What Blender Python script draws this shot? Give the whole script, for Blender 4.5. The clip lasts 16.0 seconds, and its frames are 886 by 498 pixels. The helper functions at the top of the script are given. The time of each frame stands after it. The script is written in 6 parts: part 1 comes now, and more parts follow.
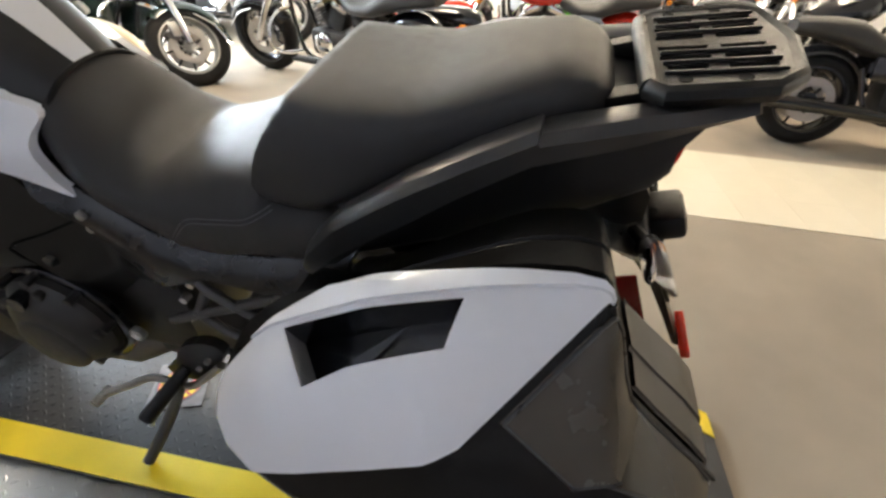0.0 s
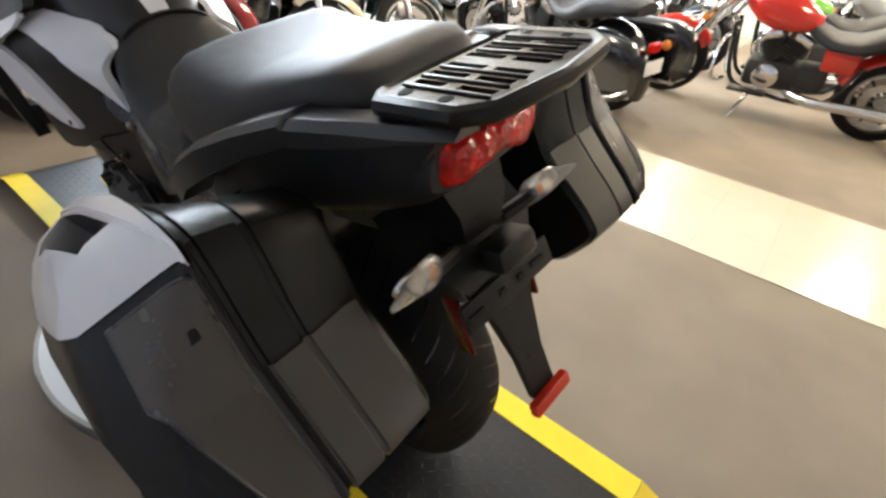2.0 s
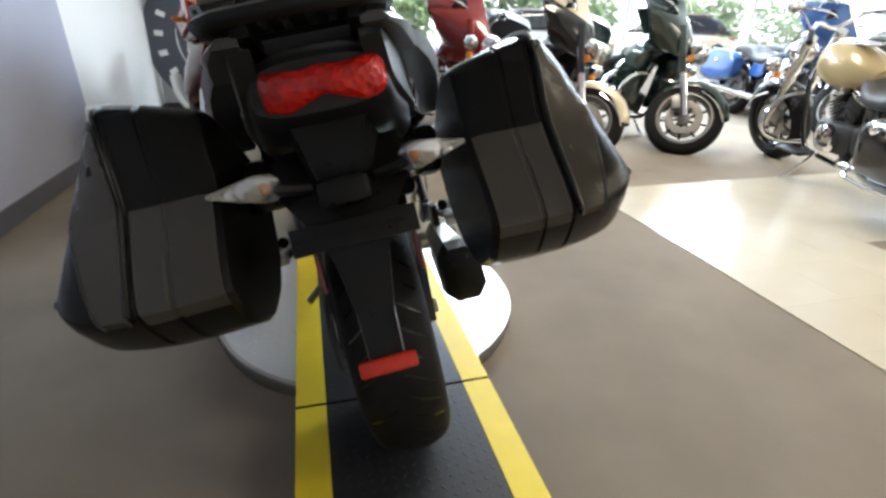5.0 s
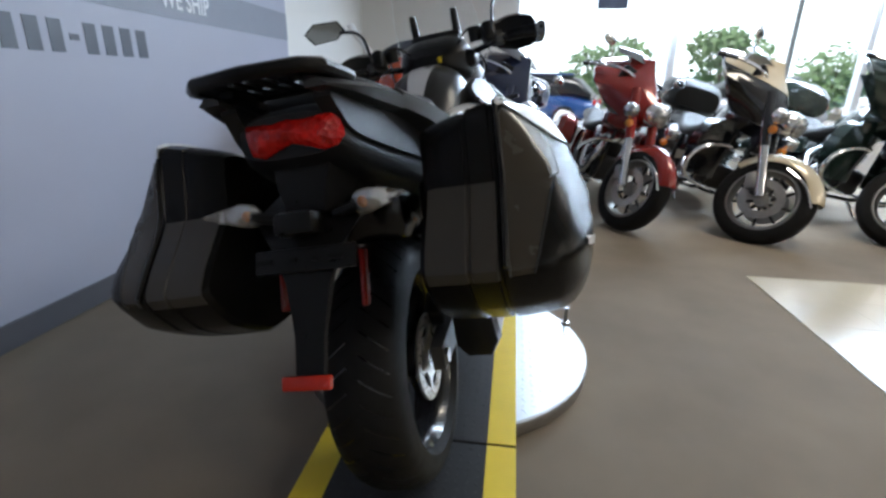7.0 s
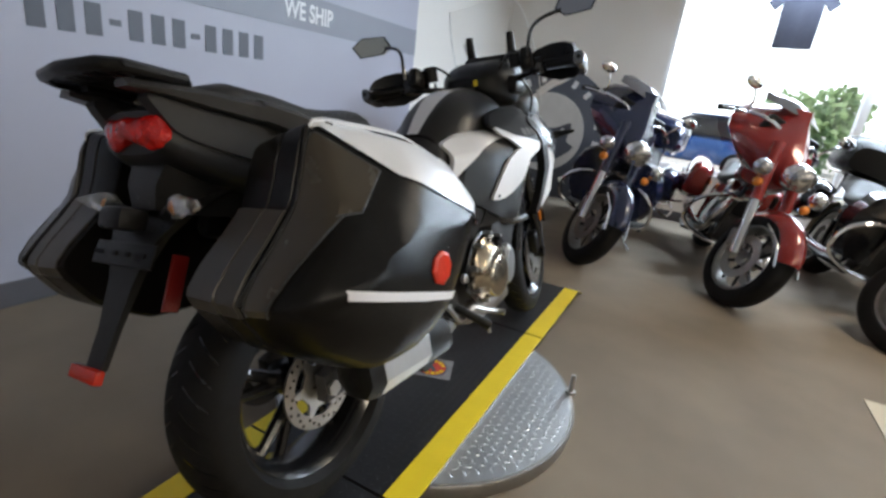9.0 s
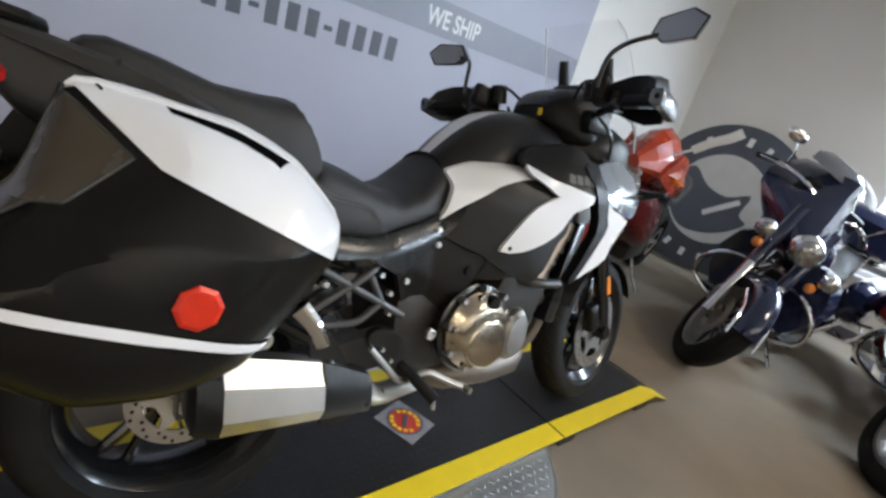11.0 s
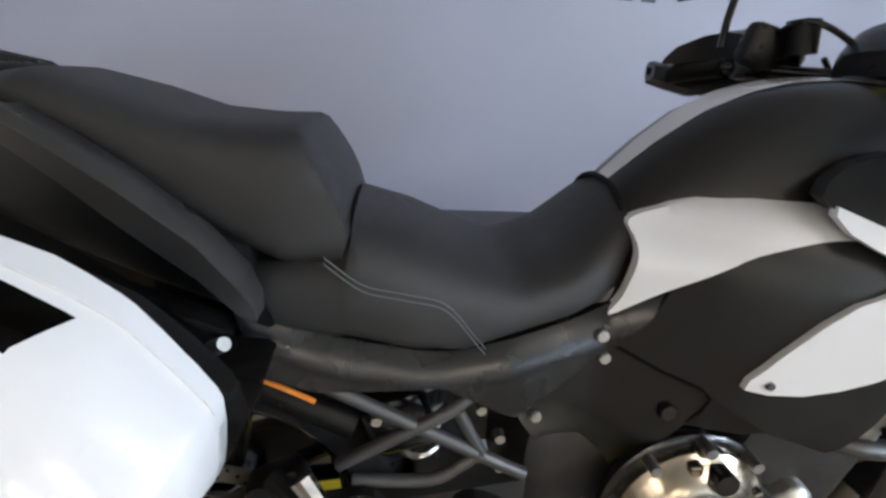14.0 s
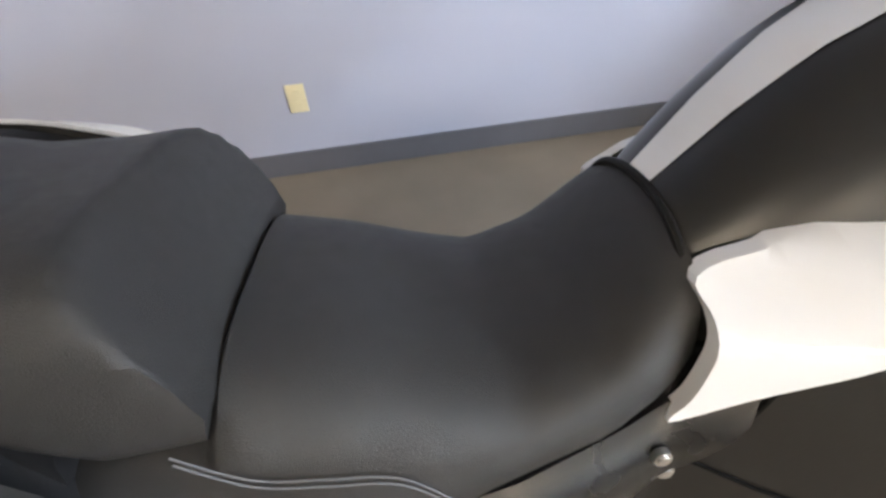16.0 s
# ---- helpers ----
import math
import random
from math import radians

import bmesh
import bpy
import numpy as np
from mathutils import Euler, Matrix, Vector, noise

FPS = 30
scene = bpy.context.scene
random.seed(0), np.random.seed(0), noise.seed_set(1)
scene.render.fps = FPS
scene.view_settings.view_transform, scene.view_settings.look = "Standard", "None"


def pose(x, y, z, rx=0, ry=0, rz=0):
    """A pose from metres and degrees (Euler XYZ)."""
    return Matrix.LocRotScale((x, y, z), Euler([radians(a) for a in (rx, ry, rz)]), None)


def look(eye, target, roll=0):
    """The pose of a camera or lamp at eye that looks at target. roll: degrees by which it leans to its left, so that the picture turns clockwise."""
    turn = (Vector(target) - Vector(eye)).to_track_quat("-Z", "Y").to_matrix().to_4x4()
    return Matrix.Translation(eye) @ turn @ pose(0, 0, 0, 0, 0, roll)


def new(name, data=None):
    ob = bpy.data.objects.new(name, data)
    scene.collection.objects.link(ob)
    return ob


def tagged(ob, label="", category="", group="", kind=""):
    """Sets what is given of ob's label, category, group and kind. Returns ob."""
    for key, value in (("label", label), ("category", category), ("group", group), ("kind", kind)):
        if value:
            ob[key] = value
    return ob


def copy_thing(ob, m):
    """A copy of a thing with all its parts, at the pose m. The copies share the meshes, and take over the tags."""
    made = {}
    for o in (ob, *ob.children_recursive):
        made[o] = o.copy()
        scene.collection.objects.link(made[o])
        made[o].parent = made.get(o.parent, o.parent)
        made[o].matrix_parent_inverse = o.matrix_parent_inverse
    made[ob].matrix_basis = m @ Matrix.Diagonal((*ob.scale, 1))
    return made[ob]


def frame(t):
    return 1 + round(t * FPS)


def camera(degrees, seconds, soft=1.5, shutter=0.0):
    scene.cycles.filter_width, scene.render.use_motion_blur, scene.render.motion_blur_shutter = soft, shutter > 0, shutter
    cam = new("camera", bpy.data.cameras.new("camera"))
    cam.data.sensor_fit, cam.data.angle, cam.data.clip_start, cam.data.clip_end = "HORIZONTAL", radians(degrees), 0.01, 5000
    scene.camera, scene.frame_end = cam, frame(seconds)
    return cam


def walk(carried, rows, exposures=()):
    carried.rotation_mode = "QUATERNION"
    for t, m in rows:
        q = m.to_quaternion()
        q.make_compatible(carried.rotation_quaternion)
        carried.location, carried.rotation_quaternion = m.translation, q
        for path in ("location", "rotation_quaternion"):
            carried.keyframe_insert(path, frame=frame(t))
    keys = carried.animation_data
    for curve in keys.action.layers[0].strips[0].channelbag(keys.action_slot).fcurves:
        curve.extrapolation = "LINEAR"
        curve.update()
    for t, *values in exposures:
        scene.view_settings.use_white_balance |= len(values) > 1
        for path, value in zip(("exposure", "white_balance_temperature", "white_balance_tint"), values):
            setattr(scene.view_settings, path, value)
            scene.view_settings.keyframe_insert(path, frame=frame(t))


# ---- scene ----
cam = camera(84.7, 16.0, 2.8)
PATH = [
    (0, (-0.742, -0.761, 1.130), (0.929, -0.504, 0.063), 3.5),
    (0.5, (-0.734, -0.864, 1.141), (0.865, -0.475, 0.003), 5.3),
    (1, (-0.671, -0.981, 1.152), (0.857, -0.378, 0.012), 6.4),
    (1.5, (-0.612, -1.085, 1.164), (0.821, -0.286, 0.021), 5.7),
    (2, (-0.564, -1.216, 1.170), (0.782, -0.260, 0.043), 6.6),
    (2.5, (-0.517, -1.344, 1.163), (0.694, -0.216, 0.040), 5.5),
    (3, (-0.454, -1.403, 1.138), (0.651, -0.127, 0.065), 3.6),
    (3.2, (-0.417, -1.409, 1.136), (0.640, -0.090, 0.066), 4.2),
    (5.5, (-0.033, -1.703, 1.031), (0.287, 0.116, 0.260), 0.0),
    (6, (0.063, -1.711, 1.029), (0.227, 0.160, 0.341), -0.7),
    (6.5, (0.142, -1.719, 1.034), (0.093, 0.167, 0.369), 0.0),
    (7, (0.266, -1.724, 1.050), (0.010, 0.153, 0.405), 1.1),
    (7.5, (0.445, -1.732, 1.059), (0.030, 0.128, 0.454), 3.1),
    (8, (0.562, -1.681, 1.063), (0.035, 0.155, 0.469), 5.0),
    (8.5, (0.666, -1.547, 1.079), (0.010, 0.246, 0.484), 6.7),
    (9, (0.759, -1.448, 1.091), (-0.069, 0.267, 0.483), 7.1),
    (11.5, (0.988, -0.788, 1.164), (-0.487, 0.379, 0.485), 17.7),
    (12, (0.976, -0.672, 1.169), (-0.614, 0.297, 0.440), 15.9),
    (12.5, (0.884, -0.573, 1.168), (-0.770, 0.219, 0.369), 13.3),
    (13, (0.787, -0.531, 1.176), (-0.888, 0.102, 0.286), 10.5),
    (13.5, (0.702, -0.493, 1.185), (-1.000, -0.023, 0.244), 7.7),
    (14, (0.587, -0.423, 1.197), (-1.121, -0.120, 0.201), 6.0),
    (14.5, (0.507, -0.372, 1.207), (-1.178, -0.262, 0.136), 1.4),
    (15, (0.416, -0.360, 1.214), (-1.196, -0.308, 0.031), -1.6),
    (15.5, (0.337, -0.333, 1.217), (-1.202, -0.252, -0.059), -2.9),
    (16, (0.276, -0.304, 1.207), (-1.188, -0.124, -0.143), -4.3),
]
EXPOSURES = [(0, 1.08, 6850, 11), (3.2, 0.95, 6650, 11), (5.5, 0.27, 6200, 10), (6.5, -0.26, 5950, 10), (7, -0.18, 5950, 10), (8, -0.13, 6200, 10), (9, -0.05, 6350, 11), (11.5, 0.06, 6300, 11), (13.5, 0.02, 6150, 11), (15, 0.5, 6450, 13), (16, 0.95, 6550, 13)]
walk(cam, [(t, look(eye, target, roll)) for t, eye, target, roll in PATH], EXPOSURES)

# ---- world, sun, lamps ----
world = bpy.data.worlds.new("world")
scene.world = world
world.use_nodes = True
wn = world.node_tree.nodes
sky = wn.new("ShaderNodeTexSky")
sky.sky_type, sky.sun_disc = "NISHITA", False
sky.sun_elevation, sky.sun_rotation = radians(48), radians(20)
world.node_tree.links.new(sky.outputs[0], wn["Background"].inputs[0])
wn["Background"].inputs[1].default_value = 0.15

sun = new("sun", bpy.data.lights.new("sun", "SUN"))
sun.data.energy, sun.data.angle, sun.data.color = 5.0, radians(0.5), (1, 0.95, 0.87)
sun.matrix_world = look((3, 9, 14), (1.0, 14, 0))

# daylight through the shop window
day = new("window_daylight", bpy.data.lights.new("window_daylight", "AREA"))
day.data.shape, day.data.size, day.data.size_y = "RECTANGLE", 7.6, 0.42
day.data.energy, day.data.color = 585, (0.72, 0.86, 1.0)
day.matrix_world = look((4.7, 4.79, 2.47), (4.9, 2.75, -0.13))

# ceiling luminaires, unseen and assumed: place of each, energy; the third brightens the window-side floor
LUMINAIRES = [(3.8, -3.0), (5.6, -0.8), (2.6, 1.7), (5.6, -5.4), (7.8, -2.6), (7.8, 0.6)]
for lx, ly in LUMINAIRES:
    lamp = new("luminaire_light", bpy.data.lights.new("luminaire_light", "AREA"))
    lamp.data.shape, lamp.data.size, lamp.data.size_y = "RECTANGLE", 1.15, 0.5
    lamp.data.energy, lamp.data.color = 46, (1.0, 0.86, 0.66)
    lamp.matrix_world = pose(lx, ly, 3.19)

# ---- materials ----


def mat(name, col, rough=0.5, metal=0.0, var=0.12, scale=8.0, bump=0.0, bscale=200.0, rvar=0.1, coat=0.0, trans=0.0, emit=0.0, alpha=1.0, spec=0.5, detail=6.0):
    m = bpy.data.materials.new(name)
    m.use_nodes = True
    nt = m.node_tree
    b = nt.nodes["Principled BSDF"]
    tc = nt.nodes.new("ShaderNodeTexCoord")
    no = nt.nodes.new("ShaderNodeTexNoise")
    no.inputs["Scale"].default_value, no.inputs["Detail"].default_value = scale, detail
    nt.links.new(tc.outputs["Object"], no.inputs["Vector"])
    mix = nt.nodes.new("ShaderNodeMix")
    mix.data_type = "RGBA"
    mix.inputs[6].default_value = (*[c * (1 - var) for c in col], 1)
    mix.inputs[7].default_value = (*[min(1, c * (1 + var)) for c in col], 1)
    nt.links.new(no.outputs["Fac"], mix.inputs[0])
    nt.links.new(mix.outputs[2], b.inputs["Base Color"])
    rr = nt.nodes.new("ShaderNodeMapRange")
    rr.inputs[3].default_value, rr.inputs[4].default_value = max(0.02, rough * (1 - rvar * 2)), min(1, rough * (1 + rvar * 2))
    n2 = nt.nodes.new("ShaderNodeTexNoise")
    n2.inputs["Scale"].default_value, n2.inputs["Detail"].default_value = scale * 3.1, 4
    nt.links.new(tc.outputs["Object"], n2.inputs["Vector"])
    nt.links.new(n2.outputs["Fac"], rr.inputs[0])
    nt.links.new(rr.outputs[0], b.inputs["Roughness"])
    b.inputs["Metallic"].default_value = metal
    b.inputs["Specular IOR Level"].default_value = spec
    b.inputs["Coat Weight"].default_value = coat
    b.inputs["Coat Roughness"].default_value = 0.06
    b.inputs["Transmission Weight"].default_value = trans
    b.inputs["Alpha"].default_value = alpha
    if emit:
        b.inputs["Emission Color"].default_value = (*col, 1)
        b.inputs["Emission Strength"].default_value = emit
    if bump:
        n3 = nt.nodes.new("ShaderNodeTexNoise")
        n3.inputs["Scale"].default_value, n3.inputs["Detail"].default_value = bscale, 3
        nt.links.new(tc.outputs["Object"], n3.inputs["Vector"])
        bu = nt.nodes.new("ShaderNodeBump")
        bu.inputs["Strength"].default_value, bu.inputs["Distance"].default_value = bump, 0.002
        nt.links.new(n3.outputs["Fac"], bu.inputs["Height"])
        nt.links.new(bu.outputs[0], b.inputs["Normal"])
    return m


M_CARPET = mat("carpet", (0.235, 0.193, 0.146), 0.95, spec=0.32, var=0.3, scale=2.2, bump=0.9, bscale=420, detail=10)
M_TILE = mat("vinyl_tile", (0.56, 0.50, 0.385), 0.20, var=0.06, scale=3, rvar=0.25)
M_WALLW = mat("white_wall_paint", (0.78, 0.77, 0.74), 0.7, var=0.03, scale=2, bump=0.15, bscale=120)
M_GRAPHIC = mat("wall_vinyl", (0.395, 0.41, 0.50), 0.5, var=0.03, scale=1.5, bump=0.08, bscale=90)
M_BAND = mat("wall_vinyl_band", (0.245, 0.265, 0.32), 0.5, var=0.04)
M_INK = mat("dark_ink", (0.075, 0.085, 0.11), 0.5, var=0.05)
M_WHITEINK = mat("white_ink", (0.78, 0.79, 0.82), 0.5, var=0.03)
M_BASE = mat("rubber_baseboard", (0.10, 0.10, 0.115), 0.55, var=0.12)
M_CEIL = mat("ceiling_board", (0.7, 0.69, 0.66), 0.9, var=0.04, bump=0.3, bscale=60)
M_PLAST = mat("black_plastic", (0.0068, 0.0065, 0.0063), 0.31, spec=0.24, var=0.2, scale=14, bump=0.35, bscale=700, rvar=0.15)
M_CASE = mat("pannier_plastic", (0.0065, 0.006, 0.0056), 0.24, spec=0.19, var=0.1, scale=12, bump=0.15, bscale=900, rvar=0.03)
M_HOLE = mat("dark_recess", (0.003, 0.003, 0.003), 0.8, spec=0.1)
M_TAIL = mat("satin_black_tail", (0.011, 0.011, 0.012), 0.42, spec=0.40, var=0.15, scale=11, bump=0.12, bscale=600)
# black pannier plastic with the brown reflected sheen put into the base colour
M_INSETSHEEN = mat("inset_sheen_plastic", (0.050, 0.041, 0.029), 0.26, var=0.12)
M_FLAPSHEEN = mat("flap_sheen_plastic", (0.046, 0.040, 0.032), 0.36, var=0.12)
M_RAIL = mat("rail_plastic", (0.034, 0.033, 0.032), 0.30, var=0.12, bump=0.15, bscale=700)
M_BELLY = mat("sump_metal", (0.14, 0.12, 0.10), 0.45, 0.7, var=0.25, scale=18)
M_SATIN = mat("satin_black_panel", (0.0105, 0.0095, 0.009), 0.30, var=0.15, scale=9, rvar=0.06)
M_GLOSS = mat("gloss_black_cowl", (0.009, 0.009, 0.010), 0.27, var=0.1, scale=9, rvar=0.04)
M_GUARD = mat("grey_guard_metal", (0.17, 0.18, 0.20), 0.24, 0.7, var=0.12, scale=20)
M_GREYP = mat("dark_grey_panel", (0.0105, 0.0098, 0.0092), 0.34, spec=0.32, var=0.12, scale=10, bump=0.12, bscale=600)
M_WHITE = mat("white_pearl_paint", (0.72, 0.72, 0.73), 0.28, var=0.004, rvar=0.02, coat=0.5)
M_SILVER = mat("silver_gloss_panel", (0.50, 0.56, 0.64), 0.14, 0.75, var=0.06, scale=14, coat=0.4)
M_SEAT = mat("seat_vinyl", (0.024, 0.0232, 0.023), 0.46, spec=0.4, var=0.15, scale=20, bump=0.5, bscale=900)
M_STITCH = mat("grey_thread", (0.11, 0.11, 0.115), 0.8)
M_TYRE = mat("tyre_rubber", (0.0075, 0.007, 0.007), 0.66, spec=0.22, var=0.3, scale=12, bump=0.3, bscale=300)
M_RIMB = mat("black_rim_paint", (0.007, 0.007, 0.008), 0.2, var=0.1, coat=0.3)
M_STEEL = mat("brushed_steel", (0.56, 0.55, 0.53), 0.36, 1.0, var=0.12, scale=18, rvar=0.2)
M_DISC = mat("brake_disc_steel", (0.42, 0.39, 0.36), 0.38, 1.0, var=0.15, scale=30)
M_CHROME = mat("chrome", (0.75, 0.75, 0.76), 0.10, 1.0, var=0.05)
M_ALU = mat("cast_aluminium", (0.36, 0.35, 0.33), 0.42, 1.0, var=0.2, scale=25, bump=0.2, bscale=300)
M_ENG = mat("engine_dark_metal", (0.035, 0.033, 0.031), 0.5, 0.5, var=0.25, scale=25, bump=0.2, bscale=300)
M_BRONZE = mat("engine_cover_metal", (0.40, 0.345, 0.27), 0.22, 1.0, var=0.08, scale=8)
M_FRAME = mat("frame_grey_paint", (0.066, 0.064, 0.063), 0.45, 0.4, var=0.15)
M_RED = mat("red_lens", (0.55, 0.008, 0.005), 0.12, spec=0.35, var=0.75, scale=48, coat=0.25, detail=1.0)
M_REDR = mat("red_reflector", (0.55, 0.028, 0.010), 0.2, var=0.2, scale=90)
M_AMBER = mat("amber_bulb", (0.75, 0.24, 0.03), 0.2, var=0.15)
M_HEAD = mat("headlamp_glass", (0.40, 0.40, 0.40), 0.14, 0.8, var=0.35, scale=30)
M_DKRED = mat("dark_red_reflector", (0.13, 0.008, 0.007), 0.25, var=0.2)
M_CLEAR = mat("clear_lens", (0.90, 0.89, 0.86), 0.05, var=0.1, scale=50, trans=0.85)
M_GLASS = mat("clear_glass", (0.95, 0.97, 0.97), 0.02, var=0.0, trans=1.0)
M_EDGE = mat("screen_edge", (0.80, 0.83, 0.84), 0.15, var=0.05)
M_SCREEN = mat("clear_screen", (0.75, 0.80, 0.80), 0.03, var=0.0, alpha=0.05)
M_YEL = mat("yellow_tape", (0.80, 0.60, 0.012), 0.5, var=0.10, scale=14, bump=0.2, bscale=200)
M_PLATE = mat("black_treadplate", (0.020, 0.020, 0.022), 0.42, 0.3, var=0.25, scale=10)
M_ALPLATE = mat("aluminium_treadplate", (0.64, 0.66, 0.68), 0.36, 1.0, var=0.03, scale=6, rvar=0.04)
M_DECAL = mat("grey_decal", (0.13, 0.125, 0.12), 0.4)
M_STICK = mat("sticker_red", (0.50, 0.035, 0.02), 0.4)
M_MIRROR = mat("mirror_glass", (0.42, 0.43, 0.42), 0.05, 1.0, var=0.02)
M_CONC = mat("concrete", (0.48, 0.46, 0.43), 0.9, var=0.12, scale=0.8)
M_LEAF = mat("shrub_leaves", (0.22, 0.34, 0.14), 0.6, var=0.3, scale=3)
M_BARK = mat("bark", (0.12, 0.09, 0.06), 0.9)
M_FRAMEW = mat("window_frame_white", (0.72, 0.73, 0.75), 0.4, var=0.04)
M_PAPER = mat("paper", (0.8, 0.79, 0.76), 0.7, var=0.04)
M_CLOTH = mat("dark_cloth", (0.03, 0.032, 0.05), 0.9, var=0.2, bump=0.4)
M_GREYCL = mat("grey_cloth", (0.20, 0.20, 0.25), 0.9, var=0.2, bump=0.4)
M_CREAMP = mat("outlet_plastic", (0.75, 0.66, 0.42), 0.4, var=0.03)
M_SKYBACK = mat("pale_sky", (0.93, 0.97, 1.0), 0.9, var=0.02, scale=0.02, emit=1.4)
M_LAMP = mat("luminaire_diffuser", (1.0, 0.88, 0.70), 0.5, var=0.0, emit=2.5)


def paint(name, col, rough=0.18):
    return mat(name, col, rough, 0.15, var=0.10, scale=5, coat=0.8)


P_NAVY = paint("navy_paint", (0.012, 0.018, 0.055))
P_RED = paint("dark_red_paint", (0.22, 0.014, 0.010))
P_CREAM = paint("cream_paint", (0.58, 0.50, 0.36))
P_TAN = paint("tan_paint", (0.42, 0.33, 0.17))
P_GREEN = paint("dark_green_paint", (0.012, 0.026, 0.020))
P_BLACK = paint("gloss_black_paint", (0.010, 0.010, 0.012))
P_BRIGHT = paint("bright_red_paint", (0.52, 0.022, 0.012))
P_ORANGE = mat("orange_red_paint", (0.34, 0.032, 0.006), 0.26, var=0.25, scale=9, coat=0.25)
P_MAROON = mat("maroon_paint", (0.075, 0.007, 0.006), 0.25, var=0.2, scale=7, coat=0.3)
P_BLUE = paint("blue_paint", (0.022, 0.075, 0.24))
P_SILVER = paint("silver_paint", (0.42, 0.44, 0.46))
P_LIME = paint("lime_paint", (0.12, 0.42, 0.04))

# moulded facets inside the red lens
nt = M_RED.node_tree
vo, bu = nt.nodes.new("ShaderNodeTexVoronoi"), nt.nodes.new("ShaderNodeBump")
vo.inputs["Scale"].default_value = 85
bu.inputs["Strength"].default_value, bu.inputs["Distance"].default_value = 0.8, 0.005
nt.links.new(nt.nodes["Texture Coordinate"].outputs["Object"], vo.inputs["Vector"])
nt.links.new(vo.outputs["Distance"], bu.inputs["Height"])
nt.links.new(bu.outputs[0], nt.nodes["Principled BSDF"].inputs["Normal"])

# ---- mesh helpers ----


def link(name, bm, material, parent=None, label="", smooth=40):
    me = bpy.data.meshes.new(name)
    bmesh.ops.recalc_face_normals(bm, faces=bm.faces)
    bm.to_mesh(me)
    bm.free()
    if smooth:
        me.shade_smooth()
        me.set_sharp_from_angle(angle=radians(smooth))
    me.materials.append(material)
    ob = new(name, me)
    if parent is not None:
        ob.parent = parent
    if label:
        ob["label"] = label
    return ob


def part(name, bm, material, parent, label="", smooth=40):
    return link(name, bm, material, parent, label, smooth)


def thing(name, m, label, category, group="", kind=""):
    ob = new(name)
    ob.matrix_world = m
    ob.empty_display_size = 0.1
    return tagged(ob, label, category, group, kind)


def B():
    return bmesh.new()


def box(bm, c, s, bevel=0.0, rot=None, seg=2):
    m = Matrix.Translation(c) @ (Euler([radians(a) for a in rot]).to_matrix().to_4x4() if rot else Matrix())
    r = bmesh.ops.create_cube(bm, size=1, matrix=m @ Matrix.Diagonal((*s, 1)))
    if bevel:
        es = list({e for v in r["verts"] for e in v.link_edges})
        bmesh.ops.bevel(bm, geom=es, offset=bevel, segments=seg, affect="EDGES", profile=0.5)
    return bm


def cyl(bm, p0, p1, r0, r1=None, seg=20, caps=True):
    p0, p1 = Vector(p0), Vector(p1)
    d = p1 - p0
    m = Matrix.Translation((p0 + p1) / 2) @ d.to_track_quat("Z", "Y").to_matrix().to_4x4()
    bmesh.ops.create_cone(bm, cap_ends=caps, segments=seg, radius1=r0, radius2=r0 if r1 is None else r1, depth=d.length, matrix=m)
    return bm


def ball(bm, c, s, seg=16):
    bmesh.ops.create_uvsphere(bm, u_segments=seg, v_segments=seg // 2 + 2, radius=1, matrix=Matrix.Translation(c) @ Matrix.Diagonal((*s, 1)))
    return bm


def spline(pts, n=6, closed=False):
    P = [Vector(p) for p in pts]
    out = []
    k = len(P)
    for i in range(k if closed else k - 1):
        a = P[(i - 1) % k] if closed or i else P[0]
        b, c = P[i], P[(i + 1) % k]
        d = P[(i + 2) % k] if closed or i + 2 < k else P[-1]
        for j in range(n):
            t = j / n
            out.append(0.5 * (2 * b + (c - a) * t + (2 * a - 5 * b + 4 * c - d) * t * t + (3 * b - a - 3 * c + d) * t ** 3))
    if not closed:
        out.append(P[-1])
    return out


def rings(bm, rows, caps=True, closed=True):
    vs = [[bm.verts.new(p) for p in r] for r in rows]
    n = len(rows[0])
    for a, b in zip(vs, vs[1:]):
        for i in range(n if closed else n - 1):
            j = (i + 1) % n
            try:
                bm.faces.new((a[i], a[j], b[j], b[i]))
            except ValueError:
                pass
    if caps and closed:
        bm.faces.new(vs[0][::-1])
        bm.faces.new(vs[-1])
    return bm


def tube(bm, pts, r, seg=10, n=5, smooth=True, flat=1.0):
    P = spline(pts, n) if smooth and len(pts) > 2 else [Vector(p) for p in pts]
    rows, nrm = [], None
    for i, p in enumerate(P):
        d = (P[min(i + 1, len(P) - 1)] - P[max(i - 1, 0)]).normalized()
        if nrm is None:
            nrm = d.orthogonal().normalized()
        nrm = (nrm - d * nrm.dot(d)).normalized()
        bi = d.cross(nrm)
        rr = r[0] + (r[1] - r[0]) * i / (len(P) - 1) if isinstance(r, tuple) else r
        rows.append([p + nrm * rr * math.cos(a) + bi * rr * flat * math.sin(a) for a in [2 * math.pi * k / seg for k in range(seg)]])
    return rings(bm, rows)


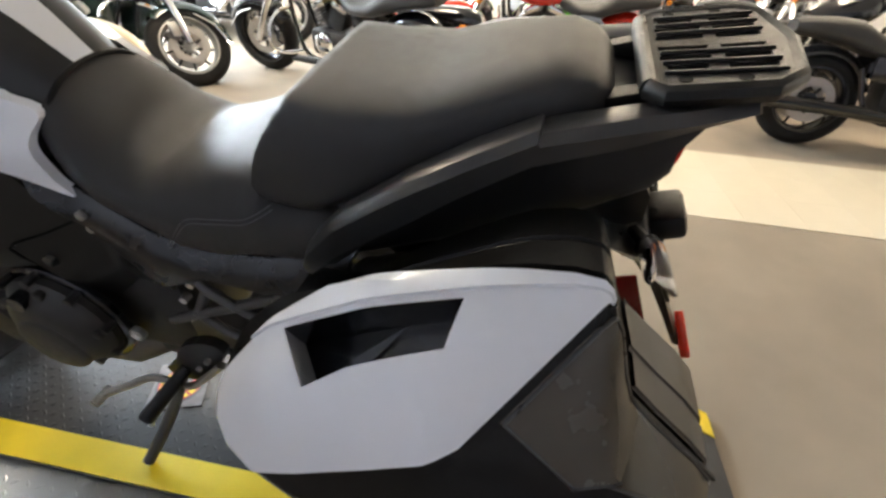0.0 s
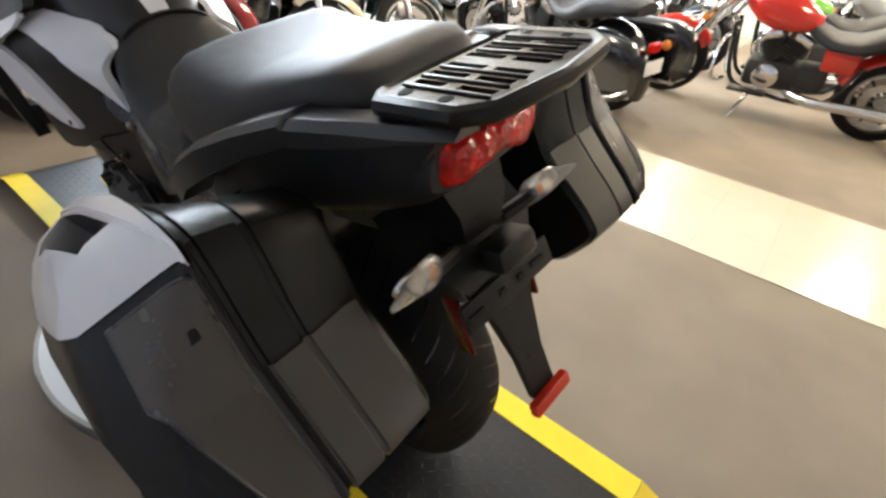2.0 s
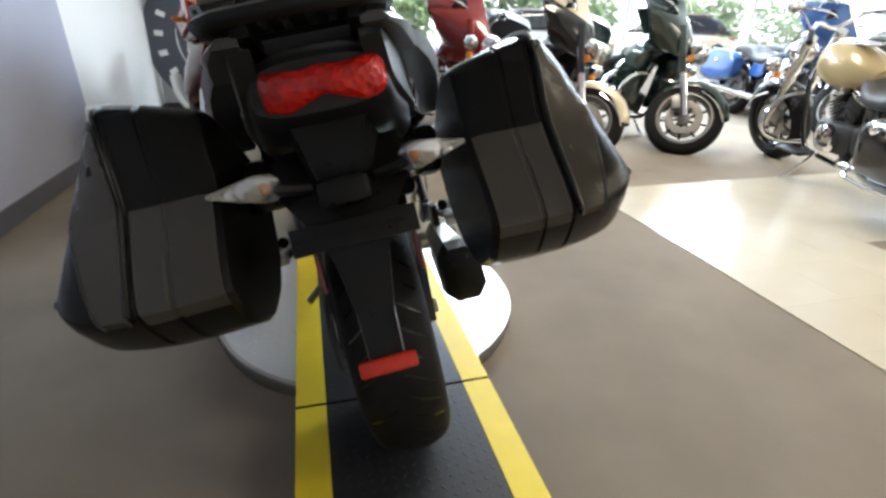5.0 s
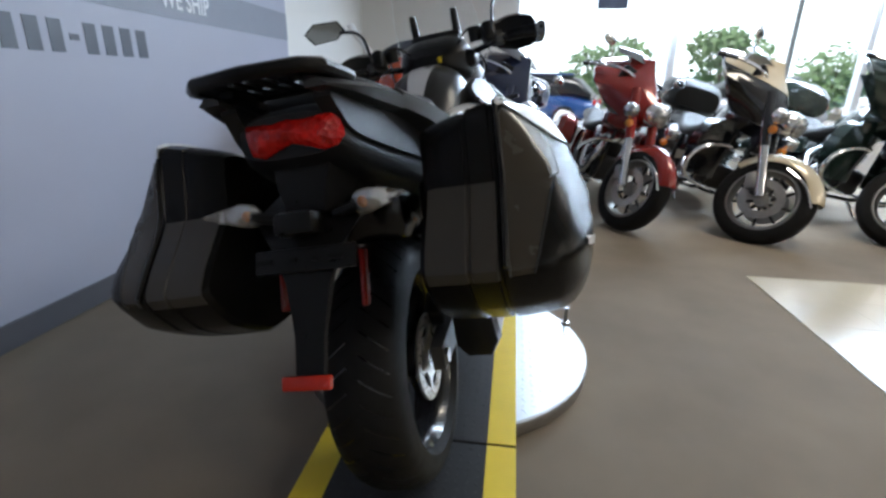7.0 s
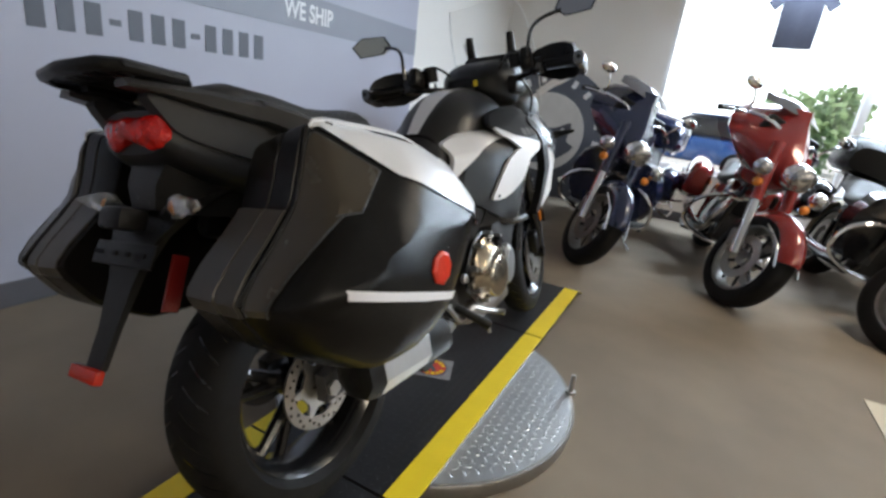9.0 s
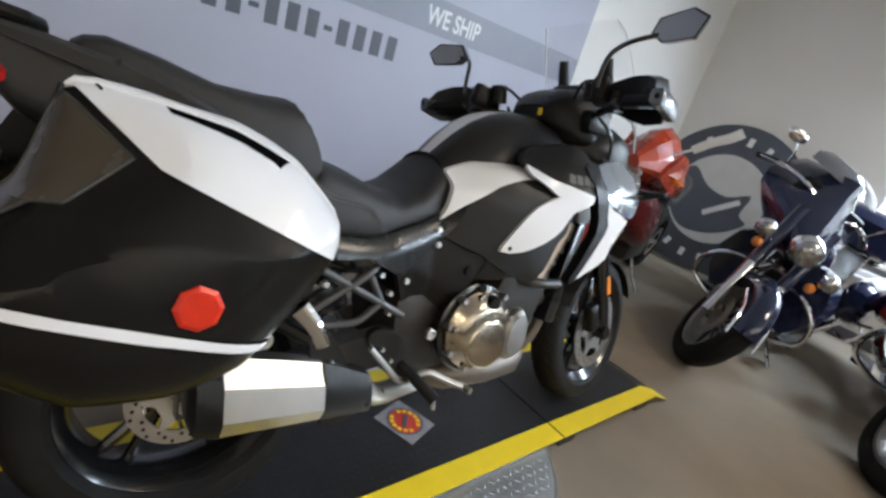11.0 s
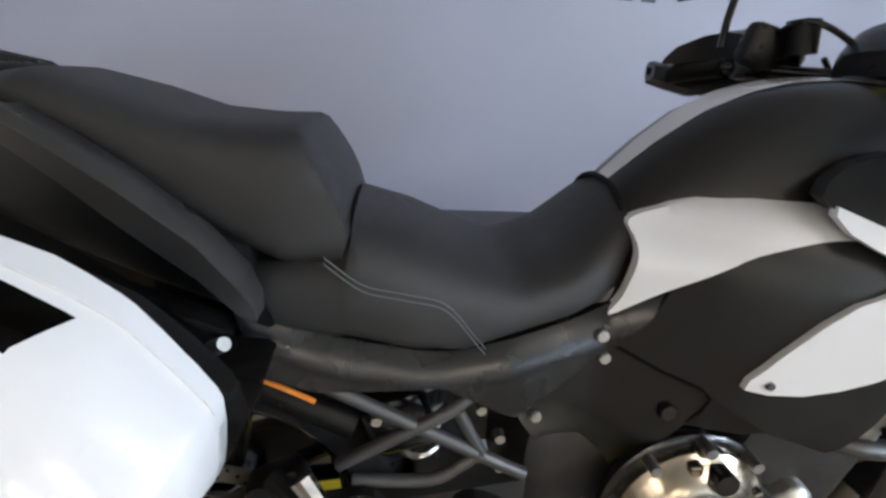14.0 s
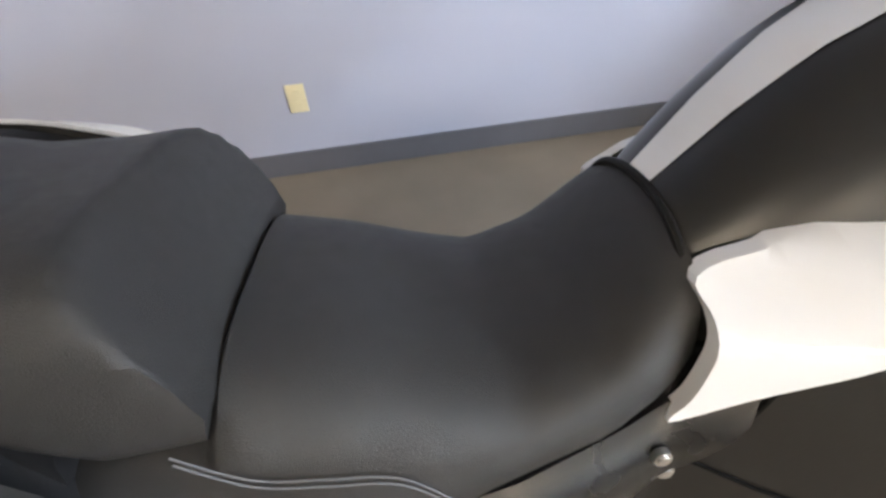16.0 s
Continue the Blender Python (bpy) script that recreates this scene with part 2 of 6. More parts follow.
def lathe(bm, c, prof, seg=48, axis="x", full=True):
    """prof: (distance along the axis, radius) pairs round an axis through c."""
    rows = []
    for u, r in prof:
        row = []
        for k in range(seg):
            a = 2 * math.pi * k / seg
            p = (u, r * math.cos(a), r * math.sin(a)) if axis == "x" else ((r * math.cos(a), u, r * math.sin(a)) if axis == "y" else (r * math.cos(a), r * math.sin(a), u))
            row.append(Vector(c) + Vector(p))
        rows.append(row)
    return rings(bm, rows, caps=full)


def sect(y, hw, zb, zt, p=2.6, n=28, cx=0.0, pb=None):
    """A closed cross-section across y: half width, bottom, top; superellipse above, flatter below."""
    zc = zb + (zt - zb) * 0.35
    out = []
    for k in range(n):
        a = 2 * math.pi * k / n
        c, s = math.cos(a), math.sin(a)
        q = p if s >= 0 else (pb or p)
        x = math.copysign(abs(c) ** (2 / q), c) * hw
        z = zc + math.copysign(abs(s) ** (2 / q), s) * ((zt - zc) if s >= 0 else (zc - zb))
        out.append(Vector((cx + x, y, z)))
    return out


def interp(x, xs, ys):
    return float(np.interp(x, xs, ys))


def polyfill(bm, pts3, step, axes, lo, hi):
    f = bm.faces.new([bm.verts.new(p) for p in pts3])
    for ax in axes:
        k = math.floor(lo[ax] / step) * step
        while k < hi[ax]:
            co, no = Vector((0, 0, 0)), Vector((0, 0, 0))
            co[ax], no[ax] = k, 1
            bmesh.ops.bisect_plane(bm, geom=bm.verts[:] + bm.edges[:] + bm.faces[:], plane_co=co, plane_no=no)
            k += step
    return f


def side_panel(yz, xf, side, thick=0.006, off=0.0, smooth_n=3, step=0.035):
    """A shell over the outline yz, lying on the surface xf(y, z) of one side."""
    bm = B()
    pts = [Vector((0, y, z)) for y, z in yz]
    if smooth_n > 1:
        pts = spline(pts, smooth_n, True)
    lo = [min(p[i] for p in pts) for i in range(3)]
    hi = [max(p[i] for p in pts) for i in range(3)]
    polyfill(bm, pts, step, (1, 2), lo, hi)
    bmesh.ops.triangulate(bm, faces=[f for f in bm.faces if len(f.verts) > 4])
    for v in bm.verts:
        v.co.x = side * (xf(v.co.y, v.co.z) + off)
    g = bmesh.ops.extrude_face_region(bm, geom=bm.faces[:])
    for v in g["geom"]:
        if isinstance(v, bmesh.types.BMVert):
            v.co.x -= side * thick
    return bm

# ---- setting ----
X0, X1, Y0, Y1, ZC = -1.69, 9.2, -7.2, 4.70, 3.25
tagged(link("floor", box(B(), ((X0 + X1) / 2, (Y0 + Y1) / 2, -0.05), (X1 - X0 + 0.4, Y1 - Y0 + 0.4, 0.1)), M_CARPET, smooth=0), "worn tan-brown low-pile carpet of the showroom", "floor", kind="structure")
tiles = tagged(new("floor_tiles"), "polished cream vinyl tile walkway let into the carpet", "floor", kind="structure")
tagged(link("ceiling", box(B(), ((X0 + X1) / 2, (Y0 + Y1) / 2, ZC + 0.05), (X1 - X0 + 0.4, Y1 - Y0 + 0.4, 0.1)), M_CEIL, smooth=0), "plain white board ceiling", "ceiling", kind="structure")
tagged(link("wall_west", box(B(), (X0 - 0.08, (Y0 + Y1) / 2, ZC / 2), (0.16, Y1 - Y0 + 0.3, ZC)), M_WALLW, smooth=0), "white painted wall behind the wall graphic", "wall", kind="structure")
tagged(link("wall_east", box(B(), (X1 + 0.08, (Y0 + Y1) / 2, ZC / 2), (0.16, Y1 - Y0 + 0.3, ZC)), M_WALLW, smooth=0), "plain painted wall", "wall", kind="structure")
tagged(link("wall_south", box(B(), ((X0 + X1) / 2, Y0 - 0.08, ZC / 2), (X1 - X0, 0.16, ZC)), M_WALLW, smooth=0), "plain painted wall", "wall", kind="structure")
WX0, WX1, WZ0, WZ1 = 0.215, 8.75, 0.58, 2.72
bm = B()
box(bm, ((X0 + WX0) / 2, Y1 + 0.1, ZC / 2), (WX0 - X0, 0.2, ZC))
box(bm, ((X1 + WX1) / 2, Y1 + 0.1, ZC / 2), (X1 - WX1, 0.2, ZC))
box(bm, ((WX0 + WX1) / 2, Y1 + 0.1, WZ0 / 2), (WX1 - WX0, 0.2, WZ0))
box(bm, ((WX0 + WX1) / 2, Y1 + 0.1, (WZ1 + ZC) / 2), (WX1 - WX0, 0.2, ZC - WZ1))
tagged(link("wall_north", bm, M_WALLW, smooth=0), "off-white painted wall round the shop window", "wall", kind="structure")
for nm, c, s in (("baseboard", (X0 + 0.006, (Y0 + Y1) / 2, 0.055), (0.012, Y1 - Y0, 0.11)), ("baseboard", ((X0 + X1) / 2, Y1 - 0.006, 0.055), (X1 - X0 - 0.03, 0.012, 0.11))):
    tagged(link(nm, box(B(), c, s, 0.003), M_BASE, smooth=0), "dark grey rubber baseboard along the wall", "baseboard", kind="structure")

window = tagged(new("window_1"), "tall shop window with white aluminium frame", "window", kind="structure")
WM = (WX0, 2.06, 4.13, 6.2, WX1)
for i, x in enumerate(WM):
    part("mullion", box(B(), (x, Y1 + 0.07, (WZ0 + WZ1) / 2), (0.07, 0.12, WZ1 - WZ0), 0.004), M_FRAMEW, window)
for z in (WZ0 + 0.02, WZ1 - 0.03):
    part("rail", box(B(), ((WX0 + WX1) / 2, Y1 + 0.072, z), (WX1 - WX0 - 0.08, 0.11, 0.06), 0.004), M_FRAMEW, window)
part("window_sill", box(B(), ((WX0 + WX1) / 2, Y1 - 0.02, WZ0 - 0.012), (WX1 - WX0 + 0.1, 0.16, 0.03), 0.006), M_FRAMEW, window)
for a, b in zip(WM, WM[1:]):
    g = part("pane", box(B(), ((a + b) / 2, Y1 + 0.075, (WZ0 + WZ1) / 2), (b - a - 0.07, 0.006, WZ1 - WZ0 - 0.08)), M_GLASS, window, smooth=0)
    g.visible_shadow = False

# assumed luminaires in the ceiling, out of view
for lx, ly in LUMINAIRES:
    lu = thing("ceiling_light", pose(lx, ly, 3.25), "flat white fluorescent ceiling luminaire, out of view and assumed, switched on", "ceiling light", "ceiling luminaires")
    part("housing", box(B(), (0, 0, -0.02), (1.24, 0.6, 0.039), 0.006), M_FRAMEW, lu)
    part("diffuser", box(B(), (0, 0, -0.042), (1.16, 0.52, 0.006)), M_LAMP, lu)

# wall graphic with lettering
graphic = thing("wall_graphic", pose(X0, 0, 0), "pale lavender-grey vinyl graphic with dark lettering on the wall", "wall graphic")
GY0, GY1 = -6.5, 2.533
part("sheet", box(B(), (0.002, (GY0 + GY1) / 2, 1.671), (0.004, GY1 - GY0, 3.122)), M_GRAPHIC, graphic, smooth=0)
part("band", box(B(), (0.006, (GY0 + GY1) / 2, 1.475), (0.003, GY1 - GY0, 0.205)), M_BAND, graphic, "slate-grey band", smooth=0)


def lettering(txt, size, m, material, parent, name="lettering", depth=0.0008):
    cu = bpy.data.curves.new(name, "FONT")
    cu.body, cu.size, cu.extrude, cu.offset = txt, size, depth, size * 0.022
    tmp = bpy.data.objects.new(name, cu)
    me = bpy.data.meshes.new_from_object(tmp)
    bpy.data.objects.remove(tmp)
    bpy.data.curves.remove(cu)
    me.transform(m)
    me.materials.append(material)
    ob = new(name, me)
    ob.parent = parent
    return ob


# text faces +x: reads along +y
FACE_X = Matrix(((0, 0, 1, 0), (1, 0, 0, 0), (0, 1, 0, 0), (0, 0, 0, 1)))
lettering("WE SHIP", 0.148, Matrix.Translation((0.0085, 0.975, 1.425)) @ FACE_X @ Matrix.Diagonal((0.80, 1, 1, 1)), M_WHITEINK, graphic)
lettering("USED", 0.148, Matrix.Translation((0.0085, 0.235, 1.425)) @ FACE_X @ Matrix.Diagonal((0.80, 1, 1, 1)), M_WHITEINK, graphic)
# the number on the wall as plain bars
y = -0.39
for ch in "000-000-0000":
    if ch == "-":
        part("number_bar", box(B(), (0.005, y + 0.03, 1.215), (0.003, 0.05, 0.026)), M_INK, graphic, smooth=0)
        y += 0.075
    else:
        bm = B()
        box(bm, (0.005, y + 0.046, 1.215), (0.003, 0.066, 0.132), 0.0)
        part("number_bar", bm, M_INK, graphic, smooth=0)
        y += 0.108

outlet = thing("wall_outlet", pose(X0 + 0.004, -0.615, 0.353), "cream plastic power outlet on the wall", "outlet")
part("cover_plate", box(B(), (0.004, 0, 0), (0.007, 0.075, 0.118), 0.002), M_CREAMP, outlet)
for dz in (-0.025, 0.025):
    part("socket", cyl(B(), (0.007, 0, dz), (0.0095, 0, dz), 0.016, seg=16), M_CREAMP, outlet)

# round emblem board leaning on the north wall
emb = thing("round_emblem", pose(-0.955, Y1 - 0.145, 0.785, 84.5), "large round black and grey emblem board leaning on the wall", "emblem")
part("board", lathe(B(), (0, 0, 0), [(0, 0.01), (0, 0.775), (0.018, 0.775), (0.022, 0.768), (0.022, 0.01)], 72, "z"), M_INK, emb)
part("disc", lathe(B(), (0, 0, 0), [(0.0225, 0.01), (0.0225, 0.465), (0.026, 0.462), (0.026, 0.01)], 64, "z"), mat("emblem_grey", (0.58, 0.58, 0.58), 0.5), emb)
bm = B()
polyfill(bm, spline([Vector((x * 0.465, y * 0.465, 0.0275)) for x, y in ((-0.95, 0.28), (-0.70, 0.56), (-0.30, 0.24), (0.20, 0.12), (0.64, 0.30), (0.60, -0.15), (0.80, -0.30), (0.45, -0.62), (0.0, -0.80), (-0.5, -0.80), (-0.88, -0.40))], 3, True), 5.0, (0,), (0, 0, 0), (-1, -1, -1))
part("emblem_sign", bm, M_INK, emb, smooth=0)
part("sign_bar", box(B(), (0.09, -0.06, 0.0285), (0.36, 0.055, 0.002), rot=(0, 0, 38)), M_WHITEINK, emb, smooth=0)
for k in range(20):
    a = 2 * math.pi * (k + 0.3) / 20
    if k % 10 == 7:
        continue
    part("ring_bar", box(B(), (0.625 * math.sin(a), 0.625 * math.cos(a), 0.0232), (0.055, 0.085, 0.003), rot=(0, 0, -math.degrees(a))), M_WHITEINK, emb, smooth=0)

# shirt on show in the window
shirt = thing("hanging_shirt", pose(1.29, 4.58, 2.17), "dark T-shirt hanging in the shop window", "shirt")
bm = B()
out = [(-0.16, -0.28), (0.16, -0.28), (0.165, 0.12), (0.22, 0.05), (0.29, 0.12), (0.17, 0.27), (0.06, 0.30), (0, 0.27), (-0.06, 0.30), (-0.17, 0.27), (-0.29, 0.12), (-0.22, 0.05), (-0.165, 0.12)]
f = [Vector((x, 0, z)) for x, z in out]
polyfill(bm, f, 0.06, (0, 2), (-0.3, 0, -0.3), (0.3, 0, 0.31))
for v in bm.verts:
    v.co.y = 0.012 * math.sin(v.co.x * 30) - 0.01
g = bmesh.ops.extrude_face_region(bm, geom=bm.faces[:])
for v in g["geom"]:
    if isinstance(v, bmesh.types.BMVert):
        v.co.y += 0.03
part("body", bm, M_CLOTH, shirt)
part("hanger", tube(B(), [(-0.15, 0.005, 0.27), (0, 0.005, 0.34), (0.15, 0.005, 0.27)], 0.004), M_STEEL, shirt)
part("cord", tube(B(), [(0, 0.005, 0.34), (0, 0.005, 0.6), (0, 0.005, 0.95)], 0.003, 6), M_STEEL, shirt)

# turntable
PLZ = 0.07
table = thing("turntable", pose(0.047, 0.03, 0), "round aluminium tread-plate turntable on the carpet", "turntable")
part("rim", lathe(B(), (0, 0, 0), [(0.0, 0.53), (0.0, 0.555), (0.046, 0.560), (0.052, 0.556), (0.052, 0.53)], 96, "z", False), M_ALU, table)
part("deck", lathe(B(), (0, 0, 0), [(0.0, 0.02), (0.0, 0.53), (0.0525, 0.545), (0.0525, 0.02)], 96, "z"), M_ALPLATE, table)


def lugs(x0, x1, y0, y1, z, pitch, inside, length=0.026, h=0.0016, wid=0.0075):
    """Raised lugs of a tread plate, crossed in turn."""
    bm = B()
    i = 0
    y = y0
    while y < y1:
        j = 0
        x = x0
        while x < x1:
            if inside(x, y):
                a = radians(45 if (i + j) % 2 else -45)
                dx, dy = math.cos(a) * length / 2, math.sin(a) * length / 2
                nx, ny = -math.sin(a) * wid / 2, math.cos(a) * wid / 2
                vs = [bm.verts.new(p) for p in ((x - dx, y - dy, z), (x + nx, y + ny, z), (x + dx, y + dy, z), (x - nx, y - ny, z), (x, y, z + h))]
                for k in range(4):
                    bm.faces.new((vs[k], vs[(k + 1) % 4], vs[4]))
            x += pitch
            j += 1
        y += pitch
        i += 1
    return bm


o = part("tread_pattern", lugs(-0.53, 0.53, -0.53, 0.53, 0.0526, 0.03, lambda x, y: x * x + y * y < 0.53 ** 2 and not -0.27 < x < 0.28), M_ALPLATE, table, smooth=0)
tagged(o, kind="stuff")
part("locking_pin", cyl(cyl(B(), (0.50, 0.24, 0.05), (0.50, 0.24, 0.13), 0.009, seg=12), (0.50, 0.24, 0.05), (0.50, 0.24, 0.062), 0.02, seg=12), M_STEEL, table)

# ramp plates with yellow edge tape
PX0, PX1 = -0.231, 0.330
ramp = thing("wheel_ramp", pose(0, 0, 0), "black tread-plate wheel ramp with yellow edge stripes, in three sections", "ramp")
for k, (ya, yb) in enumerate(((-1.262, -0.576), (-0.568, 0.600), (0.608, 1.34))):
    nm = "ramp_section"
    part(nm, box(B(), ((PX0 + PX1) / 2, (ya + yb) / 2, PLZ - 0.007), (PX1 - PX0, yb - ya, 0.012), 0.002), M_PLATE, ramp, smooth=0)
    for x0, x1 in ((PX0, PX0 + 0.082), (PX1 - 0.082, PX1)):
        part("edge_stripe", box(B(), ((x0 + x1) / 2, (ya + yb) / 2, PLZ - 0.0005), (x1 - x0, yb - ya - 0.002, 0.003)), M_YEL, ramp, "yellow tape stripe", smooth=0)
    o = part("tread_pattern", lugs(PX0 + 0.095, PX1 - 0.09, ya + 0.015, yb - 0.01, PLZ - 0.001, 0.026, lambda x, y: True, 0.022, 0.0014, 0.006), M_PLATE, ramp, smooth=0)
    tagged(o, kind="stuff")
for ya, yb in ((-1.262, -1.396), (1.34, 1.498)):
    d = math.copysign(1, yb - ya)
    bm = B()
    rings(bm, [[(PX0, ya, PLZ - 0.001), (PX1, ya, PLZ - 0.001), (PX1, ya, PLZ - 0.013), (PX0, ya, PLZ - 0.013)], [(PX0, yb, 0.012), (PX1, yb, 0.012), (PX1, yb, 0.001), (PX0, yb, 0.001)]])
    part("ramp_lip", bm, M_PLATE, ramp, smooth=0)
    for x0, x1 in ((PX0, PX0 + 0.082), (PX1 - 0.082, PX1)):
        bm = B()
        rings(bm, [[(x0, ya, PLZ + 0.0015), (x1, ya, PLZ + 0.0015), (x1, ya, PLZ - 0.001), (x0, ya, PLZ - 0.001)], [(x0, yb + d * 0.002, 0.0145), (x1, yb + d * 0.002, 0.0145), (x1, yb + d * 0.002, 0.011), (x0, yb + d * 0.002, 0.011)]])
        part("edge_stripe", bm, M_YEL, ramp, "yellow tape stripe", smooth=0)
for y in (-1.19, -0.64, 0.68, 1.28):
    for x in (PX0 + 0.04, PX1 - 0.04):
        part("support_rail", box(B(), (x, y, 0.028), (0.04, 0.1, 0.056)), M_PLATE, ramp, smooth=0)
sticker = thing("round_sticker", pose(0.045, 0.06, PLZ + 0.0016, 0, 0, 20) @ Matrix.Diagonal((1.28, 1.28, 1, 1)), "round red and yellow sticker in clear film on the ramp", "sticker")
part("film", box(B(), (0, 0, 0.0004), (0.125, 0.11, 0.0008)), mat("clear_film", (0.25, 0.25, 0.27), 0.1, var=0.4, scale=40), sticker, smooth=0)
part("disc", lathe(B(), (0, 0, 0), [(0.0008, 0.002), (0.0008, 0.05), (0.0014, 0.05), (0.0014, 0.002)], 32, "z"), M_INK, sticker)
part("red_disc", lathe(B(), (0, 0, 0), [(0.0014, 0.002), (0.0014, 0.044), (0.002, 0.044), (0.002, 0.002)], 32, "z"), M_STICK, sticker)
for k in range(14):
    a = 2 * math.pi * k / 14
    if k in (0, 7):
        continue
    bm = B()
    box(bm, (0.036 * math.cos(a), 0.036 * math.sin(a), 0.0024), (0.010, 0.011, 0.0006), rot=(0, 0, math.degrees(a)))
    part("yellow_bar", bm, M_YEL, sticker, smooth=0)
part("dark_mark", box(B(), (0, 0, 0.0024), (0.012, 0.05, 0.0006), 0.0, (0, 0, 30)), M_INK, sticker, smooth=0)

# ---- the motorcycle on the ramp ----
BIKE_M = pose(0.065, 0.07, PLZ) @ pose(0, 0, 0, 0, -11, 0) @ pose(0, -1, 0) @ pose(0, 0, 0, 0, 0, -2.86) @ pose(0, 1, 0)
bike = thing("motorcycle", BIKE_M, "white and black adventure motorcycle with panniers, leaning on its side stand", "motorcycle")


def flank(y, z):
    """Half width of the bodywork."""
    b = interp(y, [-1.0, -0.62, -0.3, -0.17, 0, 0.13, 0.3, 0.5, 0.7], [0.13, 0.168, 0.166, 0.142, 0.212, 0.248, 0.236, 0.20, 0.13])
    if z > 0.82:
        b -= interp(z, [0.82, 0.872, 0.913, 0.95, 1.0], [0, 0.027, 0.125, 0.15, 0.17])
    if z > 0.80 and y < 0:
        u, v = min(1, (z - 0.80) / 0.07), min(1, -y / 0.14)
        b -= 0.024 * u * u * (3 - 2 * u) * v * v * (3 - 2 * v)
    if z < 0.60:
        b -= (0.60 - z) * 0.3
    return max(b, 0.02)


def wheel(name, c, parent, R, tw, rimr, hubw, discs, sprocket=False):
    w = part(name, lathe(B(), c, [(-hubw, 0.016), (-hubw, 0.034), (-0.03, 0.05), (0.03, 0.05), (hubw, 0.034), (hubw, 0.016)], 32), M_RIMB, parent, "black cast wheel")
    h = tw / 2
    pr = []
    for k in range(15):
        a = math.pi * k / 14
        pr.append((-h * math.cos(a), rimr + 0.012 + (R - rimr - 0.012) * math.sin(a) ** 0.62))
    pr = [(-h * 0.72, rimr - 0.006)] + pr + [(h * 0.72, rimr - 0.006)]
    part("tyre", lathe(B(), c, pr, 72, full=False), M_TYRE, w)
    # tread grooves
    bm = B()
    for k in range(40):
        for s in (-1, 1):
            a0 = 2 * math.pi * (k + (0.5 if s > 0 else 0)) / 40
            pts = []
            for q in range(4):
                u = s * h * (0.15 + 0.22 * q)
                rr = rimr + 0.012 + (R - rimr - 0.012) * max(0.0, 1 - (u / h) ** 2) ** 0.31 + 0.0006
                a = a0 + q * 0.045
                pts.append((u, rr, a))
            for (u0, r0, b0), (u1, r1, b1) in zip(pts, pts[1:]):
                vs = [bm.verts.new(Vector(c) + Vector((u, r * math.cos(b), r * math.sin(b)))) for u, r, b in ((u0, r0, b0 - 0.008), (u0, r0, b0 + 0.008), (u1, r1, b1 + 0.006), (u1, r1, b1 - 0.006))]
                bm.faces.new(vs)
    o = part("tread_pattern", bm, M_RIMB, w, smooth=0)
    tagged(o, kind="stuff")
    rb = h * 0.74
    part("rim", lathe(B(), c, [(-rb, rimr + 0.010), (-rb - 0.006, rimr - 0.004), (-rb + 0.006, rimr - 0.016), (-rb * 0.55, rimr - 0.032), (rb * 0.55, rimr - 0.032), (rb - 0.006, rimr - 0.016), (rb + 0.006, rimr - 0.004), (rb, rimr + 0.010)], 72, full=False), M_RIMB, w)
    for k in range(5):
        a = 2 * math.pi * k / 5 + 0.3
        bm = B()
        for da in (-0.16, 0.16):
            p0 = Vector(c) + Vector((0, 0.035 * math.cos(a), 0.035 * math.sin(a)))
            p1 = Vector(c) + Vector((0, (rimr - 0.028) * math.cos(a + da), (rimr - 0.028) * math.sin(a + da)))
            tube(bm, [p0, (p0 + p1) / 2, p1], (0.017, 0.013), 8)
        part("spoke", bm, M_RIMB, w)
    for dx, dr in discs:
        d = part("brake_disc", lathe(B(), (c[0] + dx, c[1], c[2]), [(-0.0025, dr * 0.72), (-0.0025, dr), (0.0025, dr), (0.0025, dr * 0.72)], 60, full=False), M_DISC, w, "perforated steel brake disc")
        bm = B()
        for k in range(36):
            a = 2 * math.pi * k / 36
            rr = dr * (0.80 + 0.07 * (k % 3))
            q = Vector((c[0] + dx, c[1] + rr * math.cos(a), c[2] + rr * math.sin(a)))
            cyl(bm, q - Vector((0.003, 0, 0)), q + Vector((0.003, 0, 0)), 0.004, seg=8)
        part("vent_pattern", bm, M_RIMB, d)
        bm = B()
        star = []
        for k in range(60):
            a = 2 * math.pi * k / 60
            star.append((a, dr * (0.50 + 0.26 * max(0, math.cos(a * 6)) ** 1.5)))
        rings(bm, [[Vector((c[0] + dx + u, c[1] + q * r * math.cos(a), c[2] + q * r * math.sin(a))) for a, r in star] for u, q in ((-0.004, 0.3), (-0.004, 1), (0.004, 1), (0.004, 0.3))], False)
        part("disc_carrier", bm, M_STEEL, d)
    return w


RA, FA = (0, -0.718, 0.312), (0, 0.76, 0.30)
rear_w = wheel("rear_wheel", RA, bike, 0.312, 0.178, 0.222, 0.075, [(0.072, 0.108)])
part("axle_nut", cyl(B(), (0.09, -0.718, 0.312), (0.125, -0.718, 0.312), 0.02, seg=6), M_STEEL, rear_w)

# swing arm, chain, caliper
bm = B()
for s in (-1, 1):
    rings(bm, [[Vector((s * 0.10 + dx, -0.74, 0.312 + dz)) for dx, dz in ((-0.016, -0.03), (0.016, -0.03), (0.016, 0.035), (-0.016, 0.035))],
               [Vector((s * 0.115 + dx, -0.52, 0.345 + dz)) for dx, dz in ((-0.02, -0.035), (0.02, -0.035), (0.02, 0.05), (-0.02, 0.05))],
               [Vector((s * 0.10 + dx, -0.24, 0.385 + dz)) for dx, dz in ((-0.025, -0.045), (0.025, -0.045), (0.025, 0.05), (-0.025, 0.05))]])
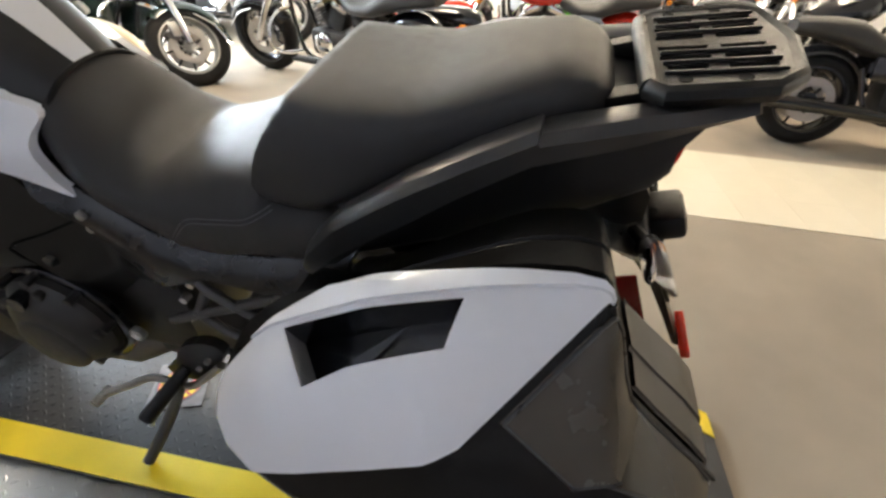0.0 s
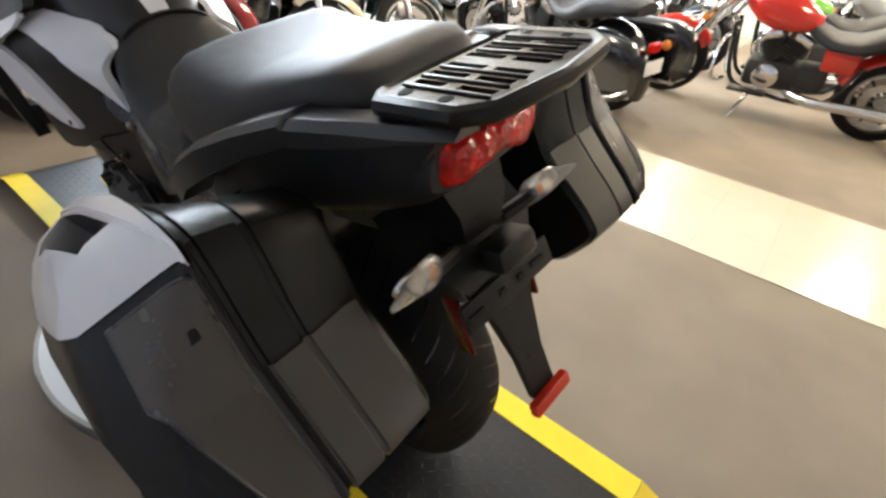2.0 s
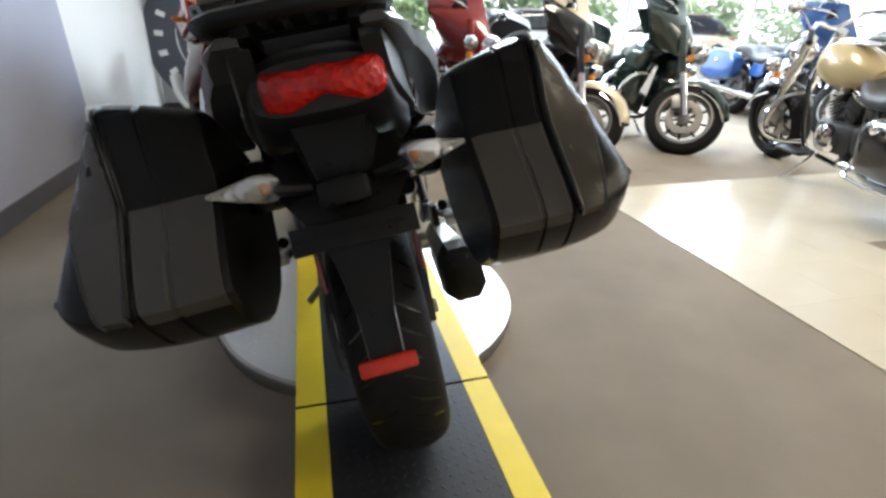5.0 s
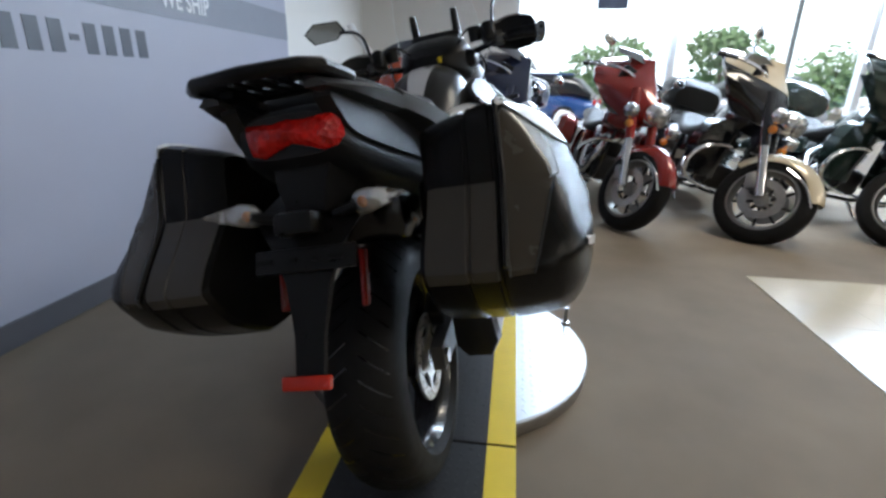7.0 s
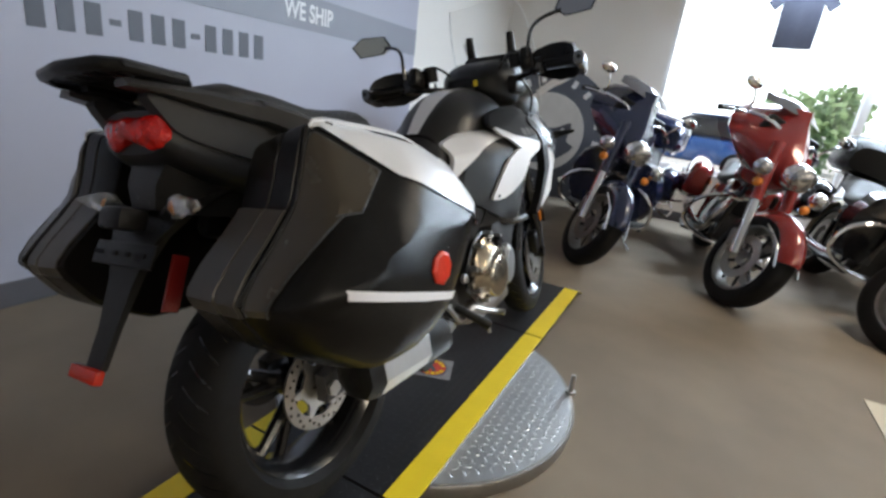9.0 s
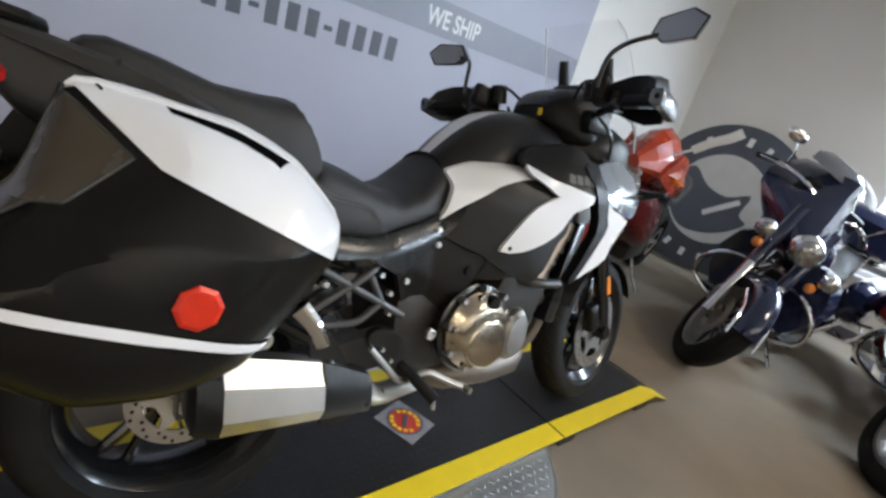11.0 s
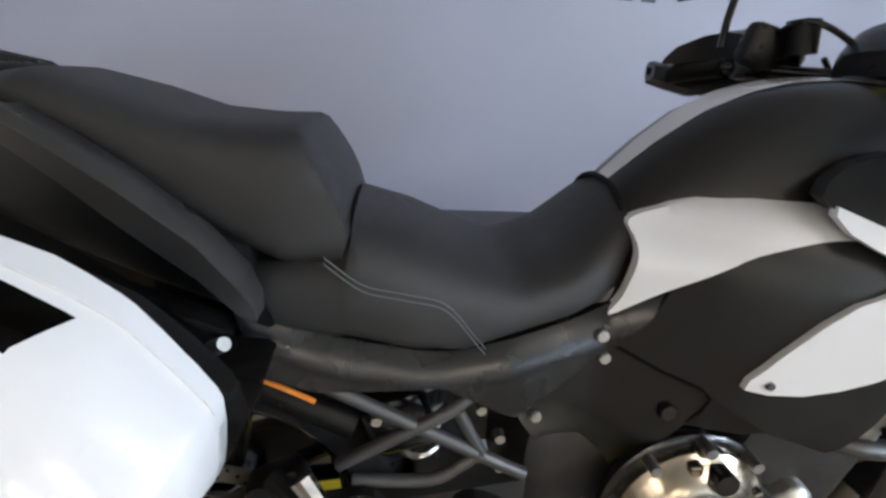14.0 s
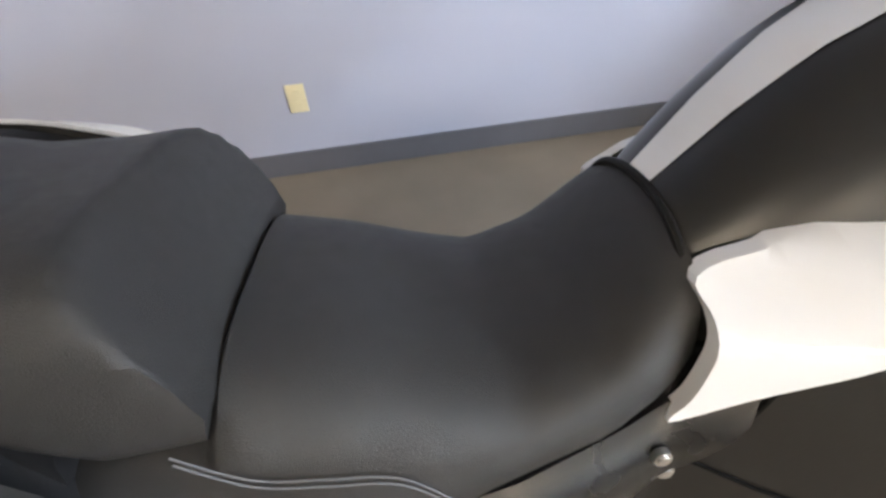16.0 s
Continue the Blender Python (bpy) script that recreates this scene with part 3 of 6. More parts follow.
box(bm, (0, -0.36, 0.37), (0.22, 0.1, 0.09), 0.01)
part("swing_arm", bm, M_FRAME, bike)
bm = B()
tube(bm, [(-0.128, -0.75, 0.38), (-0.128, -0.55, 0.40), (-0.128, -0.30, 0.42)], 0.008, 6)
tube(bm, [(-0.128, -0.75, 0.25), (-0.128, -0.55, 0.30), (-0.128, -0.30, 0.35)], 0.008, 6)
lathe(bm, (-0.128, -0.718, 0.312), [(-0.004, 0.05), (-0.004, 0.098), (0.004, 0.098), (0.004, 0.05)], 40, full=False)
part("chain", bm, M_FRAME, bike)
bm = B()
box(bm, (0.085, -0.62, 0.40), (0.05, 0.09, 0.055), 0.012, (25, 0, 0))
part("rear_caliper", bm, M_PLAST, bike)
# fender stalk with plate bracket, reflector
bm = B()
st = [(-0.93, 0.80, 0.10, 0.05), (-0.99, 0.78, 0.11, 0.05), (-1.03, 0.73, 0.070, 0.035), (-1.06, 0.67, 0.045, 0.02), (-1.10, 0.59, 0.030, 0.014), (-1.135, 0.525, 0.028, 0.012)]
rings(bm, [[Vector((-w, y + t * 0.6, z)), Vector((w, y + t * 0.6, z)), Vector((w * 0.9, y - t * 0.4, z - t * 0.4)), Vector((-w * 0.9, y - t * 0.4, z - t * 0.4))] for y, z, w, t in st])
stalk = part("rear_fender_stalk", bm, M_PLAST, bike)
part("rear_reflector", box(B(), (0, -1.148, 0.522), (0.088, 0.016, 0.024), 0.004, (-25, 0, 0)), M_REDR, stalk, "red rectangular rear reflector")
bm = box(B(), (0, -1.055, 0.705), (0.19, 0.006, 0.042), 0.002, (-28, 0, 0))
pb = part("plate_bracket", bm, M_PLAST, stalk, "dark grey number-plate bracket with slots")
for x in (-0.075, -0.02, 0.02, 0.06):
    part("slot", box(B(), (x, -1.0595, 0.707), (0.028 if abs(x) > 0.03 else 0.012, 0.003, 0.008), 0.0, (-28, 0, 0)), M_TYRE, pb)
part("plate_lamp", box(B(), (0, -1.045, 0.765), (0.075, 0.05, 0.04), 0.01, (-20, 0, 0)), M_PLAST, stalk)
for s in (-1, 1):
    part("side_reflector", box(B(), (s * 0.078 + 0.008, -1.024, 0.652), (0.007, 0.030, 0.100), 0.003, (-22, 0, 0)), M_DKRED, stalk, "dark red side reflector")
for s in (-1, 1):
    sig = part("turn_signal", tube(B(), [(s * 0.05, -1.0, 0.765), (s * 0.085, -1.01, 0.775), (s * 0.105, -1.015, 0.782)], 0.011, 8), M_PLAST, bike)
    bm = B()
    rows = []
    for x, hh, d in ((0.090, 0.012, 0.014), (0.098, 0.021, 0.021), (0.120, 0.022, 0.022), (0.152, 0.014, 0.015), (0.188, 0.003, 0.005)):
        rows.append([Vector((s * x, -1.01 - 0.02 * (x - 0.1) / 0.09 + d * math.cos(a) * 0.7, 0.782 + 0.012 * (x - 0.1) / 0.09 + hh * math.sin(a))) for a in [2 * math.pi * k / 12 for k in range(12)]])
    part("lens", rings(bm, rows), M_CLEAR, sig, "clear turn-signal lens")
    part("reflector", ball(B(), (s * 0.130, -1.008, 0.786), (0.038, 0.008, 0.016), 12), M_CHROME, sig)
    part("bulb", ball(B(), (s * 0.112, -1.014, 0.784), (0.009, 0.006, 0.008), 10), M_AMBER, sig, "amber bulb")

# tail body under the seat
bm = B()
TY = [-1.004, -0.985, -0.93, -0.85, -0.75, -0.62]
rings(bm, [sect(y, interp(y, TY, [0.092, 0.102, 0.112, 0.128, 0.148, 0.16]), interp(y, TY, [0.872, 0.850, 0.815, 0.780, 0.745, 0.70]), interp(y, TY, [0.944, 0.952, 0.955, 0.940, 0.915, 0.86]), 3.2, 28) for y in (-1.004, -0.995, -0.985, -0.96, -0.93, -0.89, -0.85, -0.80, -0.75, -0.68, -0.62)])
part("tail_body", bm, M_TAIL, bike, "satin black tail section")
# undertray that carries the stalk and the signals
bm = B()
rings(bm, [[Vector((-w, y, zt)), Vector((w, y, zt)), Vector((w * 0.8, y - 0.004, zb)), Vector((-w * 0.8, y - 0.004, zb))] for y, w, zt, zb in ((-0.70, 0.10, 0.76, 0.71), (-0.84, 0.085, 0.80, 0.735), (-0.93, 0.07, 0.84, 0.755), (-0.985, 0.055, 0.855, 0.77), (-1.005, 0.045, 0.82, 0.775))])
part("undertray", bm, M_PLAST, bike)
# tail lamp: three lobes in one red lens
bm = B()
rows = []
for x, z, hh, d in [(x * 0.93, z, hh * 0.9, d) for x, z, hh, d in ((-0.096, 0.905, 0.016, 0.0), (-0.085, 0.905, 0.029, 0.014), (-0.06, 0.902, 0.032, 0.022), (-0.03, 0.906, 0.025, 0.026), (0.0, 0.912, 0.022, 0.027), (0.03, 0.906, 0.025, 0.026), (0.06, 0.902, 0.032, 0.022), (0.085, 0.905, 0.029, 0.014), (0.096, 0.905, 0.016, 0.0))]:
    rows.append([Vector((x + 0.008, -1.000 - (0.4 + 0.6 * max(0, math.cos(a))) * d + (0.03 if math.cos(a) < -0.2 else 0), z + 0.003 + hh * math.sin(a))) for a in [2 * math.pi * k / 20 for k in range(20)]])
rings(bm, rows)
part("tail_lamp", bm, M_RED, bike, "faceted red tail-lamp lens")
# tail side rails and grab handles
RAIL = [(-1.02, 0.968), (-0.945, 0.955), (-0.855, 0.935), (-0.76, 0.895), (-0.675, 0.836), (-0.619, 0.777), (-0.59, 0.725), (-0.62, 0.729), (-0.668, 0.775), (-0.764, 0.815), (-0.878, 0.855), (-0.975, 0.895), (-1.005, 0.93)]
for s in (-1, 1):
    part("tail_side_panel", side_panel(RAIL, lambda y, z: interp(y, [-1.03, -0.93, -0.75, -0.59], [0.098, 0.122, 0.160, 0.178]), s, 0.03, 0.0), M_TAIL, bike, "satin black tail side panel")
    bm = B()
    rings(bm, [[Vector((s * x, y, z)) for x, z in ((a, zt - 0.004), (a + 0.010, zt), (b - 0.012, zt), (b, zt - 0.010), (b - 0.004, zb), (a, zb))] for y, a, b, zt, zb in ((-0.598, 0.190, 0.226, 0.778, 0.752), (-0.612, 0.182, 0.236, 0.806, 0.762), (-0.65, 0.184, 0.234, 0.850, 0.800), (-0.724, 0.168, 0.222, 0.900, 0.850), (-0.79, 0.143, 0.200, 0.932, 0.890), (-0.855, 0.118, 0.172, 0.957, 0.920), (-0.857, 0.116, 0.170, 0.952, 0.918), (-0.944, 0.098, 0.150, 0.970, 0.942), (-1.00, 0.088, 0.134, 0.978, 0.960), (-1.055, 0.075, 0.112, 0.986, 0.974))])
    part("grab_rail", bm, M_RAIL, bike, "glossy black grab rail")

# luggage rack: frame plate with slots cut through
RO = [(-0.098, -0.955), (0.098, -0.955), (0.116, -0.972), (0.112, -1.090), (0.088, -1.120), (0.0, -1.135), (-0.088, -1.120), (-0.112, -1.090), (-0.116, -0.972)]
bm = B()
pts = [Vector((x, y, 1.0)) for x, y in RO]
slots = []
for i, x in enumerate((-0.070, -0.043, -0.016, 0.016, 0.043, 0.070)):
    slots += [(x, -1.002, 0.0055, 0.024 if i in (0, 5) else 0.031), (x, -1.075, 0.0055, 0.027)]
polyfill(bm, pts, 5.0, (0,), (0, 0, 0), (-1, -1, -1))
for x, y, a, b in slots:
    for co, no in (((x - a, 0, 0), (1, 0, 0)), ((x + a, 0, 0), (1, 0, 0)), ((0, y - b, 0), (0, 1, 0)), ((0, y + b, 0), (0, 1, 0))):
        bmesh.ops.bisect_plane(bm, geom=bm.verts[:] + bm.edges[:] + bm.faces[:], plane_co=co, plane_no=no)
kill = [f for f in bm.faces if any(abs(f.calc_center_median().x - x) < a and abs(f.calc_center_median().y - y) < b for x, y, a, b in slots)]
bmesh.ops.delete(bm, geom=kill, context="FACES")
g = bmesh.ops.extrude_face_region(bm, geom=bm.faces[:])
for v in g["geom"]:
    if isinstance(v, bmesh.types.BMVert):
        v.co.z -= 0.012


def tilt(bm):
    """The rack rises towards its rear edge."""
    for v in bm.verts:
        v.co.y = -0.983 + (v.co.y + 0.995) * 0.79
        v.co.z += (-0.98 - v.co.y) * 0.17 - 0.004
    return bm


rack = part("luggage_rack", tilt(bm), M_PLAST, bike, "slotted black plastic luggage rack")
bm = B()
rim = [Vector((x, y, 0.992)) for x, y in RO]
tube(bm, [*rim, rim[0]], 0.011, 8, smooth=False)
part("rack_rim", tilt(bm), M_PLAST, rack)
for x in (-0.083, -0.0565, -0.0295, 0.0295, 0.0565, 0.083):
    part("rib", tilt(box(B(), (x, -1.04, 1.0005), (0.0055, 0.135, 0.005), 0.0015)), M_PLAST, rack)
for x in (-0.098, 0.098):
    for y in (-0.995, -1.06):
        part("bolt_hole", tilt(cyl(B(), (x, y, 0.9995), (x, y, 1.0008), 0.0085, seg=14)), M_HOLE, rack)
for s in (-1, 1):
    bm = B()
    rings(bm, [[Vector((s * 0.075 + dx, y, z + dz)) for dx, dz in ((-0.012, -0.008), (0.012, -0.008), (0.012, 0.008), (-0.012, 0.008))] for y, z in ((-0.90, 0.950), (-0.95, 0.966), (-1.00, 0.984), (-1.03, 0.990))])
    part("rack_bracket", bm, M_PLAST, rack)

# seat: rider part
bm = B()
SY = [-0.63, -0.575, -0.522, -0.506, -0.43, -0.36, -0.29, -0.22, -0.17, -0.148]
rings(bm, [sect(y, interp(y, SY, [0.168, 0.171, 0.171, 0.173, 0.175, 0.172, 0.161, 0.153, 0.138, 0.126]), interp(y, SY, [0.71, 0.70, 0.69, 0.69, 0.675, 0.675, 0.70, 0.72, 0.74, 0.76]), interp(y, SY, [0.79, 0.812, 0.826, 0.846, 0.828, 0.800, 0.779, 0.808, 0.862, 0.884]), interp(y, SY, [3.4, 3.4, 3.2, 3.2, 3, 2.9, 2.7, 2.5, 2.4, 2.3]), 36, pb=5) for y in [-0.63, -0.60, -0.575, -0.522, -0.517, -0.512, -0.506, *np.linspace(-0.490, -0.148, 22)]] + [sect(-0.140, 0.108, 0.765, 0.872, 2.3, 36, pb=5), sect(-0.136, 0.092, 0.785, 0.85, 2.3, 36, pb=5)])
seat = part("rider_seat", bm, M_SEAT, bike, "black vinyl rider seat")
for s in (-1, 1):
    for dz in (0.0, 0.008):
        pts = []
        for y, z in ((-0.535, 0.80), (-0.49, 0.768), (-0.44, 0.758), (-0.39, 0.745), (-0.35, 0.70), (-0.335, 0.682)):
            pts.append(Vector((s * (interp(y, SY, [0.168, 0.171, 0.171, 0.173, 0.175, 0.172, 0.161, 0.153, 0.138, 0.126]) + 0.0008), y, z + dz)))
        part("stitching", tube(B(), pts, 0.0009, 6), M_STITCH, seat, "grey seam stitching")
# pillion part
bm = B()
PY = [-0.925, -0.91, -0.88, -0.79, -0.71, -0.62, -0.56, -0.53, -0.505]
rows = []
for y in (-0.925, -0.915, -0.90, -0.87, -0.83, -0.79, -0.75, -0.71, -0.67, -0.63, -0.60, -0.583):
    rows.append(sect(y, interp(y, PY, [0.075, 0.095, 0.115, 0.140, 0.155, 0.166, 0.168, 0.168, 0.168]), interp(y, PY, [0.935, 0.925, 0.915, 0.885, 0.855, 0.80, 0.775, 0.78, 0.78]), interp(y, PY, [0.965, 0.985, 0.996, 0.977, 0.953, 0.949, 0.953, 0.953, 0.953]), 4.2, 96, pb=5))
# the front face slopes down to the rider seat from a rounded crest
top = rows[-1]
for k, (y, cap, kx) in enumerate(((-0.572, 0.951, 1.0), (-0.564, 0.942, 1.0), (-0.555, 0.926, 0.998), (-0.543, 0.906, 0.996), (-0.529, 0.882, 0.99), (-0.517, 0.856, 0.98), (-0.508, 0.828, 0.97))):
    rows.append([Vector((p.x * kx, y - max(0.0, cap - p.z) * 0.05 * k, min(p.z, cap))) for p in top])
rings(bm, rows)
part("pillion_seat", bm, M_SEAT, bike, "raised black vinyl pillion seat", 75)

# tank
bm = B()
KY = [-0.15, -0.09, -0.035, 0.02, 0.074, 0.14, 0.20, 0.27, 0.343, 0.40]
rings(bm, [sect(y, interp(y, KY, [0.100, 0.122, 0.140, 0.152, 0.162, 0.168, 0.165, 0.155, 0.14, 0.12]), 0.66, interp(y, KY, [0.885, 0.945, 0.990, 1.020, 1.037, 1.046, 1.045, 1.034, 1.010, 0.98]), 2.7, 40, pb=5) for y in np.linspace(-0.15, 0.40, 24)])
tank = part("fuel_tank", bm, M_SATIN, bike, "satin black fuel tank")
# white stripe along the crown of the tank
bm = B()
rows = []
for y in np.linspace(-0.149, 0.30, 24):
    zt = interp(y, KY, [0.885, 0.945, 0.990, 1.020, 1.037, 1.046, 1.045, 1.034, 1.010, 0.98])
    hw = interp(y, [-0.149, 0.0, 0.15, 0.30], [0.020, 0.040, 0.052, 0.045])
    W = interp(y, KY, [0.100, 0.122, 0.140, 0.152, 0.162, 0.168, 0.165, 0.155, 0.14, 0.12])
    row = []
    for u in (-1, -0.5, 0, 0.5, 1):
        zc = 0.66 + (zt - 0.66) * 0.35
        row.append(Vector((hw * u, y, zc + (zt - zc) * (1 - abs(hw * u / W) ** 2.7) ** (1 / 2.7) + 0.0015)))
    rows.append(row)
part("tank_stripe", rings(bm, rows, False, False), M_WHITE, tank, "white stripe along the tank")
for k in range(3):
    y0 = 0.075 + 0.022 * k
    part("stripe_marking", box(B(), (0.020, y0, interp(y0, KY, [0.885, 0.945, 0.990, 1.020, 1.037, 1.046, 1.045, 1.034, 1.010, 0.98]) + 0.0012), (0.022, 0.014, 0.0015), 0, (7, 0, 12)), M_DECAL, tank, "grey marking on the stripe")
part("seat_gap", tube(B(), sect(-0.1515, 0.1125, 0.75, 0.8875, 2.3, 40, pb=5)[1:20], 0.0045, 8, smooth=False), M_TYRE, tank)
part("filler_cap", lathe(B(), (0, 0.24, 1.035), [(0, 0.004), (0, 0.045), (0.012, 0.045), (0.018, 0.035), (0.018, 0.004)], 36, "z"), M_PLAST, tank)

PANELS = [
    ("side_fairing", [(-0.155, 0.689), (-0.120, 0.738), (-0.106, 0.776), (-0.078, 0.799), (-0.025, 0.835), (0.042, 0.859), (0.095, 0.868), (0.179, 0.832), (0.227, 0.804), (0.223, 0.73), (0.19, 0.698), (0.112, 0.581), (-0.034, 0.637), (-0.095, 0.663)], M_GREYP, "dark grey side fairing", 0.0, 0.014),
    ("tank_side_panel", [(-0.152, 0.853), (-0.103, 0.875), (-0.031, 0.897), (0.019, 0.902), (0.065, 0.894), (0.095, 0.869), (0.042, 0.859), (-0.025, 0.835), (-0.078, 0.799), (-0.122, 0.768), (-0.170, 0.730), (-0.158, 0.760), (-0.150, 0.800), (-0.148, 0.830)], M_WHITE, "white tank side panel", 0.004, 0.016),
    ("fairing_blade", [(-0.011, 0.665), (0.006, 0.698), (0.031, 0.735), (0.079, 0.794), (0.15, 0.831), (0.194, 0.844), (0.265, 0.837), (0.247, 0.812), (0.198, 0.787), (0.172, 0.74), (0.124, 0.699), (0.054, 0.668)], M_WHITE, "white blade panel on the side fairing", 0.004, 0.010),
    ("upper_cowl_side", [(0.048, 0.901), (0.122, 0.872), (0.264, 0.842), (0.195, 0.838), (0.151, 0.826), (0.099, 0.851), (0.053, 0.874)], M_WHITE, "white cowl side", 0.006, 0.012),
    ("dark_cowl_panel", [(0.076, 0.944), (0.155, 0.965), (0.25, 0.975), (0.304, 0.939), (0.279, 0.835), (0.142, 0.866), (0.065, 0.89), (0.037, 0.909)], M_GREYP, "dark grey cowl panel", 0.002, 0.02),
    ("front_cowl", [(0.33, 0.834), (0.374, 0.809), (0.496, 0.777), (0.444, 0.746), (0.396, 0.701), (0.382, 0.659), (0.315, 0.623), (0.238, 0.593), (0.282, 0.659), (0.346, 0.731), (0.347, 0.785)], M_WHITE, "white front cowl blade", 0.002, 0.012),
    ("headlight_panel", [(0.337, 0.933), (0.457, 0.951), (0.62, 0.95), (0.567, 0.824), (0.511, 0.785), (0.378, 0.816), (0.325, 0.844)], M_SILVER, "glossy silver panel beside the headlight", 0.002, 0.012),
    ("cowl_strut", [(0.256, 0.92), (0.313, 0.94), (0.317, 0.89), (0.341, 0.785), (0.346, 0.74), (0.247, 0.598), (0.227, 0.605), (0.301, 0.739), (0.285, 0.808), (0.263, 0.878)], M_PLAST, "black cowl strut", 0.008, 0.03),
    ("frame_cover", [(-0.283, 0.586), (-0.217, 0.640), (-0.158, 0.686), (-0.096, 0.660), (-0.036, 0.635), (-0.066, 0.564), (-0.099, 0.517), (-0.125, 0.45), (-0.11, 0.33), (-0.17, 0.30), (-0.215, 0.476)], M_GREYP, "dark grey frame cover", -0.004, 0.02),
    ("inner_cover", [(-0.21, 0.70), (-0.05, 0.71), (0.08, 0.70), (0.08, 0.60), (-0.05, 0.575), (-0.20, 0.60)], M_GREYP, "dark grey inner cover", -0.014, 0.01),
]


FRONT = ("fairing_blade", "upper_cowl_side", "dark_cowl_panel", "front_cowl", "headlight_panel", "cowl_strut")


def prow(y, z):
    """Half width of the flared front panels."""
    return interp(y, [-0.2, -0.05, 0.05, 0.13, 0.25, 0.4, 0.55, 0.7, 0.8], [0.14, 0.205, 0.232, 0.250, 0.278, 0.280, 0.245, 0.185, 0.13]) - max(0, z - 0.86) * 0.8


def cowl_top(y):
    """Upper edge of the cowl under the seat."""
    return sum(interp(y + d, [-0.668, -0.59, -0.529, -0.387, -0.196, -0.109], [0.794, 0.725, 0.70, 0.677, 0.727, 0.776]) for d in (-0.03, -0.015, 0, 0.015, 0.03)) / 5


def shoulder(y, z):
    """The cowl under the seat swells out below its upper edge."""
    d = min(1.0, max(0.0, (cowl_top(y) - z) / 0.055))
    return flank(y, z) + 0.021 * (1 - (1 - d) ** 2) - 0.006


def seat_cowl(s):
    """A shell from the grab rail to the tank, its lower edge drawn down to the frame."""
    rows = []
    for y in np.linspace(-0.660, -0.112, 70):
        zt = cowl_top(y)
        zb = min(zt - 0.006, interp(y, [-0.660, -0.634, -0.612, -0.543, -0.384, -0.318, -0.286, -0.219, -0.160, -0.122, -0.112], [0.775, 0.735, 0.655, 0.633, 0.638, 0.606, 0.591, 0.643, 0.690, 0.738, 0.765]))
        zs = [zt + (zb - zt) * k / 16 for k in range(17)]
        rows.append([Vector((s * shoulder(y, z), y, z)) for z in zs] + [Vector((s * (shoulder(y, z) - 0.03), y, z)) for z in (zb, zt)])
    return rings(B(), rows)


def cover_face(y, z):
    """The frame cover falls inwards below a slanting crease."""
    b = interp(y, [-0.3, -0.17, 0, 0.13], [0.166, 0.142, 0.212, 0.248])
    return b - max(0.0, interp(y, [-0.283, -0.228, -0.10], [0.591, 0.599, 0.541]) - z) * 0.32


for s in (-1, 1):
    for nm, yz, m, lb, off, th in PANELS:
        part(nm, side_panel(yz, cover_face if nm == "frame_cover" else prow if nm in FRONT else flank, s, th, off, 4 if m is M_WHITE and nm not in FRONT else 2, 0.012 if nm in ("tank_side_panel", "frame_cover") else 0.035), m, bike, lb)
    part("seat_side_cowl", seat_cowl(s), M_GLOSS, bike, "glossy black cowl under the seat")
    # dark joints between the panels
    for line in (((-0.288, 0.588), (-0.218, 0.6415), (-0.158, 0.688), (-0.121, 0.738), (-0.107, 0.776)), ((-0.157, 0.687), (-0.096, 0.6615), (-0.035, 0.636), (-0.066, 0.564))):
        part("panel_joint", tube(B(), [(s * (flank(y, z) + 0.0005), y, z) for y, z in line], 0.0024, 6, 3), M_HOLE, bike)
    # bolts
    for y, z in ((-0.163, 0.664), (-0.249, 0.571), (-0.179, 0.706)):
        x = shoulder(y, z) + 0.001 if z > 0.70 else cover_face(y, z) - 0.003
        part("bolt", cyl(cyl(B(), (s * (x + 0.0), y, z), (s * (x + 0.009), y, z), 0.0055, 0.005, 12), (s * x, y, z), (s * (x + 0.007), y, z), 0.0078, seg=16), M_STEEL, bike, "chrome hex bolt")
    part("blade_screw", cyl(B(), (s * (prow(0.015, 0.676) + 0.004), 0.015, 0.676), (s * (prow(0.015, 0.676) + 0.0075), 0.015, 0.676), 0.006, 0.005, 14), M_GUARD, bike, "grey panel screw")
    part("frame_plug", cyl(B(), (s * (flank(-0.077, 0.602) - 0.004), -0.077, 0.602), (s * (flank(-0.077, 0.602) + 0.004), -0.077, 0.602), 0.014, 0.012, 6), M_RIMB, bike, "black hexagonal plug")
    # lettering on the cowl as plain bars
    for k in range(4):
        y0 = 0.175 + k * 0.026
        part("cowl_marking", side_panel([(y0, 0.872), (y0 + 0.018, 0.868), (y0 + 0.030, 0.893), (y0 + 0.012, 0.897)], prow, s, 0.001, 0.0035, 1), M_DECAL, bike, "pale grey cowl marking")

# inner structure
bm = B()
box(bm, (0, -0.02, 0.68), (0.26, 0.36, 0.20), 0.03)
box(bm, (0, -0.34, 0.64), (0.20, 0.30, 0.14), 0.03)
box(bm, (0.06, -0.44, 0.53), (0.13, 0.10, 0.10), 0.02, (20, 0, 0))
box(bm, (0.02, -0.56, 0.58), (0.16, 0.08, 0.06), 0.015)
box(bm, (0, -0.60, 0.70), (0.20, 0.34, 0.14), 0.03)
box(bm, (0, 0.36, 0.80), (0.22, 0.22, 0.20), 0.04)
part("inner_structure", bm, M_RIMB, bike)
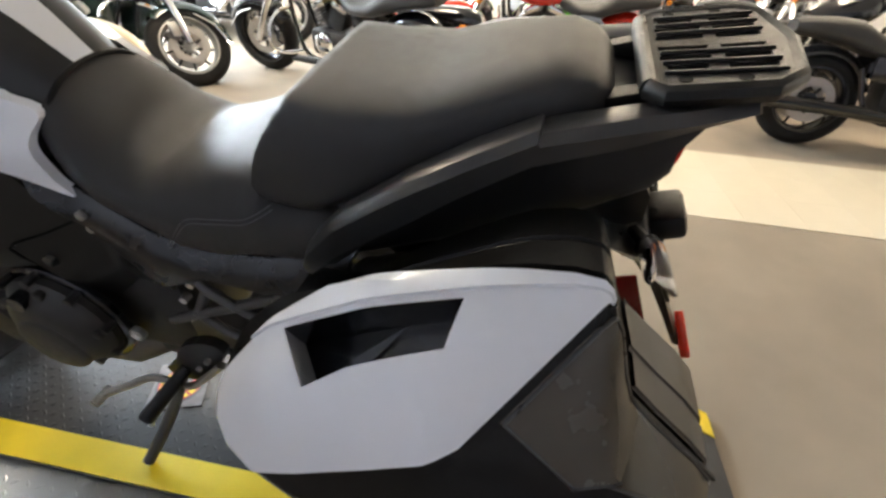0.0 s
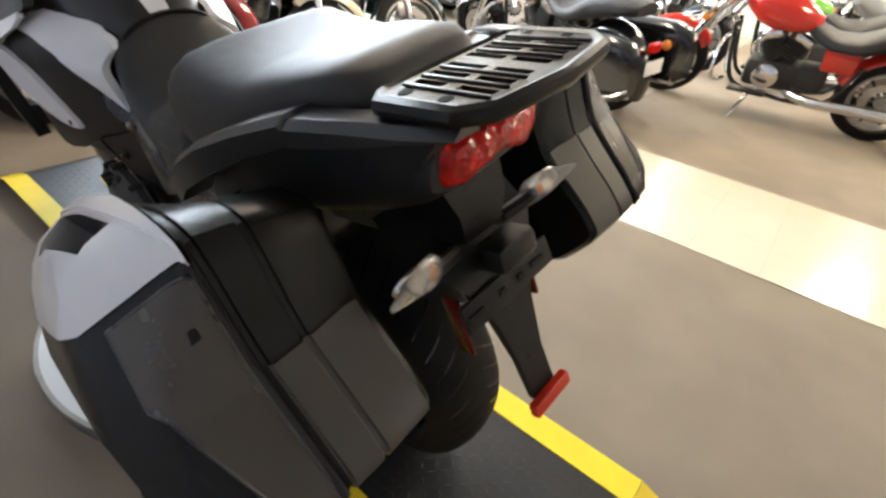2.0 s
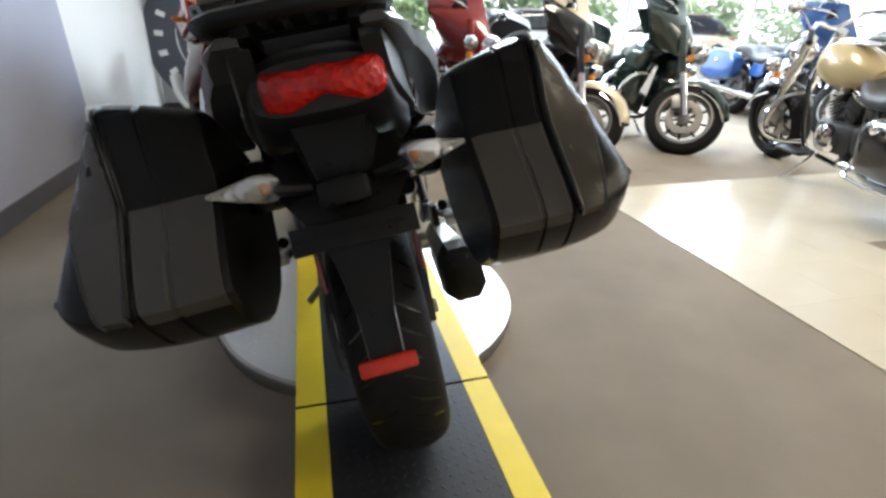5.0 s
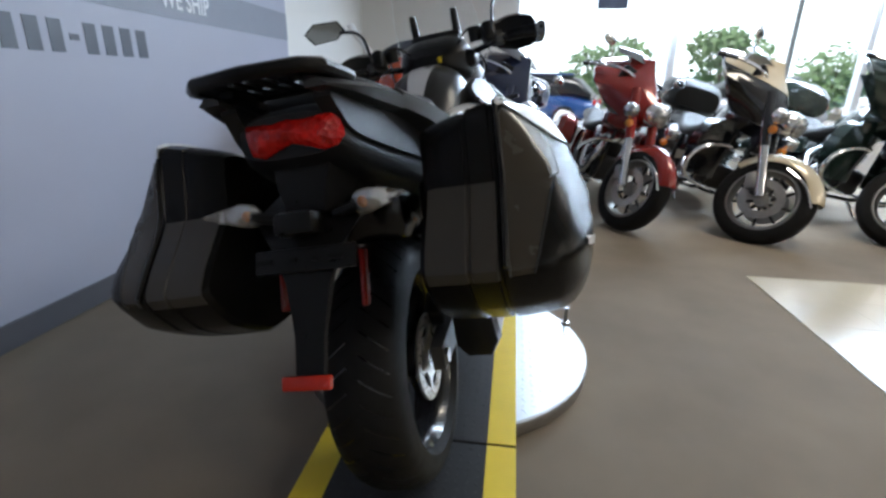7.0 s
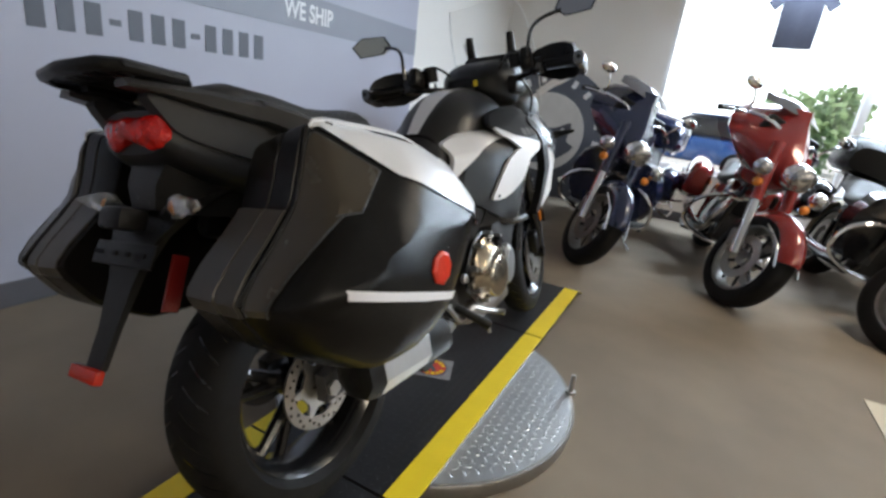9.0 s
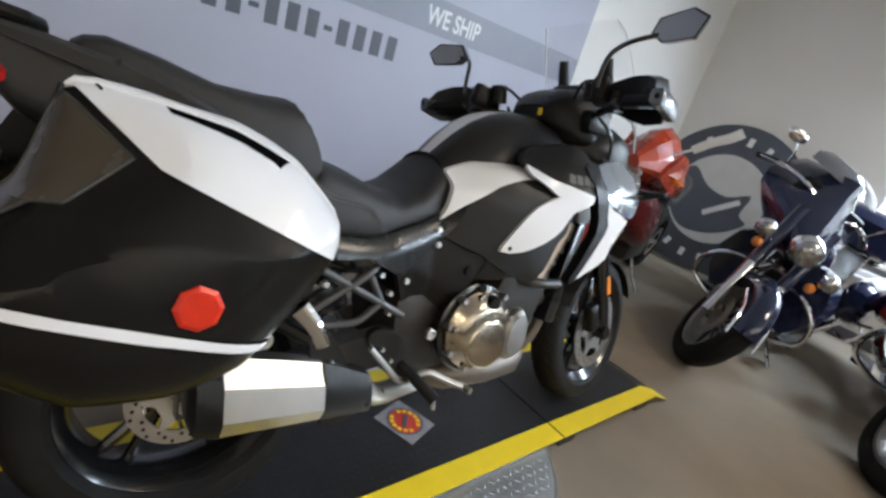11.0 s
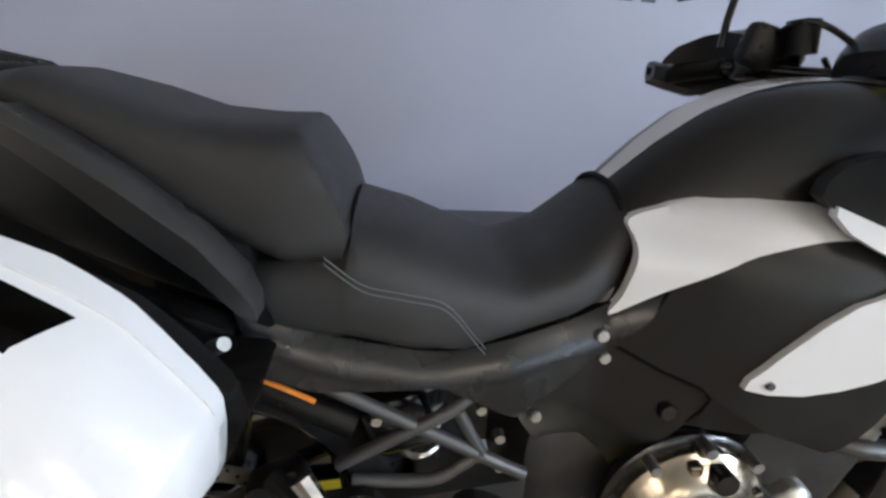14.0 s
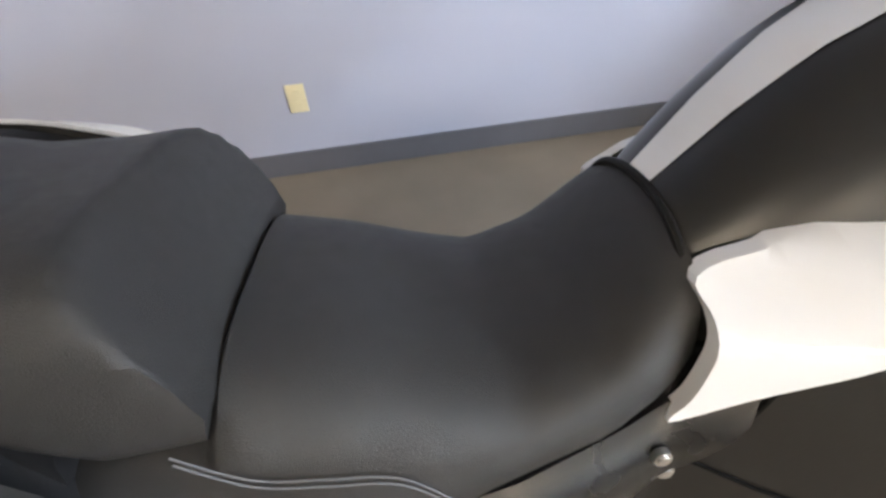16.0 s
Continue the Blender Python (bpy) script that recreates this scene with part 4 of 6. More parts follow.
# trellis subframe
for s in (-1, 1):
    for pts in (((s * 0.165, -0.60, 0.672), (s * 0.172, -0.54, 0.640), (s * 0.172, -0.437, 0.584), (s * 0.170, -0.262, 0.490)),
                ((s * 0.160, -0.345, 0.615), (s * 0.172, -0.378, 0.595), (s * 0.172, -0.445, 0.556), (s * 0.168, -0.52, 0.508)),
                ((s * 0.170, -0.325, 0.534), (s * 0.172, -0.355, 0.508), (s * 0.172, -0.399, 0.484), (s * 0.168, -0.50, 0.483)),
                ((s * 0.164, -0.362, 0.592), (s * 0.166, -0.345, 0.560), (s * 0.168, -0.327, 0.528))):
        part("subframe_tube", tube(B(), pts, 0.0095, 10), M_FRAME, bike, "grey painted subframe tube")
    for y, z in ((-0.470, 0.575), (-0.330, 0.592), (-0.300, 0.545), (-0.295, 0.495)):
        part("frame_bolt", cyl(B(), (s * 0.150, y, z), (s * 0.166, y, z), 0.008, 0.007, 12), M_STEEL, bike, "small bright frame bolt")
part("shock_reservoir", tube(B(), [(0.12, -0.62, 0.60), (0.13, -0.55, 0.57), (0.135, -0.50, 0.55)], 0.022, 12), M_PLAST, bike)
part("orange_wire", tube(B(), [(0.155, -0.62, 0.635), (0.158, -0.58, 0.618), (0.158, -0.55, 0.602)], 0.004, 6), M_AMBER, bike, "orange cable")
part("shock_spring", tube(B(), [(0.05 + 0.03 * math.cos(k * 0.9), -0.40 + 0.03 * math.sin(k * 0.9), 0.40 + k * 0.006) for k in range(40)], 0.006, 6, 2), M_STEEL, bike)

# engine
engine = part("engine", box(B(), (0, -0.06, 0.415), (0.27, 0.40, 0.25), 0.05), M_ENG, bike, "dark grey cast engine block")
part("cylinder_block", box(B(), (0, 0.16, 0.52), (0.36, 0.22, 0.22), 0.04, (-20, 0, 0)), M_ENG, engine)
part("sump", box(B(), (0, 0.02, 0.27), (0.22, 0.34, 0.10), 0.04), M_ENG, engine)
for s, lbl in ((1, "bronze clutch cover"), (-1, "dark alternator cover")):
    bm = B()
    lathe(bm, (s * 0.17, -0.020, 0.437), [(0, 0.114), (s * 0.028, 0.112), (s * 0.034, 0.104), (s * 0.038, 0.100), (s * 0.052, 0.088), (s * 0.060, 0.074), (s * 0.063, 0.060), (s * 0.064, 0.002)], 44)
    cv = part("engine_cover", bm, M_BRONZE if s > 0 else M_ENG, engine, lbl)
    part("cover_disc", lathe(B(), (s * 0.216, -0.010, 0.408), [(0, 0.074), (s * 0.014, 0.072), (s * 0.018, 0.069), (s * 0.021, 0.062), (s * 0.022, 0.059), (s * 0.0225, 0.002)], 40), M_BRONZE if s > 0 else M_ENG, cv)
    part("cover_gasket", lathe(B(), (s * 0.168, -0.020, 0.437), [(0, 0.112), (0, 0.127), (s * 0.012, 0.127), (s * 0.016, 0.121), (s * 0.016, 0.112)], 40), M_RIMB, cv)
    for k in range(5):
        a = 2 * math.pi * k / 5 + 0.5
        part("boss", box(B(), (s * 0.208, -0.020 + 0.088 * math.cos(a), 0.437 + 0.088 * math.sin(a)), (0.02, 0.036, 0.020), 0.005, (math.degrees(a), 0, 0)), M_BRONZE if s > 0 else M_ENG, cv)
    for k in range(9):
        a = 2 * math.pi * k / 9 + 0.2
        p = Vector((s * 0.17, -0.015 + 0.115 * math.cos(a), 0.44 + 0.115 * math.sin(a)))
        part("cover_bolt", cyl(B(), p, p + Vector((s * 0.040, 0, 0)), 0.0085, seg=12), M_ALU if s > 0 else M_ENG, cv)
    part("filler_plug", cyl(B(), (s * 0.21, -0.005, 0.525), (s * 0.235, -0.005, 0.525), 0.017, seg=14), M_RIMB, cv)
    bm = B()
    pv = [Vector((0, y, z)) for y, z in ((0.088, 0.405), (0.110, 0.463), (0.150, 0.480), (0.178, 0.440), (0.170, 0.365), (0.128, 0.333), (0.098, 0.352))]
    pv = spline(pv, 4, True)
    pc = sum(pv, Vector()) / len(pv)
    rings(bm, [[Vector((s * x, (pc + (p - pc) * k).y, (pc + (p - pc) * k).z)) for p in pv] for x, k in ((0.16, 1.08), (0.195, 1.05), (0.202, 0.98), (0.205, 0.90), (0.212, 0.84), (0.214, 0.5))])
    part("pulse_cover", bm, M_ALU if s > 0 else M_ENG, engine, "polished pulse cover")
for k in range(7):
    part("cylinder_fin", box(B(), (0, 0.155 + k * 0.012, 0.50 + k * 0.022), (0.31, 0.18, 0.008), 0.003, (-25, 0, 0)), M_ENG, engine)
# header pipes, silver ribbed hose
for i in range(4):
    x = -0.12 + i * 0.08
    part("exhaust_header", tube(B(), [(x, 0.25, 0.53), (x, 0.33, 0.46), (x * 0.9, 0.31, 0.34), (x * 0.6, 0.18, 0.25), (0.05, -0.02, 0.235)], 0.019, 10), M_BELLY, bike)
for s in (-1, 1):
    bm = B()
    for k in range(9):
        cyl(bm, (s * 0.195, 0.185 + k * 0.012, 0.565 + k * 0.020), (s * 0.195, 0.190 + k * 0.012, 0.578 + k * 0.020), 0.024 if k % 2 else 0.020, seg=18)
    cyl(bm, (s * 0.195, 0.180, 0.555), (s * 0.195, 0.292, 0.748), 0.0175, seg=16)
    part("cooling_hose", bm, M_DISC, bike, "ribbed silver hose")
    part("crash_bar", tube(B(), [(s * 0.14, 0.10, 0.585), (s * 0.21, 0.17, 0.57), (s * 0.215, 0.27, 0.565)], 0.014, 10), M_FRAME, bike)
part("belly_pan", rings(B(), [sect(y, w, zb, zt, 3.5, 24) for y, w, zb, zt in ((-0.12, 0.10, 0.235, 0.30), (-0.06, 0.15, 0.225, 0.32), (0.10, 0.165, 0.225, 0.33), (0.22, 0.16, 0.24, 0.33), (0.275, 0.13, 0.27, 0.32))]), M_BELLY, bike, "dull metal sump and collector")
bm = box(B(), (0, 0.36, 0.58), (0.34, 0.05, 0.34), 0.01, (-12, 0, 0))
part("radiator", bm, M_RIMB, bike)

# muffler
bm = B()
rr = []
for y, z, w, h2 in ((-0.360, 0.325, 0.035, 0.045), (-0.440, 0.345, 0.042, 0.058), (-0.482, 0.354, 0.045, 0.063)):
    rr.append([Vector((0.205 + x * w, y, z + q * h2)) for x, q in ((-1, -0.6), (-0.5, -1), (0.6, -1), (1, -0.5), (0.85, 0.5), (0.4, 1), (-0.6, 1), (-1, 0.5))])
mf = part("muffler", rings(bm, rr), M_PLAST, bike, "brushed steel muffler with black caps")
bm = B()
rr = []
for y, z, w, h2 in ((-0.480, 0.354, 0.044, 0.062), (-0.580, 0.368, 0.050, 0.070), (-0.690, 0.382, 0.053, 0.078)):
    rr.append([Vector((0.205 + x * w, y, z + q * h2)) for x, q in ((-1, -0.6), (-0.5, -1), (0.6, -1), (1, -0.5), (0.85, 0.35), (0.25, 1), (-0.6, 1), (-1, 0.5))])
part("muffler_sleeve", rings(bm, rr), M_STEEL, mf, "brushed steel sleeve", 20)
bm = B()
rr = []
for y, z, w, h2 in ((-0.689, 0.382, 0.055, 0.080), (-0.735, 0.389, 0.051, 0.074), (-0.745, 0.391, 0.03, 0.05)):
    rr.append([Vector((0.205 + x * w, y, z + q * h2)) for x, q in ((-1, -0.6), (-0.5, -1), (0.6, -1), (1, -0.5), (0.85, 0.35), (0.25, 1), (-0.6, 1), (-1, 0.5))])
part("muffler_end_cap", rings(bm, rr), M_PLAST, mf)
bm = side_panel([(-0.510, 0.468), (-0.470, 0.480), (-0.425, 0.420), (-0.385, 0.352), (-0.305, 0.312), (-0.330, 0.288), (-0.400, 0.258), (-0.462, 0.252), (-0.485, 0.36)], lambda y, z: 0.196 + 0.03 * (0.5 - z), 1, 0.015, 0, 3, 0.02)
hp = part("heel_plate", bm, M_GREYP, bike, "dark grey heel guard plate")
for y, z in ((-0.455, 0.406), (-0.347, 0.308), (-0.409, 0.280), (-0.318, 0.300)):
    part("plate_bolt", cyl(B(), (0.190, y, z), (0.2075, y, z), 0.0065, 0.0055, 12), M_STEEL, hp, "small bright bolt")
part("exhaust_pipe", tube(B(), [(0.05, -0.02, 0.235), (0.10, -0.18, 0.25), (0.17, -0.30, 0.285), (0.205, -0.37, 0.325)], 0.028, 12), M_STEEL, bike)

# foot pegs and hangers
for s in (-1, 1):
    hg = part("peg_hanger", side_panel([(-0.362, 0.447), (-0.333, 0.470), (-0.278, 0.446), (-0.235, 0.372), (-0.205, 0.345), (-0.225, 0.322), (-0.292, 0.345), (-0.335, 0.395)], lambda y, z: 0.20 - 0.1 * abs(y + 0.28), s, 0.02, 0.0, 3, 0.015), M_GREYP, bike, "dark grey foot-peg hanger")
    for y, z in ((-0.325, 0.419), (-0.297, 0.387)):
        part("hanger_bolt", cyl(B(), (s * 0.19, y, z), (s * 0.204, y, z), 0.0055, seg=12), M_STEEL, hg)
    fpg = part("foot_peg", tube(B(), [(s * 0.195, -0.262, 0.372), (s * 0.235, -0.240, 0.345), (s * 0.285, -0.210, 0.308)], (0.013, 0.016), 10), M_PLAST, hg, "black rubber foot peg")
    part("feeler", cyl(B(), (s * 0.282, -0.212, 0.306), (s * 0.284, -0.211, 0.285), 0.006, seg=10), M_STEEL, fpg)
    part("pedal", tube(B(), [(s * 0.205, -0.362, 0.430), (s * 0.212, -0.32, 0.385), (s * 0.214, -0.265, 0.334), (s * 0.222, -0.20, 0.352), (s * 0.240, -0.15, 0.332), (s * 0.262, -0.097, 0.311)], 0.0075, 8, flat=1.3), M_ALU, hg, "cast aluminium foot lever")
    part("pedal_toe", cyl(B(), (s * 0.245, -0.100, 0.312), (s * 0.285, -0.094, 0.310), 0.009, seg=12), M_ALU, hg)
    part("pivot_bolt", lathe(B(), (s * 0.178, -0.174, 0.436), [(0, 0.004), (0, 0.015), (s * 0.012, 0.015), (s * 0.014, 0.011), (s * 0.008, 0.009), (s * 0.008, 0.002)], 24), M_STEEL, bike)
    ph = part("pillion_peg", tube(B(), [(s * 0.20, -0.60, 0.52), (s * 0.225, -0.56, 0.50), (s * 0.245, -0.53, 0.485)], 0.014, 8), M_PLAST, bike)
    part("peg_rubber", tube(B(), [(s * 0.236, -0.556, 0.552), (s * 0.250, -0.530, 0.520), (s * 0.256, -0.507, 0.475)], (0.024, 0.015), 8, flat=0.55), M_CHROME, ph, "polished metal passenger peg")
    part("peg_bolt", cyl(B(), (s * 0.20, -0.615, 0.485), (s * 0.225, -0.615, 0.485), 0.017, seg=18), M_STEEL, ph)
# side stand
part("side_stand", tube(B(), [(-0.13, -0.18, 0.28), (-0.20, -0.14, 0.15), (-0.285, -0.10, 0.055)], 0.013, 10), M_FRAME, bike)

# front end, steered a little
ST = Matrix.Translation((0, 0.50, 0.9)) @ Matrix.Rotation(radians(9), 4, Vector((0, -0.42, 0.9)).normalized()) @ Matrix.Translation((0, -0.50, -0.9))


def fpart(name, bm, material, parent, label="", smooth=40):
    bm.transform(ST)
    return part(name, bm, material, parent, label, smooth)


# wheel built straight, then steered with the fork
fw = wheel("front_wheel", FA, bike, 0.30, 0.122, 0.222, 0.06, [(0.062, 0.155), (-0.062, 0.155)])
fw.matrix_basis = ST
for s in (-1, 1):
    leg = fpart("fork_leg", tube(B(), [(s * 0.085, 0.775, 0.30), (s * 0.088, 0.70, 0.50), (s * 0.088, 0.655, 0.62)], (0.026, 0.030), 14), M_RIMB, bike, "black fork slider")
    fpart("stanchion", cyl(B(), (s * 0.088, 0.67, 0.57), (s * 0.088, 0.47, 1.02), 0.0215, seg=16), M_RIMB, leg, "dark fork tube")
    fpart("fork_reflector", box(B(), (s * 0.118, 0.70, 0.50), (0.008, 0.024, 0.075), 0.004, (20, 0, 0)), M_AMBER, leg, "orange fork reflector")
    fpart("front_caliper", box(B(), (s * 0.085, 0.665, 0.37), (0.045, 0.06, 0.11), 0.014, (20, 0, 0)), M_PLAST, leg)
    fpart("axle_clamp", cyl(B(), (s * 0.06, 0.76, 0.30), (s * 0.115, 0.76, 0.30), 0.028, seg=18), M_RIMB, leg)
bm = B()
rows = []
for k in range(13):
    a = radians(22 + 11 * k)
    rows.append([Vector((x, 0.76 + (0.325 - abs(x) * 0.55) * math.cos(a), 0.30 + (0.325 - abs(x) * 0.55) * math.sin(a))) for x in (-0.075, -0.055, -0.025, 0, 0.025, 0.055, 0.075)])
rings(bm, rows, False, False)
g = bmesh.ops.extrude_face_region(bm, geom=bm.faces[:])
for v in g["geom"]:
    if isinstance(v, bmesh.types.BMVert):
        v.co.z += 0.004
fpart("front_fender", bm, M_PLAST, bike)

# handlebar, controls, hand guards, mirrors
bar = fpart("handlebar", tube(B(), [(-0.37, 0.180, 1.078), (-0.28, 0.215, 1.085), (-0.15, 0.315, 1.07), (0, 0.355, 1.065), (0.15, 0.315, 1.07), (0.28, 0.215, 1.085), (0.37, 0.180, 1.078)], 0.012, 10), M_RIMB, bike)
for s in (-1, 1):
    fpart("grip", tube(B(), [(s * 0.29, 0.211, 1.085), (s * 0.35, 0.188, 1.08), (s * 0.39, 0.174, 1.075)], 0.018, 12), M_PLAST, bar)
    fpart("switch_pod", box(B(), (s * 0.25, 0.235, 1.09), (0.06, 0.05, 0.06), 0.014), M_RIMB, bar)
    fpart("lever", tube(B(), [(s * 0.25, 0.262, 1.095), (s * 0.33, 0.255, 1.085), (s * 0.375, 0.235, 1.078)], 0.007, 8), M_RIMB, bar)
    bm = B()
    rows = []
    for x, y, zt, zb in ((0.20, 0.295, 1.120, 1.085), (0.26, 0.300, 1.125, 1.055), (0.32, 0.292, 1.125, 1.035), (0.375, 0.265, 1.112, 1.035), (0.400, 0.220, 1.100, 1.045), (0.405, 0.180, 1.095, 1.055)):
        rows.append([Vector((s * x, y, zb)), Vector((s * (x + 0.01), y + 0.02, (zb + zt) / 2)), Vector((s * x, y + 0.004, zt)), Vector((s * x, y - 0.008, zt)), Vector((s * (x - 0.002), y - 0.004, zb))])
    fpart("hand_guard", rings(bm, rows), M_PLAST, bar, "black plastic hand guard")
    bm = B()
    rows = []
    for x, y, zt, zb in ((0.215, 0.290, 1.130, 1.10), (0.25, 0.298, 1.156, 1.10), (0.30, 0.295, 1.168, 1.10), (0.345, 0.280, 1.164, 1.10), (0.380, 0.250, 1.146, 1.097), (0.390, 0.230, 1.122, 1.095)):
        rows.append([Vector((s * x, y - 0.085, zb)), Vector((s * x, y + 0.030, zb)), Vector((s * x, y + 0.022, (zb + zt) / 2)), Vector((s * x, y, zt)), Vector((s * x, y - 0.08, zt - 0.016))])
    fpart("guard_deflector", rings(bm, rows), M_PLAST, bar, "black deflector over the hand guard")
    bm = B()
    rings(bm, [[Vector((s * (x + dx * 0.016), y, z + dz * h)) for dx, dz in ((-1, -0.6), (-0.4, -1), (0.7, -1), (1, -0.4), (1, 0.5), (0.6, 1), (-0.5, 1), (-1, 0.6))] for x, y, z, h in ((0.402, 0.130, 1.080, 0.019), (0.405, 0.134, 1.079, 0.022), (0.407, 0.18, 1.071, 0.024), (0.404, 0.235, 1.062, 0.026), (0.398, 0.255, 1.058, 0.018))])
    ge = fpart("guard_end", bm, M_GUARD, bar, "glossy grey end clamp of the hand guard")
    fpart("clamp_hole", cyl(B(), (s * 0.404, 0.1305, 1.081), (s * 0.404, 0.1285, 1.081), 0.007, seg=12), M_HOLE, ge)
    fpart("reservoir", cyl(B(), (s * 0.17, 0.255, 1.10), (s * 0.17, 0.250, 1.155), 0.026, seg=16), M_PLAST, bar)
    fpart("switch_housing", box(B(), (s * 0.215, 0.215, 1.115), (0.045, 0.07, 0.075), 0.016, (-15, 0, s * 12)), M_PLAST, bar)
    fpart("bar_cable", tube(B(), [(s * 0.22, 0.22, 1.12), (s * 0.15, 0.235, 1.15), (s * 0.09, 0.29, 1.10), (s * 0.06, 0.36, 1.02)], 0.005, 6), M_RIMB, bar)
    mr = fpart("mirror", tube(B(), [(s * 0.235, 0.150, 1.11), (s * 0.238, 0.155, 1.155), (s * 0.250, 0.175, 1.205), (s * 0.285, 0.205, 1.238), (s * 0.345, 0.233, 1.256)], 0.0065, 8), M_RIMB, bar, "black hexagonal mirror")
    hx = [(-0.075, 0.0), (-0.055, 0.036), (0.035, 0.042), (0.078, 0.012), (0.05, -0.032), (-0.04, -0.030)]
    bm = B()
    f0 = [Vector((s * (0.395 + x), 0.215 - 0.25 * x, 1.262 + z)) for x, z in hx]
    f1 = [Vector((s * (0.395 + x * 0.8), 0.250 - 0.25 * x, 1.262 + z * 0.8)) for x, z in hx]
    fpart("mirror_shell", rings(bm, [f0, [p.lerp(q, 0.3) * 1.0 for p, q in zip(f0, f1)], f1]), M_RIMB, mr)
    bm = B()
    bm.faces.new([bm.verts.new(Vector((s * (0.395 + x * 0.9), 0.2135 - 0.25 * x * 0.9, 1.262 + z * 0.9))) for x, z in hx])
    fpart("mirror_glass", bm, M_MIRROR, mr, "mirror glass", 0)
    part("brake_hose", tube(B(), [(s * 0.18, 0.31, 1.09), (s * 0.20, 0.40, 1.02), (s * 0.15, 0.47, 0.92), (s * 0.08, 0.52, 0.80)], 0.005, 6), M_RIMB, bike)
# dash and instruments
dash = part("instrument_unit", box(B(), (0, 0.455, 1.10), (0.23, 0.12, 0.17), 0.03, (-25, 0, 0)), M_PLAST, bike, "black instrument cluster")
for nm, c, d, b, r in (("gauge_pod", (0.06, 0.40, 1.11), (0.11, 0.08, 0.11), 0.025, -10), ("switch_box", (-0.10, 0.36, 1.07), (0.09, 0.08, 0.08), 0.02, 0), ("socket_box", (0.13, 0.37, 1.06), (0.09, 0.11, 0.07), 0.02, 0), ("bar_clamp", (0.0, 0.34, 1.05), (0.14, 0.07, 0.06), 0.015, 0)):
    part(nm, box(B(), c, d, b, (r, 0, 0)), M_PLAST, dash)
IY = [0.33, 0.40, 0.48, 0.56, 0.63]
part("inner_fairing", rings(B(), [sect(y, interp(y, IY, [0.10, 0.165, 0.185, 0.175, 0.13]), interp(y, IY, [0.95, 0.92, 0.90, 0.90, 0.93]), interp(y, IY, [1.02, 1.05, 1.08, 1.06, 1.00]), 3.0, 28) for y in np.linspace(0.33, 0.63, 12)]), M_PLAST, dash, "matt black inner fairing")
CY = [0.235, 0.28, 0.36, 0.45]
part("dash_cover", rings(B(), [sect(y, interp(y, CY, [0.07, 0.125, 0.155, 0.14]), interp(y, CY, [1.035, 1.0, 0.97, 0.96]), interp(y, CY, [1.09, 1.135, 1.165, 1.15]), 3.4, 28) for y in np.linspace(0.235, 0.45, 9)]), M_PLAST, dash, "matt black dash cover")
part("dial", cyl(B(), (-0.03, 0.402, 1.095), (-0.03, 0.388, 1.088), 0.045, seg=28), M_SATIN, dash)
part("warning_lamp", box(B(), (0.042, 0.2335, 1.068), (0.016, 0.006, 0.022), 0.002), M_YEL, dash, "yellow warning lamp")
part("cable_cover", box(B(), (0, 0.30, 1.045), (0.10, 0.05, 0.05), 0.012), M_PLAST, bike)
for x in (-0.09, 0.09):
    part("screen_post", tube(B(), [(x, 0.50, 1.09), (x, 0.485, 1.17), (x, 0.465, 1.23), (x, 0.455, 1.275)], (0.024, 0.015), 10, flat=0.7), M_PLAST, bike, "black windscreen post")
# headlight cowl nose
bm = B()
NY = [0.42, 0.50, 0.58, 0.66, 0.74, 0.80]
rings(bm, [sect(y, interp(y, NY, [0.19, 0.20, 0.195, 0.165, 0.115, 0.05]), interp(y, NY, [0.86, 0.82, 0.80, 0.80, 0.82, 0.84]), interp(y, NY, [1.0, 1.01, 1.0, 0.975, 0.935, 0.895]), 2.5, 28) for y in np.linspace(0.42, 0.80, 14)])
nose = part("headlight_cowl", bm, M_TAIL, bike, "dark headlight cowl")
for s in (-1, 1):
    part("headlight", ball(B(), (s * 0.075, 0.745, 0.90), (0.05, 0.04, 0.04), 16), M_CLEAR, nose, "clear headlight lens")
    fs = part("front_signal", tube(B(), [(s * 0.16, 0.60, 0.86), (s * 0.20, 0.61, 0.862), (s * 0.22, 0.615, 0.865)], 0.010, 8), M_PLAST, bike)
    part("signal_body", tube(B(), [(s * 0.215, 0.60, 0.862), (s * 0.245, 0.61, 0.868), (s * 0.31, 0.60, 0.878)], (0.024, 0.007), 10, flat=0.8), M_PLAST, fs)
# windscreen
bm = B()
rows = []
for k in range(8):
    t = k / 7
    z = 1.00 + 0.40 * t
    y = 0.66 - 0.20 * t
    w = 0.17 + 0.02 * math.sin(t * math.pi) - 0.03 * t * t
    rows.append([Vector((w * u, y - 0.07 * u * u, z - (0.03 * u * u if k == 7 else 0))) for u in (-1, -0.66, -0.33, 0, 0.33, 0.66, 1)])
rings(bm, rows, False, False)
g = bmesh.ops.extrude_face_region(bm, geom=bm.faces[:])
for v in g["geom"]:
    if isinstance(v, bmesh.types.BMVert):
        v.co.y += 0.004
ws = part("windscreen", bm, M_SCREEN, bike, "clear tall windscreen")
ws.visible_shadow = False
for k in (0, 6):
    part("screen_edge", tube(B(), [r[k] for r in rows], 0.0022, 6, smooth=False), M_EDGE, ws, "bright edge of the clear screen")

